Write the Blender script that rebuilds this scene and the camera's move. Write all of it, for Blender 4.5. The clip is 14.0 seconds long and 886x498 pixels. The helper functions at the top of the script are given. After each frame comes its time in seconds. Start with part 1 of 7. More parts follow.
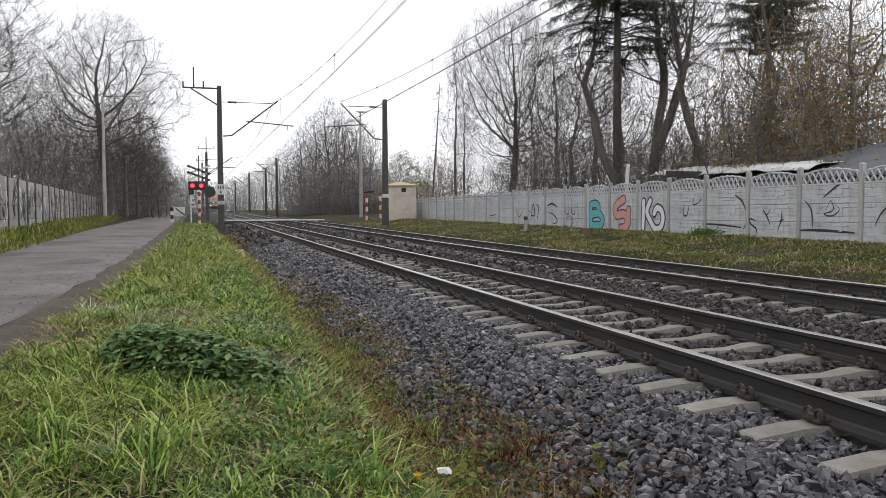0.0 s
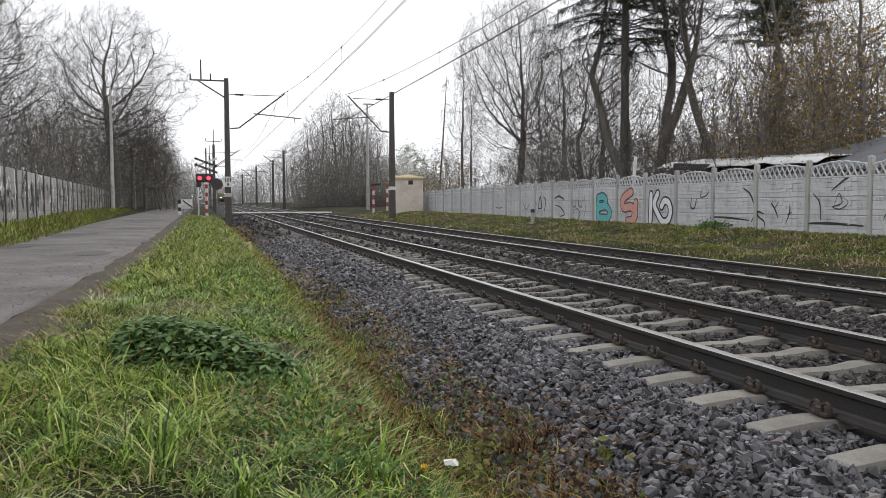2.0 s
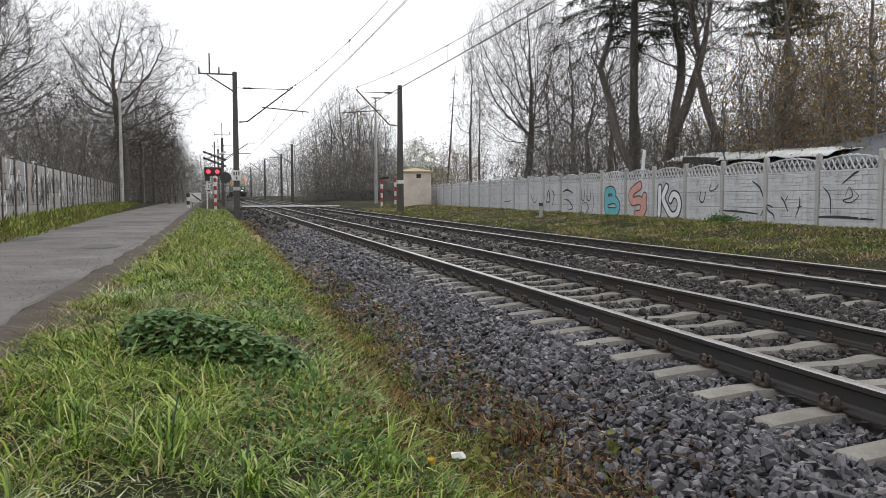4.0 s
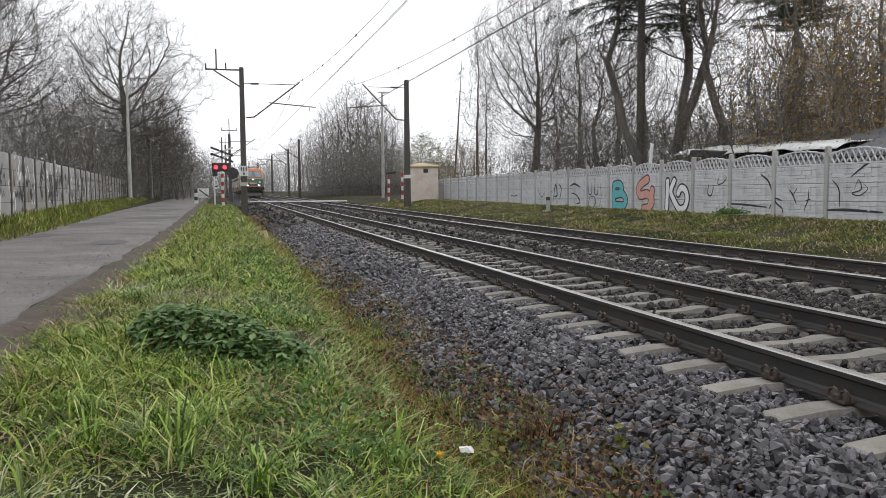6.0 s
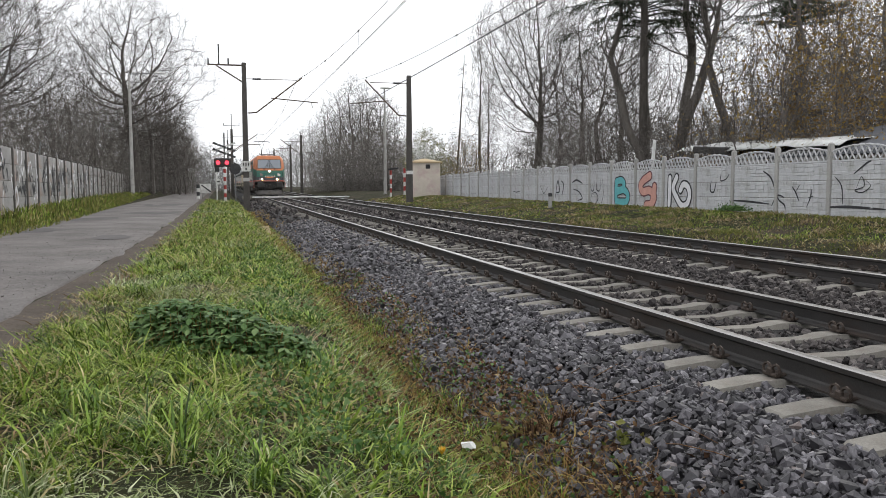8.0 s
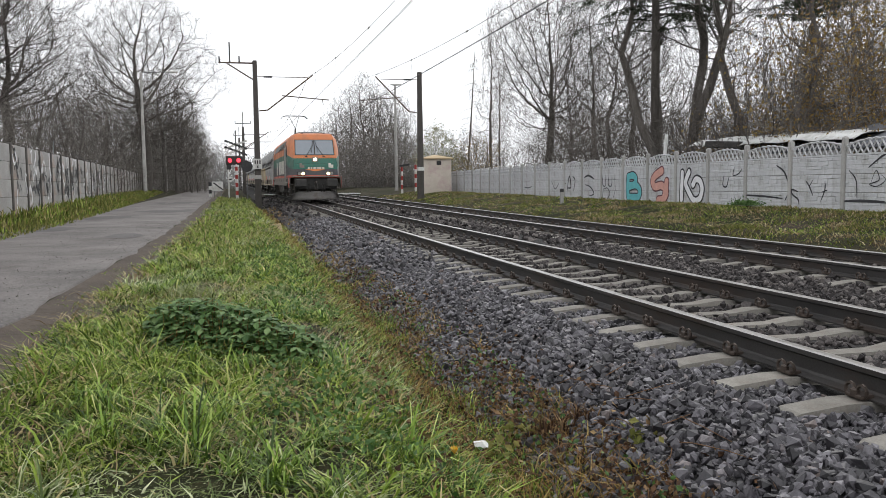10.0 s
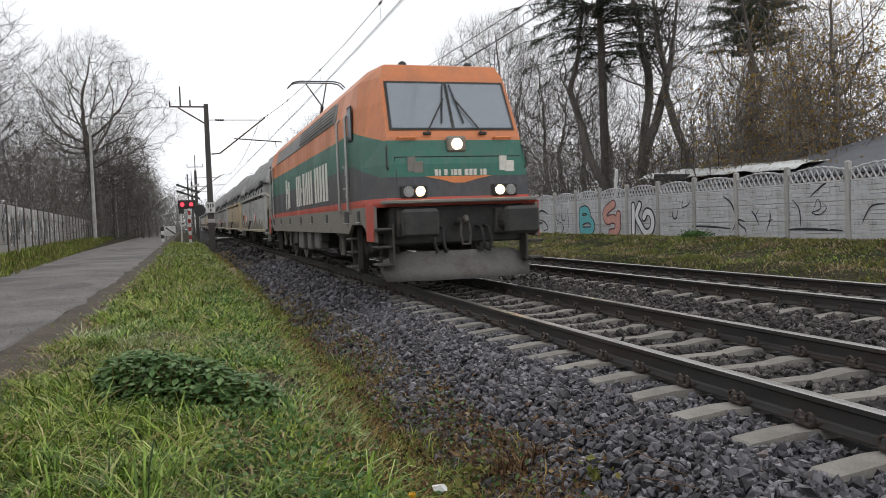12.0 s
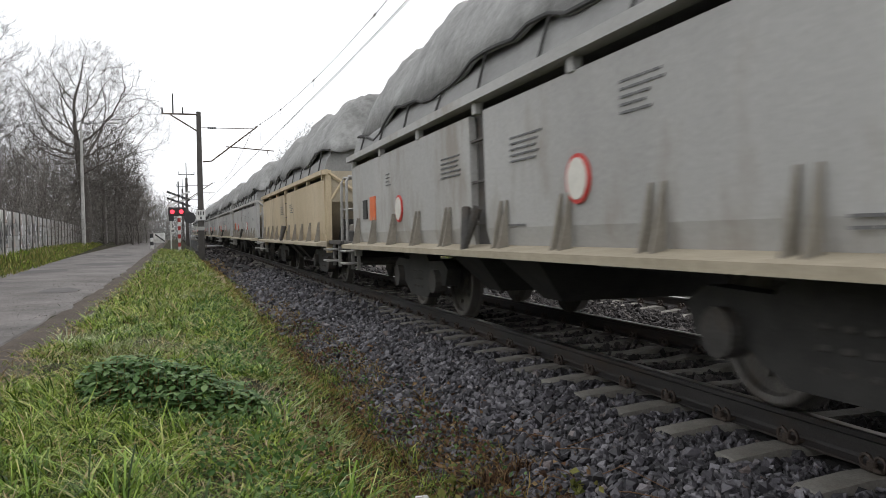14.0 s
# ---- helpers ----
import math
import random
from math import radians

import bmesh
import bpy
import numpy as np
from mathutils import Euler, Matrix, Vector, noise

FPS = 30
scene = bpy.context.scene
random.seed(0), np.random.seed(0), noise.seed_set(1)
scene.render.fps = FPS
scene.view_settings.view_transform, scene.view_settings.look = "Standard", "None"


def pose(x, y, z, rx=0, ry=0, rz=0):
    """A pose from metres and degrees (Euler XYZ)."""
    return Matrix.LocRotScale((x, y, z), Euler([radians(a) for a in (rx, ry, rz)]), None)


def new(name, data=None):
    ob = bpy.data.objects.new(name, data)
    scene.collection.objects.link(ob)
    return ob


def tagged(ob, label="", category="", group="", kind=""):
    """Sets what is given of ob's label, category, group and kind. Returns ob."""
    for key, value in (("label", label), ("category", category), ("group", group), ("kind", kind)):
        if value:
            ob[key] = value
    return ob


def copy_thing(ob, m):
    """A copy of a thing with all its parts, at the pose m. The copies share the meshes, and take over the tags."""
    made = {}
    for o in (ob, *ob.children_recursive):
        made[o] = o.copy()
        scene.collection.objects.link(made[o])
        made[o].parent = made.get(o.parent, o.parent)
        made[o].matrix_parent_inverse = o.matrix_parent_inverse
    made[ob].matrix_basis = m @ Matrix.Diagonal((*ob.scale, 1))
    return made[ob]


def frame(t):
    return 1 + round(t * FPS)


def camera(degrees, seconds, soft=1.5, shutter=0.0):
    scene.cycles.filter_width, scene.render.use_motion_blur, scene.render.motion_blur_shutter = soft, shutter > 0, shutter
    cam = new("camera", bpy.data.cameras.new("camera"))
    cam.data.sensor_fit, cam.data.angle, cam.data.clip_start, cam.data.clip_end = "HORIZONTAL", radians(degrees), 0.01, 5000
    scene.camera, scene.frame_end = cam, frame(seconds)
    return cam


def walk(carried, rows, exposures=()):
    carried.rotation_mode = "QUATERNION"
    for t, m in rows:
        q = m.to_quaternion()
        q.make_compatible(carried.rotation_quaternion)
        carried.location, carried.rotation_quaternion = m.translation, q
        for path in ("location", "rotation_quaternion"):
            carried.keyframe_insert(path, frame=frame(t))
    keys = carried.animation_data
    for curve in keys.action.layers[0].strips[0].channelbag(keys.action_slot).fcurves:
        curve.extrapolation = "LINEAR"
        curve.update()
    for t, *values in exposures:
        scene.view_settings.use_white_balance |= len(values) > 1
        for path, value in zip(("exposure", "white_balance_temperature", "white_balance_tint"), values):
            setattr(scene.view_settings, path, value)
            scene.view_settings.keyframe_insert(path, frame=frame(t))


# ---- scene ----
cam = camera(58.15, 14.0, soft=0.65, shutter=0.14)
CAM = [
    (0, 0, 0, 1.023, -15.98, -2.62, 0.21),
    (0.5, -0.003, -0.003, 1.022, -15.93, -2.72, 0.19),
    (1, -0.001, -0.002, 1.022, -15.69, -2.91, 0.24),
    (1.5, -0.001, -0.004, 1.022, -15.55, -3.09, 0.22),
    (2, -0.003, -0.006, 1.024, -15.49, -3.15, 0.16),
    (2.5, -0.003, -0.008, 1.026, -15.44, -3.27, 0.07),
    (3, 0.002, -0.004, 1.021, -15.27, -3.37, 0.06),
    (5.5, -0.001, -0.004, 1.020, -14.50, -3.92, 0.34),
    (6, -0.001, -0.004, 1.021, -14.40, -3.99, 0.40),
    (6.5, -0.002, -0.005, 1.020, -14.35, -4.12, 0.41),
    (7, -0.006, -0.011, 1.024, -14.34, -4.21, 0.49),
    (7.5, -0.006, -0.005, 1.022, -14.30, -4.25, 0.37),
    (8, -0.005, -0.008, 1.021, -14.25, -4.28, 0.25),
    (10.5, 0.001, 0.003, 1.047, -13.37, -4.58, 0.69),
    (11, 0.016, -0.034, 1.061, -14.72, -4.05, 1.34),
    (11.5, 0.022, -0.041, 1.067, -16.01, -2.73, 1.99),
    (12, 0.021, -0.028, 1.067, -16.60, -1.94, 2.16),
    (12.5, 0.022, -0.039, 1.066, -17.20, -1.44, 1.27),
    (13, 0.025, -0.036, 1.049, -17.33, -1.03, 0.92),
    (13.5, 0.028, -0.035, 1.052, -17.32, -1.04, 0.98),
    (14, 0.033, -0.039, 1.056, -17.26, -1.06, 1.05),
]
walk(cam, [(t, pose(x, y, z, 90 + p, r, w)) for t, x, y, z, w, p, r in CAM], [(0.0, 0.06), (3.0, 0.1), (8.2, 0.16), (10.5, 0.16), (11.4, -0.08), (12.2, -0.06), (13.2, 0.16), (14.0, 0.17)])

# ---- overcast daylight ----
world = bpy.data.worlds.new("overcast_sky")
scene.world = world
world.use_nodes = True
wn, wl = world.node_tree.nodes, world.node_tree.links
wn.clear()
w_out = wn.new("ShaderNodeOutputWorld")
w_bg = wn.new("ShaderNodeBackground")
w_sky = wn.new("ShaderNodeTexSky")
w_sky.sky_type = "NISHITA"
w_sky.sun_disc = False
w_sky.sun_elevation, w_sky.sun_rotation = radians(38), radians(150)
w_sky.air_density, w_sky.dust_density = 1.0, 5.0
w_hs = wn.new("ShaderNodeHueSaturation")
w_hs.inputs["Saturation"].default_value = 0.12
w_hs.inputs["Value"].default_value = 0.07
w_mix = wn.new("ShaderNodeMix")
w_mix.data_type = "RGBA"
w_mix.inputs["Factor"].default_value = 0.78
w_mix.inputs["B"].default_value = (0.955, 0.97, 1.0, 1)
wl.new(w_sky.outputs[0], w_hs.inputs["Color"])
wl.new(w_hs.outputs[0], w_mix.inputs["A"])
wl.new(w_mix.outputs["Result"], w_bg.inputs["Color"])
w_bg.inputs["Strength"].default_value = 1.36
wl.new(w_bg.outputs[0], w_out.inputs["Surface"])
sun = new("sun", bpy.data.lights.new("sun", "SUN"))
sun.data.energy, sun.data.angle, sun.data.color = 0.6, radians(25), (1.0, 0.97, 0.92)
sun.rotation_euler = (radians(50), 0, radians(150))
scene.view_settings.exposure = 0.0


# ---- materials ----
def principled(name, rough=0.8, metal=0.0, spec=0.4):
    m = bpy.data.materials.new(name)
    m.use_nodes = True
    b = m.node_tree.nodes["Principled BSDF"]
    b.inputs["Roughness"].default_value = rough
    b.inputs["Metallic"].default_value = metal
    b.inputs["Specular IOR Level"].default_value = spec
    return m, m.node_tree.nodes, m.node_tree.links, b


def link_ramp(nodes, links, src, stops, interp="LINEAR"):
    r = nodes.new("ShaderNodeValToRGB")
    r.color_ramp.interpolation = interp
    els = r.color_ramp.elements
    while len(els) < len(stops):
        els.new(0.5)
    for e, (p, c) in zip(els, stops):
        e.position, e.color = p, (*c, 1)
    links.new(src, r.inputs["Fac"])
    return r.outputs["Color"]


def noise_at(nodes, links, scale, detail=4.0, rough=0.6, coords="Object", stretch=None):
    tc = nodes.new("ShaderNodeTexCoord")
    n = nodes.new("ShaderNodeTexNoise")
    n.inputs["Scale"].default_value = scale
    n.inputs["Detail"].default_value = detail
    n.inputs["Roughness"].default_value = rough
    if stretch:
        mp = nodes.new("ShaderNodeMapping")
        mp.inputs["Scale"].default_value = stretch
        links.new(tc.outputs[coords], mp.inputs["Vector"])
        links.new(mp.outputs["Vector"], n.inputs["Vector"])
    else:
        links.new(tc.outputs[coords], n.inputs["Vector"])
    return n.outputs["Fac"]


def mixed(nodes, links, fac, a, b, mode="MIX"):
    m = nodes.new("ShaderNodeMix")
    m.data_type, m.blend_type = "RGBA", mode
    for key, v in (("Factor", fac), ("A", a), ("B", b)):
        if isinstance(v, (int, float)):
            m.inputs[key].default_value = v
        elif isinstance(v, tuple):
            m.inputs[key].default_value = (*v, 1)
        else:
            links.new(v, m.inputs[key])
    return m.outputs["Result"]


def add_bump(nodes, links, b, height, strength=0.4, dist=0.01):
    bp = nodes.new("ShaderNodeBump")
    bp.inputs["Strength"].default_value = strength
    bp.inputs["Distance"].default_value = dist
    links.new(height, bp.inputs["Height"])
    links.new(bp.outputs["Normal"], b.inputs["Normal"])


def mottled(name, dark, light, scale=6.0, fine=60.0, rough=0.85, metal=0.0, bump=0.3, dist=0.01, stain=None, stain_scale=1.2, spec=0.4, stretch=None, per_piece=0.0):
    """Two-scale variation between two colours, with an optional stain colour."""
    m, n, l, b = principled(name, rough, metal, spec)
    big = noise_at(n, l, scale, 3.0, stretch=stretch)
    small = noise_at(n, l, fine, 5.0, 0.7)
    fac = n.new("ShaderNodeMath")
    fac.operation = "MULTIPLY_ADD"
    l.new(small, fac.inputs[0])
    fac.inputs[1].default_value = 0.55
    half = n.new("ShaderNodeMath")
    half.operation = "MULTIPLY"
    l.new(big, half.inputs[0])
    half.inputs[1].default_value = 0.5
    l.new(half.outputs[0], fac.inputs[2])
    col = link_ramp(n, l, fac.outputs[0], [(0.34, dark), (0.68, light)])
    if stain:
        sn = noise_at(n, l, stain_scale, 5.0, 0.7, stretch=stretch)
        sm = link_ramp(n, l, sn, [(0.5, (0, 0, 0)), (0.68, (0.8, 0.8, 0.8))])
        col = mixed(n, l, sm, col, stain)
    if per_piece:
        oi = n.new("ShaderNodeObjectInfo")
        mr = n.new("ShaderNodeMapRange")
        mr.inputs["To Min"].default_value, mr.inputs["To Max"].default_value = 1 - per_piece, 1 + per_piece
        l.new(oi.outputs["Random"], mr.inputs["Value"])
        hs = n.new("ShaderNodeHueSaturation")
        l.new(mr.outputs[0], hs.inputs["Value"])
        l.new(col, hs.inputs["Color"])
        col = hs.outputs[0]
    l.new(col, b.inputs["Base Color"])
    if bump:
        add_bump(n, l, b, fac.outputs[0], bump, dist)
    return m


def islands(name, stops, rough=0.8, spec=0.3, fine=40.0, amount=0.35, translucent=0.0):
    """Colour picked per separate piece of a joined mesh, with fine grain."""
    m, n, l, b = principled(name, rough, 0.0, spec)
    g = n.new("ShaderNodeNewGeometry")
    col = link_ramp(n, l, g.outputs["Random Per Island"], stops)
    f = noise_at(n, l, fine, 4.0, 0.7)
    shade = link_ramp(n, l, f, [(0.3, (1 - amount,) * 3), (0.7, (1 + amount * 0.3,) * 3)])
    col = mixed(n, l, 1.0, col, shade, "MULTIPLY")
    l.new(col, b.inputs["Base Color"])
    if translucent:
        tr = n.new("ShaderNodeBsdfTranslucent")
        l.new(col, tr.inputs["Color"])
        ms = n.new("ShaderNodeMixShader")
        ms.inputs[0].default_value = translucent
        l.new(b.outputs[0], ms.inputs[1])
        l.new(tr.outputs[0], ms.inputs[2])
        l.new(ms.outputs[0], n["Material Output"].inputs["Surface"])
    return m


def plain(name, color, rough=0.5, metal=0.0, spec=0.4, grain=0.12, scale=25.0):
    d = tuple(c * (1 - grain) for c in color)
    e = tuple(min(1, c * (1 + grain)) for c in color)
    return mottled(name, d, e, scale * 0.2, scale, rough, metal, 0.05, 0.002, spec=spec)


def glowing(name, color, strength):
    m, n, l, b = principled(name, 0.3)
    b.inputs["Base Color"].default_value = (*color, 1)
    b.inputs["Emission Color"].default_value = (*color, 1)
    b.inputs["Emission Strength"].default_value = strength
    return m


def ground_material():
    """Soil with moss, short turf and leaf litter; turf darkened as shade between blades."""
    m, n, l, b = principled("soil_and_turf", 0.95, 0.0, 0.15)
    a = noise_at(n, l, 0.35, 5.0)
    c = noise_at(n, l, 9.0, 6.0, 0.75)
    turf = link_ramp(n, l, c, [(0.3, (0.01, 0.012, 0.005)), (0.55, (0.026, 0.028, 0.01)), (0.75, (0.07, 0.055, 0.026))])
    soil = link_ramp(n, l, c, [(0.3, (0.02, 0.016, 0.012)), (0.7, (0.08, 0.06, 0.042))])
    k = link_ramp(n, l, a, [(0.48, (0, 0, 0)), (0.66, (1, 1, 1))])
    l.new(mixed(n, l, k, turf, soil), b.inputs["Base Color"])
    add_bump(n, l, b, c, 0.8, 0.05)
    return m


M_GROUND = ground_material()
M_ROAD = mottled("worn_asphalt", (0.048, 0.043, 0.041), (0.2, 0.184, 0.175), 0.7, 26, 0.75, bump=0.9, dist=0.02, stain=(0.07, 0.06, 0.055), stain_scale=0.6, spec=0.35)
M_PATCH = mottled("dark_asphalt_patch", (0.05, 0.047, 0.045), (0.11, 0.1, 0.1), 2, 60, 0.8, bump=0.6, dist=0.01)
# bed colour near black: carries the shade in gaps between stones
M_BED = mottled("gap_shade_ballast_fines", (0.007, 0.0065, 0.007), (0.028, 0.026, 0.026), 3, 28, 0.9, bump=1.0, dist=0.04)
M_STONE = islands("crushed_basalt", [(0.0, (0.02, 0.019, 0.022)), (0.4, (0.054, 0.051, 0.058)), (0.75, (0.105, 0.099, 0.112)), (0.94, (0.215, 0.207, 0.225)), (1.0, (0.14, 0.105, 0.092))], 0.5, 0.5, 55, 0.4)
M_RUSTSTONE = islands("rusty_ballast", [(0.0, (0.025, 0.022, 0.022)), (0.4, (0.06, 0.053, 0.053)), (0.85, (0.12, 0.107, 0.104)), (1.0, (0.2, 0.18, 0.17))], 0.75, 0.25, 55, 0.5)
M_RAIL = mottled("rusted_rail_steel", (0.026, 0.025, 0.025), (0.07, 0.065, 0.063), 5, 90, 0.62, 0.35, 0.3, 0.003, stain=(0.055, 0.035, 0.024), stain_scale=3, stretch=(1, 0.2, 1))
M_RAILTOP = mottled("polished_rail_head", (0.3, 0.29, 0.28), (0.5, 0.49, 0.48), 2, 60, 0.28, 1.0, 0.05, 0.001, stretch=(1, 0.05, 1))
M_CLIP = mottled("rusty_spring_clip", (0.035, 0.026, 0.022), (0.1, 0.078, 0.065), 20, 120, 0.6, 0.4, 0.3, 0.002)
M_SLEEPER = mottled("sleeper_concrete", (0.135, 0.126, 0.11), (0.25, 0.237, 0.213), 6, 70, 0.88, bump=0.5, dist=0.006, stain=(0.15, 0.125, 0.105), stain_scale=5, per_piece=0.14)
M_CONC = mottled("mast_concrete", (0.05, 0.046, 0.042), (0.115, 0.106, 0.098), 3, 50, 0.9, bump=0.4, dist=0.006, stain=(0.04, 0.037, 0.034), stain_scale=3, stretch=(1, 1, 0.3))
M_STEELRUST = mottled("brown_weathered_steel", (0.075, 0.055, 0.045), (0.15, 0.11, 0.085), 5, 60, 0.75, 0.2, 0.3, 0.004)
M_STEEL = mottled("galvanised_steel", (0.12, 0.125, 0.125), (0.22, 0.225, 0.23), 5, 60, 0.55, 0.5, 0.1, 0.002)
M_DARKSTEEL = mottled("dark_painted_steel", (0.03, 0.03, 0.032), (0.07, 0.07, 0.072), 5, 60, 0.6, 0.3, 0.1, 0.002)
M_FENCE = mottled("painted_fence_concrete", (0.4, 0.405, 0.42), (0.6, 0.605, 0.62), 1.5, 45, 0.9, bump=0.5, dist=0.006, stain=(0.3, 0.295, 0.28), stain_scale=2.5, stretch=(1, 1, 0.5), per_piece=0.06)
M_FENCEPOST = mottled("fence_post_concrete", (0.3, 0.295, 0.28), (0.47, 0.46, 0.44), 2, 45, 0.9, bump=0.5, dist=0.006, stain=(0.2, 0.195, 0.18), stain_scale=3, stretch=(1, 1, 0.4), per_piece=0.12)
M_FENCEL = mottled("grimy_fence_concrete", (0.2, 0.197, 0.19), (0.44, 0.432, 0.42), 0.8, 30, 0.9, bump=0.5, dist=0.006, stain=(0.27, 0.17, 0.12), stain_scale=0.35, per_piece=0.12)
M_SPRAY = plain("black_spray_paint", (0.035, 0.035, 0.04), 0.7)
M_TEAL = plain("teal_spray_paint", (0.12, 0.42, 0.45), 0.7, grain=0.2)
M_SALMON = plain("salmon_spray_paint", (0.56, 0.3, 0.25), 0.7, grain=0.2)
M_WHITESPRAY = plain("white_spray_paint", (0.72, 0.72, 0.74), 0.7)
M_MAROON = plain("maroon_spray_paint", (0.13, 0.05, 0.06), 0.7, grain=0.25)
M_BARK = mottled("grey_brown_bark", (0.06, 0.054, 0.048), (0.16, 0.145, 0.13), 6, 40, 0.95, bump=0.7, dist=0.02, stretch=(1, 1, 0.25))
M_TWIG = islands("bare_twigs", [(0.0, (0.12, 0.108, 0.098)), (1.0, (0.27, 0.247, 0.224))], 0.95, 0.1)
# distance haze is put into this pale twig colour
M_FARTWIG = islands("haze_paled_twigs", [(0.0, (0.18, 0.175, 0.168)), (1.0, (0.32, 0.31, 0.3))], 0.95, 0.1)
M_NEEDLE = islands("dark_fir_needles", [(0.0, (0.018, 0.026, 0.014)), (1.0, (0.05, 0.065, 0.035))], 0.8, 0.2)
M_PINE = islands("pine_needles", [(0.0, (0.03, 0.05, 0.025)), (1.0, (0.08, 0.11, 0.055))], 0.8, 0.2)
M_AUTUMN = islands("autumn_leaves", [(0.0, (0.2, 0.12, 0.045)), (0.5, (0.33, 0.22, 0.075)), (1.0, (0.46, 0.34, 0.12))], 0.8, 0.2, translucent=0.5)
M_OLIVE = islands("fading_green_leaves", [(0.0, (0.1, 0.12, 0.03)), (0.6, (0.2, 0.21, 0.06)), (1.0, (0.3, 0.27, 0.09))], 0.8, 0.2, translucent=0.3)
M_GRASS = islands("grass_blades", [(0.0, (0.018, 0.036, 0.005)), (0.3, (0.1, 0.165, 0.018)), (0.55, (0.235, 0.335, 0.045)), (0.8, (0.42, 0.51, 0.12)), (0.88, (0.56, 0.48, 0.25)), (1.0, (0.3, 0.2, 0.09))], 0.65, 0.22, 8, 0.25, translucent=0.16)
M_TUFT = islands("lush_tuft_blades", [(0.0, (0.025, 0.05, 0.008)), (0.4, (0.11, 0.2, 0.022)), (0.75, (0.25, 0.38, 0.05)), (0.92, (0.47, 0.56, 0.17)), (1.0, (0.5, 0.4, 0.2))], 0.5, 0.35, 8, 0.25, translucent=0.2)
M_BLUEGRASS = islands("dewy_grass", [(0.0, (0.08, 0.12, 0.035)), (0.6, (0.32, 0.39, 0.15)), (1.0, (0.68, 0.7, 0.47))], 0.6, 0.3, 8, 0.25, translucent=0.16)
M_DRY = islands("dry_weeds", [(0.0, (0.07, 0.043, 0.025)), (0.3, (0.2, 0.115, 0.05)), (0.55, (0.36, 0.235, 0.085)), (0.75, (0.42, 0.3, 0.12)), (1.0, (0.17, 0.2, 0.045))], 0.85, 0.15, 8, 0.2, translucent=0.3)
M_NETTLE = islands("nettle_leaves", [(0.0, (0.045, 0.105, 0.025)), (0.6, (0.1, 0.19, 0.05)), (1.0, (0.21, 0.31, 0.12))], 0.6, 0.35, 40, 0.25, translucent=0.25)
M_LEAFLITTER = islands("fallen_leaves", [(0.0, (0.045, 0.026, 0.018)), (0.5, (0.13, 0.07, 0.04)), (0.85, (0.24, 0.15, 0.075)), (1.0, (0.33, 0.25, 0.13))], 0.8, 0.2)
M_BRUSH = islands("brown_grey_brushwood_leaves", [(0.0, (0.17, 0.16, 0.15)), (0.6, (0.25, 0.237, 0.22)), (1.0, (0.31, 0.295, 0.27))], 0.9, 0.1, translucent=0.4)
M_HAZELEAF = islands("thin_brown_leaves", [(0.0, (0.13, 0.12, 0.105)), (1.0, (0.26, 0.24, 0.21))], 0.9, 0.1, translucent=0.4)
M_DARKPOST = mottled("blackened_post_concrete", (0.045, 0.042, 0.04), (0.12, 0.11, 0.1), 2, 40, 0.9, bump=0.4, dist=0.006)
# pale far foliage: mist is painted in as a lighter colour
M_FARLEAF = islands("haze_paled_far_foliage", [(0.0, (0.26, 0.26, 0.25)), (1.0, (0.38, 0.375, 0.365))], 0.95, 0.05, translucent=0.45)
M_STRAW = islands("dead_straw_blades", [(0.0, (0.16, 0.11, 0.06)), (0.5, (0.34, 0.26, 0.14)), (1.0, (0.55, 0.47, 0.3))], 0.8, 0.2, 8, 0.2, translucent=0.2)
M_SOIL = mottled("trodden_soil", (0.03, 0.023, 0.018), (0.1, 0.078, 0.06), 2, 30, 0.95, bump=0.8, dist=0.02)
M_DARKTWIG = islands("dark_limbs", [(0.0, (0.08, 0.072, 0.066)), (1.0, (0.17, 0.155, 0.142))], 0.95, 0.1)


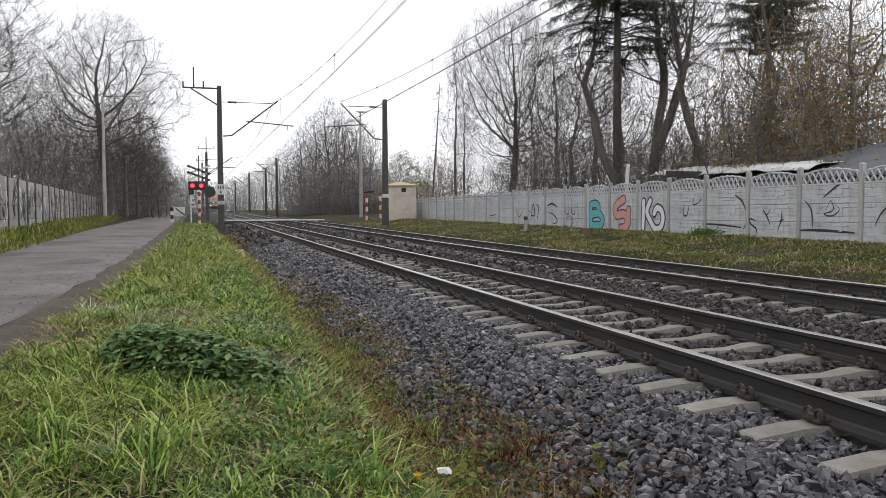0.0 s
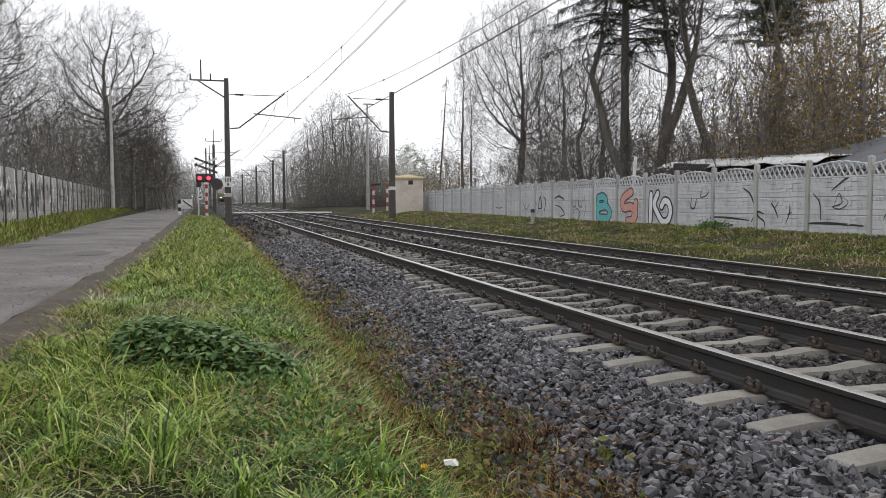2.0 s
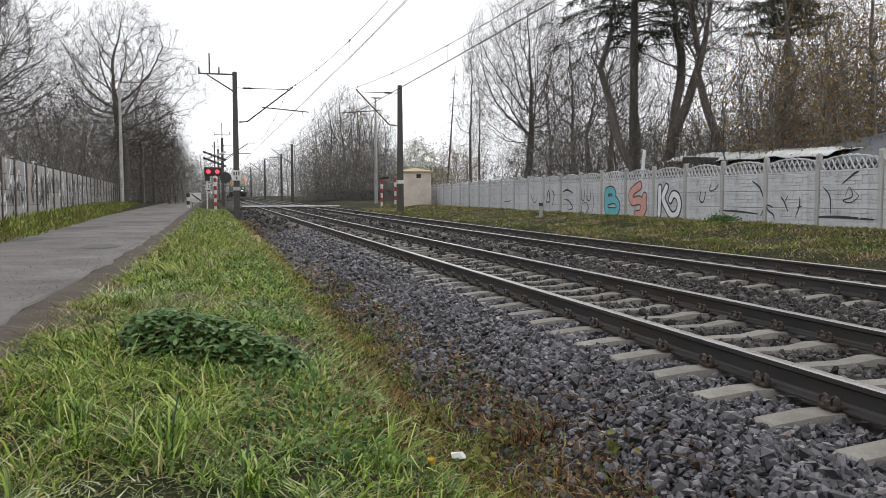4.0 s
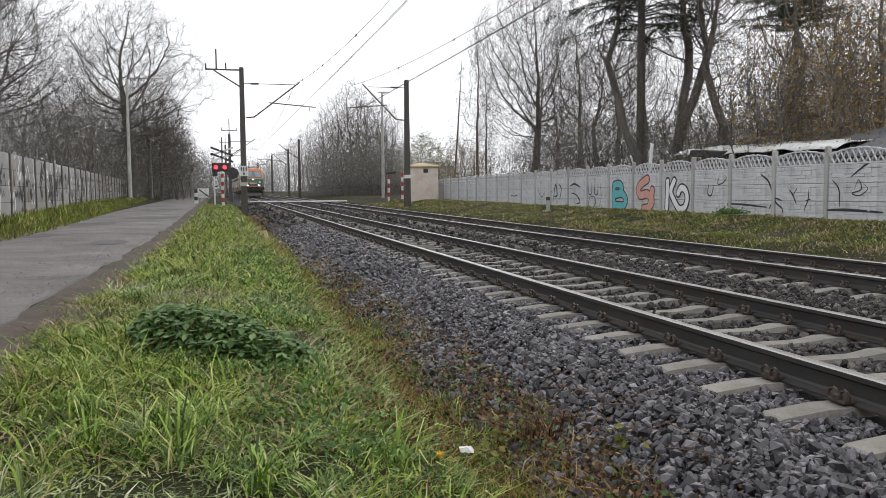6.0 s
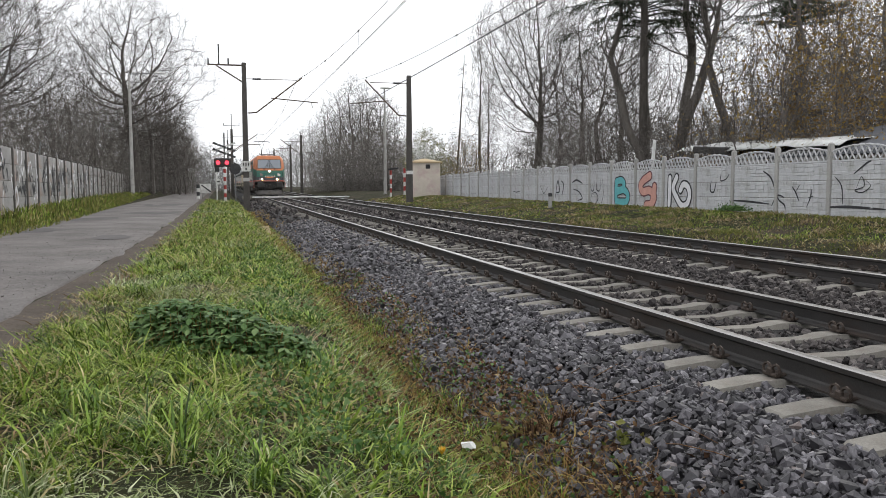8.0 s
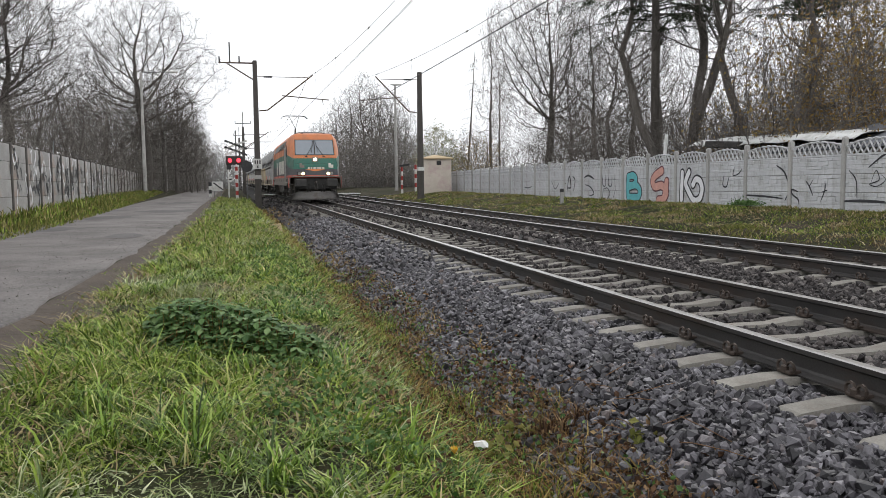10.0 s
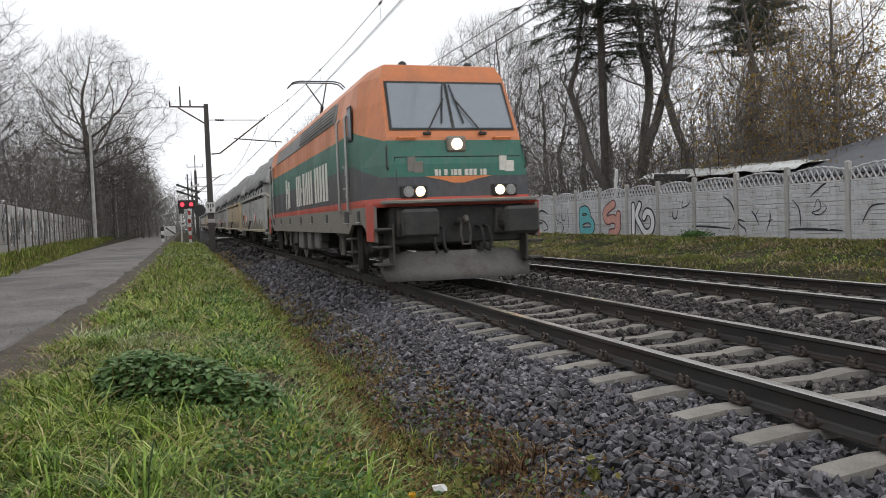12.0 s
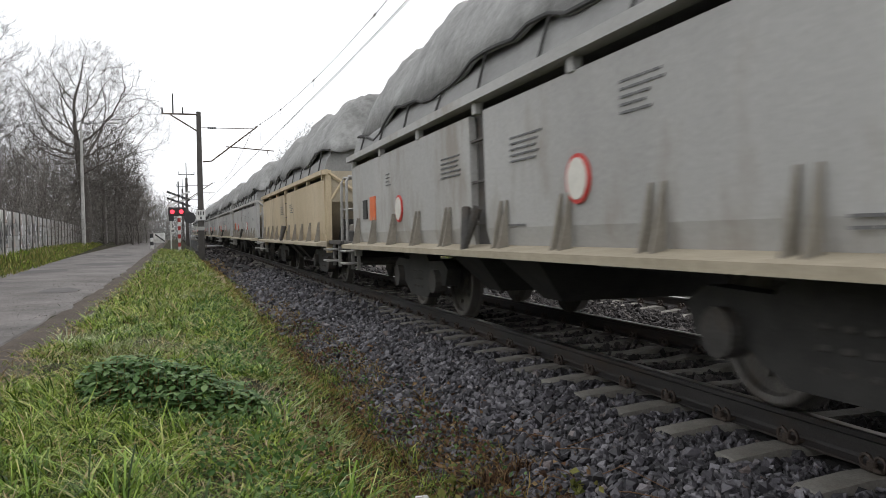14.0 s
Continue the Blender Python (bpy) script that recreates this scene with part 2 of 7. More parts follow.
# ---- mesh helpers ----
class Geo:
    """Collects vertices and faces for one mesh."""

    def __init__(self):
        self.v, self.f = [], []

    def add(self, verts, faces):
        o = len(self.v)
        self.v.extend(tuple(p) for p in verts)
        self.f.extend(tuple(i + o for i in q) for q in faces)
        return self

    def box(self, c, s, m=None, ch=0.0):
        """Box by centre and size, edges chamfered by ch."""
        hx, hy, hz = s[0] / 2, s[1] / 2, s[2] / 2
        if ch <= 0:
            vs = [Vector((x, y, z)) for x in (-hx, hx) for y in (-hy, hy) for z in (-hz, hz)]
            fs = [(0, 1, 3, 2), (4, 6, 7, 5), (0, 4, 5, 1), (2, 3, 7, 6), (0, 2, 6, 4), (1, 5, 7, 3)]
        else:
            ch = min(ch, hx * 0.9, hy * 0.9, hz * 0.9)
            vs, ids = [], {}
            for sx in (-1, 1):
                for sy in (-1, 1):
                    for sz in (-1, 1):
                        for ax in range(3):
                            d = [hx - ch, hy - ch, hz - ch]
                            d[ax] += ch
                            ids[sx, sy, sz, ax] = len(vs)
                            vs.append(Vector((sx * d[0], sy * d[1], sz * d[2])))
            fs = []
            ring = [(-1, -1), (1, -1), (1, 1), (-1, 1)]
            for ax in range(3):
                for s1 in (-1, 1):
                    def corner(a, b2):
                        k = [0, 0, 0]
                        k[ax], k[(ax + 1) % 3], k[(ax + 2) % 3] = s1, a, b2
                        return tuple(k)
                    q = [ids[(*corner(a, b2), ax)] for a, b2 in ring]
                    fs.append(tuple(q if s1 > 0 else q[::-1]))
            for ax in range(3):
                a1, a2 = (ax + 1) % 3, (ax + 2) % 3
                for s1 in (-1, 1):
                    for s2 in (-1, 1):
                        k0, k1 = [0, 0, 0], [0, 0, 0]
                        k0[ax], k1[ax] = -1, 1
                        k0[a1] = k1[a1] = s1
                        k0[a2] = k1[a2] = s2
                        q = [ids[(*k0, a1)], ids[(*k1, a1)], ids[(*k1, a2)], ids[(*k0, a2)]]
                        fs.append(tuple(q if s1 * s2 > 0 else q[::-1]))
            for sx in (-1, 1):
                for sy in (-1, 1):
                    for sz in (-1, 1):
                        q = [ids[sx, sy, sz, k] for k in range(3)]
                        fs.append(tuple(q if sx * sy * sz > 0 else q[::-1]))
        mm = Matrix.Translation(c) @ m if m is not None else Matrix.Translation(c)
        return self.add([mm @ p for p in vs], fs)

    def tube(self, pts, radii, n=8, cap=True):
        pts = [Vector(p) for p in pts]
        if isinstance(radii, (int, float)):
            radii = [radii] * len(pts)
        vs, fs = [], []
        up = None
        for i, p in enumerate(pts):
            d = (pts[min(i + 1, len(pts) - 1)] - pts[max(i - 1, 0)]).normalized()
            if up is None or abs(up.dot(d)) > 0.95:
                up = Vector((0, 0, 1)) if abs(d.z) < 0.9 else Vector((1, 0, 0))
            a = d.cross(up).normalized()
            b2 = a.cross(d).normalized()
            up = b2
            for k in range(n):
                t = 2 * math.pi * k / n
                vs.append(p + radii[i] * (math.cos(t) * a + math.sin(t) * b2))
        for i in range(len(pts) - 1):
            for k in range(n):
                k2 = (k + 1) % n
                fs.append((i * n + k, i * n + k2, (i + 1) * n + k2, (i + 1) * n + k))
        if cap:
            fs.append(tuple(range(n))[::-1])
            fs.append(tuple(range((len(pts) - 1) * n, len(pts) * n)))
        return self.add(vs, fs)

    def loft(self, rings, close=True, cap=True):
        """Skins equal-length rings of points."""
        n = len(rings[0])
        vs = [p for r in rings for p in r]
        fs = []
        for i in range(len(rings) - 1):
            for k in range(n if close else n - 1):
                k2 = (k + 1) % n
                fs.append((i * n + k, i * n + k2, (i + 1) * n + k2, (i + 1) * n + k))
        if cap:
            fs.append(tuple(range(n))[::-1])
            fs.append(tuple(range((len(rings) - 1) * n, len(rings) * n)))
        return self.add(vs, fs)

    def prism(self, poly, axis, a, b2):
        """Extrudes a 2D polygon (in the two other axes, in order) from a to b2 along axis 0, 1 or 2."""
        def at(p, k):
            q = list(p)
            q.insert(axis, k)
            return tuple(q)
        return self.loft([[at(p, a) for p in poly], [at(p, b2) for p in poly]])

    def mesh(self, name, mat, smooth=False, fix=True):
        me = bpy.data.meshes.new(name)
        me.from_pydata(self.v, [], self.f)
        if fix:
            bm = bmesh.new()
            bm.from_mesh(me)
            bmesh.ops.recalc_face_normals(bm, faces=bm.faces)
            bm.to_mesh(me)
            bm.free()
        for m in (mat if isinstance(mat, (list, tuple)) else [mat]):
            me.materials.append(m)
        if smooth:
            me.polygons.foreach_set("use_smooth", [True] * len(me.polygons))
        return me


def thing(name, label, category, m=None, group="", kind="", data=None):
    ob = new(name, data)
    if data is None:
        ob.empty_display_size = 0.2
    if m is not None:
        ob.matrix_basis = m
    return tagged(ob, label, category, group, kind)


def part(name, geo, mat, parent, label="", smooth=False, m=None):
    me = geo if isinstance(geo, bpy.types.Mesh) else geo.mesh(name, mat, smooth)
    ob = new(name, me)
    ob.parent = parent
    if m is not None:
        ob.matrix_basis = m
    return tagged(ob, label)


def numpy_mesh(name, verts, faces, mat):
    """A mesh from a vertex array and an array of equal-sided faces."""
    me = bpy.data.meshes.new(name)
    nf, k = faces.shape
    me.vertices.add(len(verts))
    me.vertices.foreach_set("co", verts.astype(np.float32).ravel())
    me.loops.add(nf * k)
    me.loops.foreach_set("vertex_index", faces.astype(np.int32).ravel())
    me.polygons.add(nf)
    me.polygons.foreach_set("loop_start", np.arange(0, nf * k, k, dtype=np.int32))
    me.polygons.foreach_set("use_smooth", [False] * nf)
    me.update(calc_edges=True)
    me.materials.append(mat)
    return me


rng = np.random.default_rng(7)


# ---- plan of the line ----
def track_x(y):
    """Centre of the near track: straight by the viewer, then a long bend to the left."""
    u = max(0.0, y - 6.0)
    v = min(u, 20.0)
    return 4.09 - BEND * (v * v / 40.0 + max(0.0, u - 20.0))


BEND = 0.0225
FAR_TRACK = 3.97
GAUGE = 1.507
FENCE_X = 14.59
TRACK_END = 420.0


def smooth_step(a, b2, v):
    t = np.clip((v - a) / (b2 - a), 0, 1)
    return t * t * (3 - 2 * t)


def ground_z(x, y):
    """Height of the ground: road side, verge, ditch, track bed, bank before the fence."""
    x, y = np.asarray(x, float), np.asarray(y, float)
    d = x - (4.09 - BEND * (np.clip(y - 6, 0, 20) ** 2 / 40 + np.clip(y - 26, 0, None)))
    z = np.full(np.broadcast(x, y).shape, 0.02)
    z = z + 0.3 * smooth_step(-9.2, -11.0, d)
    z = z - 0.06 * smooth_step(-5.6, -4.6, d)
    z = z - 0.50 * smooth_step(-3.75, -2.75, d)
    z = z + 0.14 * smooth_step(-2.75, -1.5, d)
    z = z + 0.35 * smooth_step(5.6, 7.0, d) + 0.33 * smooth_step(7.0, 10.3, d)
    return z


def grade(y):
    """Gentle climb of line and road away from the viewer."""
    u = np.clip(np.asarray(y, float) - 8.0, 0, None)
    v = np.minimum(u, 20.0)
    return RISE * (v * v / 40.0 + np.clip(u - 20.0, 0, 200))


RISE = 0.0078


def surface_z(x, y):
    return float(ground_z(x, y) + grade(y))


def at_line(d, y, z=0.0):
    """Place d metres across from the near track's centre, z above its rail heads."""
    return Vector((track_x(y) + d, y, float(grade(y)) + z))


# ---- ground: one sheet to the horizon ----
def build_ground():
    ds = np.concatenate([-np.geomspace(1800, 16, 16), np.arange(-15, -5.5, 0.75), np.arange(-5.5, -1.0, 0.14), np.arange(-1.0, 5.0, 1.0), np.arange(5.0, 12, 0.3), np.geomspace(12.5, 1800, 18)])
    ys = np.concatenate([-np.geomspace(1800, 12, 12), np.arange(-10, 2, 1.0), np.arange(2, 16, 0.2), np.arange(16, 60, 1.0), np.geomspace(60, 2500, 40)])
    tx = np.array([track_x(v) for v in ys])
    X = tx[:, None] + ds[None, :]
    Y = np.repeat(ys[:, None], len(ds), 1)
    Z = ground_z(X, Y) + grade(Y)
    lump = np.array([[noise.noise((px * 0.9, py * 0.9, 0.0)) for px in row_x] for row_x, py in zip(X, ys)])
    near = ((ds < -3.0) & ~((ds > -9.95) & (ds < -5.25))) | (ds > 6.2)
    Z = Z + lump * 0.05 * near[None, :]
    nx = len(ds)
    idx = np.arange(len(ys) * nx).reshape(len(ys), nx)
    faces = np.stack([idx[:-1, :-1], idx[:-1, 1:], idx[1:, 1:], idx[1:, :-1]], -1).reshape(-1, 4)
    me = numpy_mesh("ground", np.stack([X, Y, Z], -1).reshape(-1, 3), faces, M_GROUND)
    me.polygons.foreach_set("use_smooth", [True] * len(me.polygons))
    thing("ground", "rough turf and bare soil ground with moss", "ground", kind="structure", data=me)


build_ground()


def strip(name, profile, ys, mat, label, category, jag=0.0):
    """A solid strip along the line: profile is a closed loop of (d, z)."""
    g = Geo()
    rings = []
    for y in ys:
        j = jag * noise.noise((y * 0.8, 3.0, 1.0))
        rings.append([at_line(d + (j if i in (0, 1) else 0), y, z) for i, (d, z) in enumerate(profile)])
    g.loft(rings)
    return thing(name, label, category, kind="structure", data=g.mesh(name, mat))


Y_LONG = [-40 + 2 * k for k in range(30)] + [20 + 5 * k for k in range(20)] + [120 + 20 * k for k in range(16)]
Y_ROAD = [-30 + 3 * k for k in range(10)] + [0.5 * k for k in range(60)] + [30 + 3 * k for k in range(12)] + [70 + 12 * k for k in range(9)]
road = strip("road", [(-5.84, -0.06), (-5.92, 0.045), (-7.8, 0.075), (-9.75, 0.05), (-9.85, -0.06)], Y_ROAD, M_ROAD, "worn grey asphalt lane with ragged edges and dark patches", "road", 0.18)
strip("road_shoulder", [(-5.3, -0.08), (-5.38, 0.02), (-5.9, 0.035), (-5.93, -0.08)], Y_ROAD, M_SOIL, "bare dark soil along the lane edge", "soil", 0.22)
strip("ballast_bed", [(-2.8, -0.6), (-2.55, -0.52), (-1.75, -0.25), (-1.3, -0.225), (5.3, -0.225), (5.7, -0.26), (6.4, -0.42), (6.6, -0.6)], Y_LONG, M_BED, "bed of crushed stone under two railway tracks, darkened as shade between stones", "ballast")


# ---- tracks ----
RAIL_PROFILE = [(-0.075, -0.172), (0.075, -0.172), (0.075, -0.16), (0.022, -0.145), (0.009, -0.13), (0.009, -0.052), (0.036, -0.037), (0.036, -0.008), (0.026, 0.0), (-0.026, 0.0), (-0.036, -0.008), (-0.036, -0.037), (-0.009, -0.052), (-0.009, -0.13), (-0.022, -0.145), (-0.075, -0.16)]


def rail_mesh(d):
    g = Geo()
    g.loft([[at_line(d + a, y, b2) for a, b2 in RAIL_PROFILE] for y in Y_LONG])
    me = g.mesh("rail", [M_RAIL, M_RAILTOP])
    for p in me.polygons:
        if p.normal.z > 0.6:
            p.material_index = 1 if me.vertices[p.vertices[0]].co.z > float(grade(me.vertices[p.vertices[0]].co.y)) - 0.012 else 0
    return me


def sleeper_mesh():
    """Prestressed concrete sleeper, seats raised, middle waisted."""
    g = Geo()
    rings = []
    for x, top, wt, wb in ((-1.3, -0.215, 0.08, 0.13), (-1.27, -0.2, 0.088, 0.14), (-0.98, -0.172, 0.088, 0.14), (-0.5, -0.172, 0.088, 0.14), (-0.3, -0.2, 0.075, 0.12), (0.3, -0.2, 0.075, 0.12), (0.5, -0.172, 0.088, 0.14), (0.98, -0.172, 0.088, 0.14), (1.27, -0.2, 0.088, 0.14), (1.3, -0.215, 0.08, 0.13)):
        rings.append([(x, -wb, -0.36), (x, wb, -0.36), (x, wt, top), (x, -wt, top)])
    g.loft(rings)
    return g.mesh("sleeper", M_SLEEPER)


def clip_mesh():
    """Double-curl spring clip on its cast shoulder."""
    g = Geo()
    for s in (-1, 1):
        pts = []
        for k in range(9):
            a = radians(-60 + 300 * k / 8)
            pts.append((-0.012 + 0.008 * k / 8, s * 0.043 + 0.033 * math.cos(a), -0.122 + 0.036 * math.sin(a)))
        g.tube(pts, 0.0105, 5)
    g.box((0.015, 0, -0.152), (0.09, 0.13, 0.025), ch=0.006)
    g.box((-0.015, 0, -0.135), (0.035, 0.05, 0.05), ch=0.008)
    return g.mesh("rail_clip", M_CLIP)


ME_SLEEPER, ME_CLIP = sleeper_mesh(), clip_mesh()


def build_track(label, offset, first, n_clip_rows):
    track = thing("railway_track", label, "railway track", kind="structure")
    for s in (-1, 1):
        part("rail", rail_mesh(offset + s * GAUGE / 2), None, track, "rusty web with polished steel running surface")
    k0 = -60
    far = []
    for k in range(k0, 640):
        y = first + 0.6 * k
        p = at_line(offset, y)
        skew = rng.normal(0, 0.006)
        if k < 165:
            part("sleeper", ME_SLEEPER, None, track, m=Matrix.Translation(p + Vector((rng.normal(0, 0.012), 0, 0))) @ Matrix.Rotation(skew + math.atan(BEND) * (y > 20), 4, "Z"))
        else:
            far.append(p)
        if -6 <= k < n_clip_rows:
            for s in (-1, 1):
                for side in (-1, 1):
                    q = at_line(offset + s * GAUGE / 2 + side * 0.1, y)
                    part("rail_clip", ME_CLIP, None, track, m=Matrix.Translation(q) @ Matrix.Rotation(0 if side < 0 else math.pi, 4, "Z"))
    g = Geo()
    for p in far:
        g.box(p + Vector((0, 0, -0.25)), (2.6, 0.24, 0.15))
    ob = part("far_sleepers", g.mesh("far_sleepers", M_SLEEPER, fix=False), None, track)
    tagged(ob, kind="stuff")
    return track


build_track("railway track of rusty rails on concrete sleepers", 0.0, 3.70, 60)
build_track("second railway track of rusty rails on concrete sleepers", FAR_TRACK, 3.42, 60)


# ---- concrete fence along the far side ----
def lattice_mesh():
    """Openwork top panel: diamond lattice under an arched rim, 1.96 m wide, in the plane y, z."""
    g = Geo()
    W = 1.92

    def arch(y):
        return 0.27 + 0.13 * max(0.0, math.cos(y / W * math.pi)) ** 0.8 + 0.015 * math.cos(y * 23.0)

    g.box((0, 0, 0.025), (0.05, W, 0.05), ch=0.008)
    pts = [(0, -W / 2 + W * k / 16, arch(-W / 2 + W * k / 16)) for k in range(17)]
    g.tube(pts, 0.026, 6)
    step = 0.2
    for s in (-1, 1):
        for k in range(-14, 15):
            y0 = k * step
            # bars rise at 57 degrees and stop at the rim
            lo, hi = None, None
            for j in range(25):
                z = 0.04 + 0.42 * j / 24
                y = y0 + s * (z - 0.04) * 0.65
                if abs(y) < W / 2 - 0.01 and z < arch(y):
                    lo = lo or (0, y, z)
                    hi = (0, y, z)
            if lo and hi and hi[2] - lo[2] > 0.06:
                g.tube([lo, hi], 0.026, 4)
    return g.mesh("lattice_panel", M_FENCE)


def slab_mesh():
    """Lower panel with a relief of rough stone courses."""
    r2 = random.Random(5)
    g = Geo()
    W, H = 1.94, 0.46
    g.box((0.02, 0, H / 2), (0.04, W, H - 0.008), ch=0.004)
    z = 0.01
    courses = [0.13, 0.085, 0.125, 0.1]
    for hgt in courses:
        y = -W / 2 + 0.01
        while y < W / 2 - 0.03:
            w = min(r2.uniform(0.16, 0.62), W / 2 - 0.01 - y)
            g.box((-0.004, y + w / 2, z + hgt / 2), (0.018 + r2.uniform(0, 0.016), w + 0.004, hgt + 0.003), pose(0, 0, 0, r2.uniform(-2.5, 2.5), r2.uniform(-5, 5), r2.uniform(-2, 2)), ch=0.012)
            y += w
        z += hgt
    return g.mesh("stone_faced_slab", M_FENCE)


def post_mesh(h, mat, name="fence_post"):
    g = Geo()
    g.box((0, 0, h / 2 - 0.2), (0.13, 0.12, h + 0.4), ch=0.012)
    g.loft([[(-0.065, -0.06, h), (0.065, -0.06, h), (0.065, 0.06, h), (-0.065, 0.06, h)], [(-0.02, -0.02, h + 0.04), (0.02, -0.02, h + 0.04), (0.02, 0.02, h + 0.04), (-0.02, 0.02, h + 0.04)]])
    return g.mesh(name, mat)


FENCE_Y0, FENCE_STEP, FENCE_Z = 15.28, 2.06, 0.305
ME_LATTICE, ME_SLAB, ME_POST = lattice_mesh(), slab_mesh(), post_mesh(1.82, M_FENCEPOST)


def build_fence():
    fence = thing("wall_fence", "pale concrete panel fence with lattice top and stone relief", "fence", kind="structure")
    for k in range(-9, 22):
        y = FENCE_Y0 + FENCE_STEP * k
        lean = rng.normal(0, 0.004)
        part("fence_post", ME_POST, None, fence, m=Matrix.Translation((FENCE_X, y, FENCE_Z)) @ Matrix.Rotation(lean, 4, "X"))
        if k < 21:
            c = y + FENCE_STEP / 2
            for row in range(3):
                part("slab", ME_SLAB, None, fence, m=Matrix.Translation((FENCE_X + 0.0, c, FENCE_Z - 0.02 + 0.46 * row)))
            part("lattice_panel", ME_LATTICE, None, fence, m=Matrix.Translation((FENCE_X + 0.01, c, FENCE_Z + 1.36)))
    return fence


build_fence()


# ---- grimy fence beyond the lane ----
def left_fence_point(y):
    return -6.6 - 0.055 * (y - 24) if y > 24 else -6.6 - 0.03 * (y - 24)


def build_left_fence():
    fence = thing("wall_fence", "grimy concrete slab fence with dark posts and faded graffiti", "fence", kind="structure")
    slab = Geo()
    slab.box((0, 0, 0.25), (0.05, 1.94, 0.49), ch=0.008)
    me_slab, me_post = slab.mesh("slab", M_FENCEL), post_mesh(2.0, M_DARKPOST)
    ys = [-6 + 2.06 * k for k in range(58)]
    for k, y in enumerate(ys):
        x, z = left_fence_point(y), 0.36
        part("fence_post", me_post, None, fence, m=Matrix.Translation((x + 0.0, y, z)))
        if k < len(ys) - 1:
            x2 = left_fence_point(ys[k + 1])
            a = math.atan2(x - x2, 2.06)
            for row in range(4):
                part("slab", me_slab, None, fence, m=Matrix.Translation(((x + x2) / 2, y + 1.03, z - 0.02 + 0.5 * row)) @ Matrix.Rotation(a, 4, "Z"))


build_left_fence()


# ---- electric line masts ----
def mast_mesh(h, w0, w1):
    g = Geo()
    rings = []
    for z, w in ((-0.6, w0), (h - 0.05, w1), (h, w1 * 0.8)):
        rings.append([(-w, -w * 0.8, z), (w, -w * 0.8, z), (w, w * 0.8, z), (-w, w * 0.8, z)])
    g.loft(rings)
    return g.mesh("post", M_CONC)


def insulator(g, p, q, n=4):
    """Ribbed insulator between two points."""
    p, q = Vector(p), Vector(q)
    pts, rad = [], []
    for k in range(2 * n + 1):
        pts.append(p.lerp(q, k / (2 * n)))
        rad.append(0.035 if k % 2 == 0 else 0.075)
    g.tube(pts, rad, 8)


def build_mast(d, y, h, side, reach, wire, crossarm):
    """A mast with a hinged bracket that holds the wires over its track; side is +1 when the track lies to the +x."""
    base = at_line(d, y)
    base.z = surface_z(base.x, y) - 0.05
    rail = float(grade(y)) - base.z
    mast = thing("catenary_mast", "weathered concrete overhead line mast with steel bracket", "railway mast", Matrix.Translation(base), group="overhead line masts")
    part("post", mast_mesh(h, 0.2, 0.13), None, mast)
    s = side
    arm = Geo()
    tip = Vector((s * reach, 0, rail + 7.62))
    root = Vector((s * 0.2, 0, rail + 5.42))
    arm.tube([root, root + Vector((s * 0.5, 0, 0.05)), tip], 0.045, 6)
    arm.tube([root + (tip - root) * 0.42, (s * (reach + 0.95), 0, rail + 6.12)], 0.035, 6)
    arm.tube([(s * (reach + 0.55), 0, rail + 6.14), (s * (reach + 0.6), 0, rail + 5.8)], 0.02, 5)
    part("bracket", arm, M_STEELRUST, mast, "brown steel bracket")
    tie = Geo()
    tie.tube([(s * 0.15, 0, rail + 7.46), (s * (reach - 0.3), 0, rail + 7.46)], 0.022, 5)
    part("tie_rod", tie, M_STEELRUST, mast)
    ins = Geo()
    insulator(ins, (s * 0.5, 0, rail + 7.46), (s * 1.0, 0, rail + 7.46))
    part("insulator", ins, M_DARKSTEEL, mast, "dark ribbed insulator")
    if crossarm:
        c = Geo()
        c.tube([(0, 0, rail + 7.2), (-s * 1.6, 0, rail + 8.2)], 0.045, 6)
        c.tube([(s * 0.1, 0, rail + 8.25), (-s * 2.1, 0, rail + 8.25)], 0.05, 6)
        part("cross_arm", c, M_STEELRUST, mast)
        for k, (o, hh) in enumerate(((-s * 2.05, 0.35), (-s * 1.45, 1.2), (-s * 0.9, 0.4))):
            i2 = Geo()
            i2.tube([(o, 0, rail + 8.25), (o, 0, rail + 8.25 + hh)], [0.05, 0.045], 6)
            part("insulator", i2, M_DARKSTEEL, mast)
        sg = Geo()
        sg.box((0.0, -0.23, 2.75), (0.52, 0.03, 0.62), ch=0.006)
        sign = part("number_plate", sg, M_WHITEPAINT, mast, "white enamel plate with dark marks")
        bars = Geo()
        for k in range(3):
            bars.box((-0.14 + 0.14 * k, -0.249, 2.86), (0.07, 0.008, 0.22))
        bars.box((0.0, -0.249, 2.58), (0.09, 0.008, 0.14))
        part("dark_mark", bars, M_DARKSTEEL, sign)
    band = Geo()
    band.box((0, 0, 1.95), (0.42, 0.36, 0.22), ch=0.01)
    part("painted_band", band, M_WHITEPAINT if not crossarm else M_FENCEPOST, mast, "faded pale painted band")
    return mast


M_WHITEPAINT = mottled("dirty_white_paint", (0.5, 0.5, 0.48), (0.74, 0.74, 0.72), 3, 40, 0.6, bump=0.1, dist=0.002, stain=(0.36, 0.34, 0.3), stain_scale=4)
build_mast(-2.95, 50.0, 8.95, 1, 3.45, True, True)
build_mast(FAR_TRACK + 3.2, 50.0, 8.05, -1, 2.8, True, False)


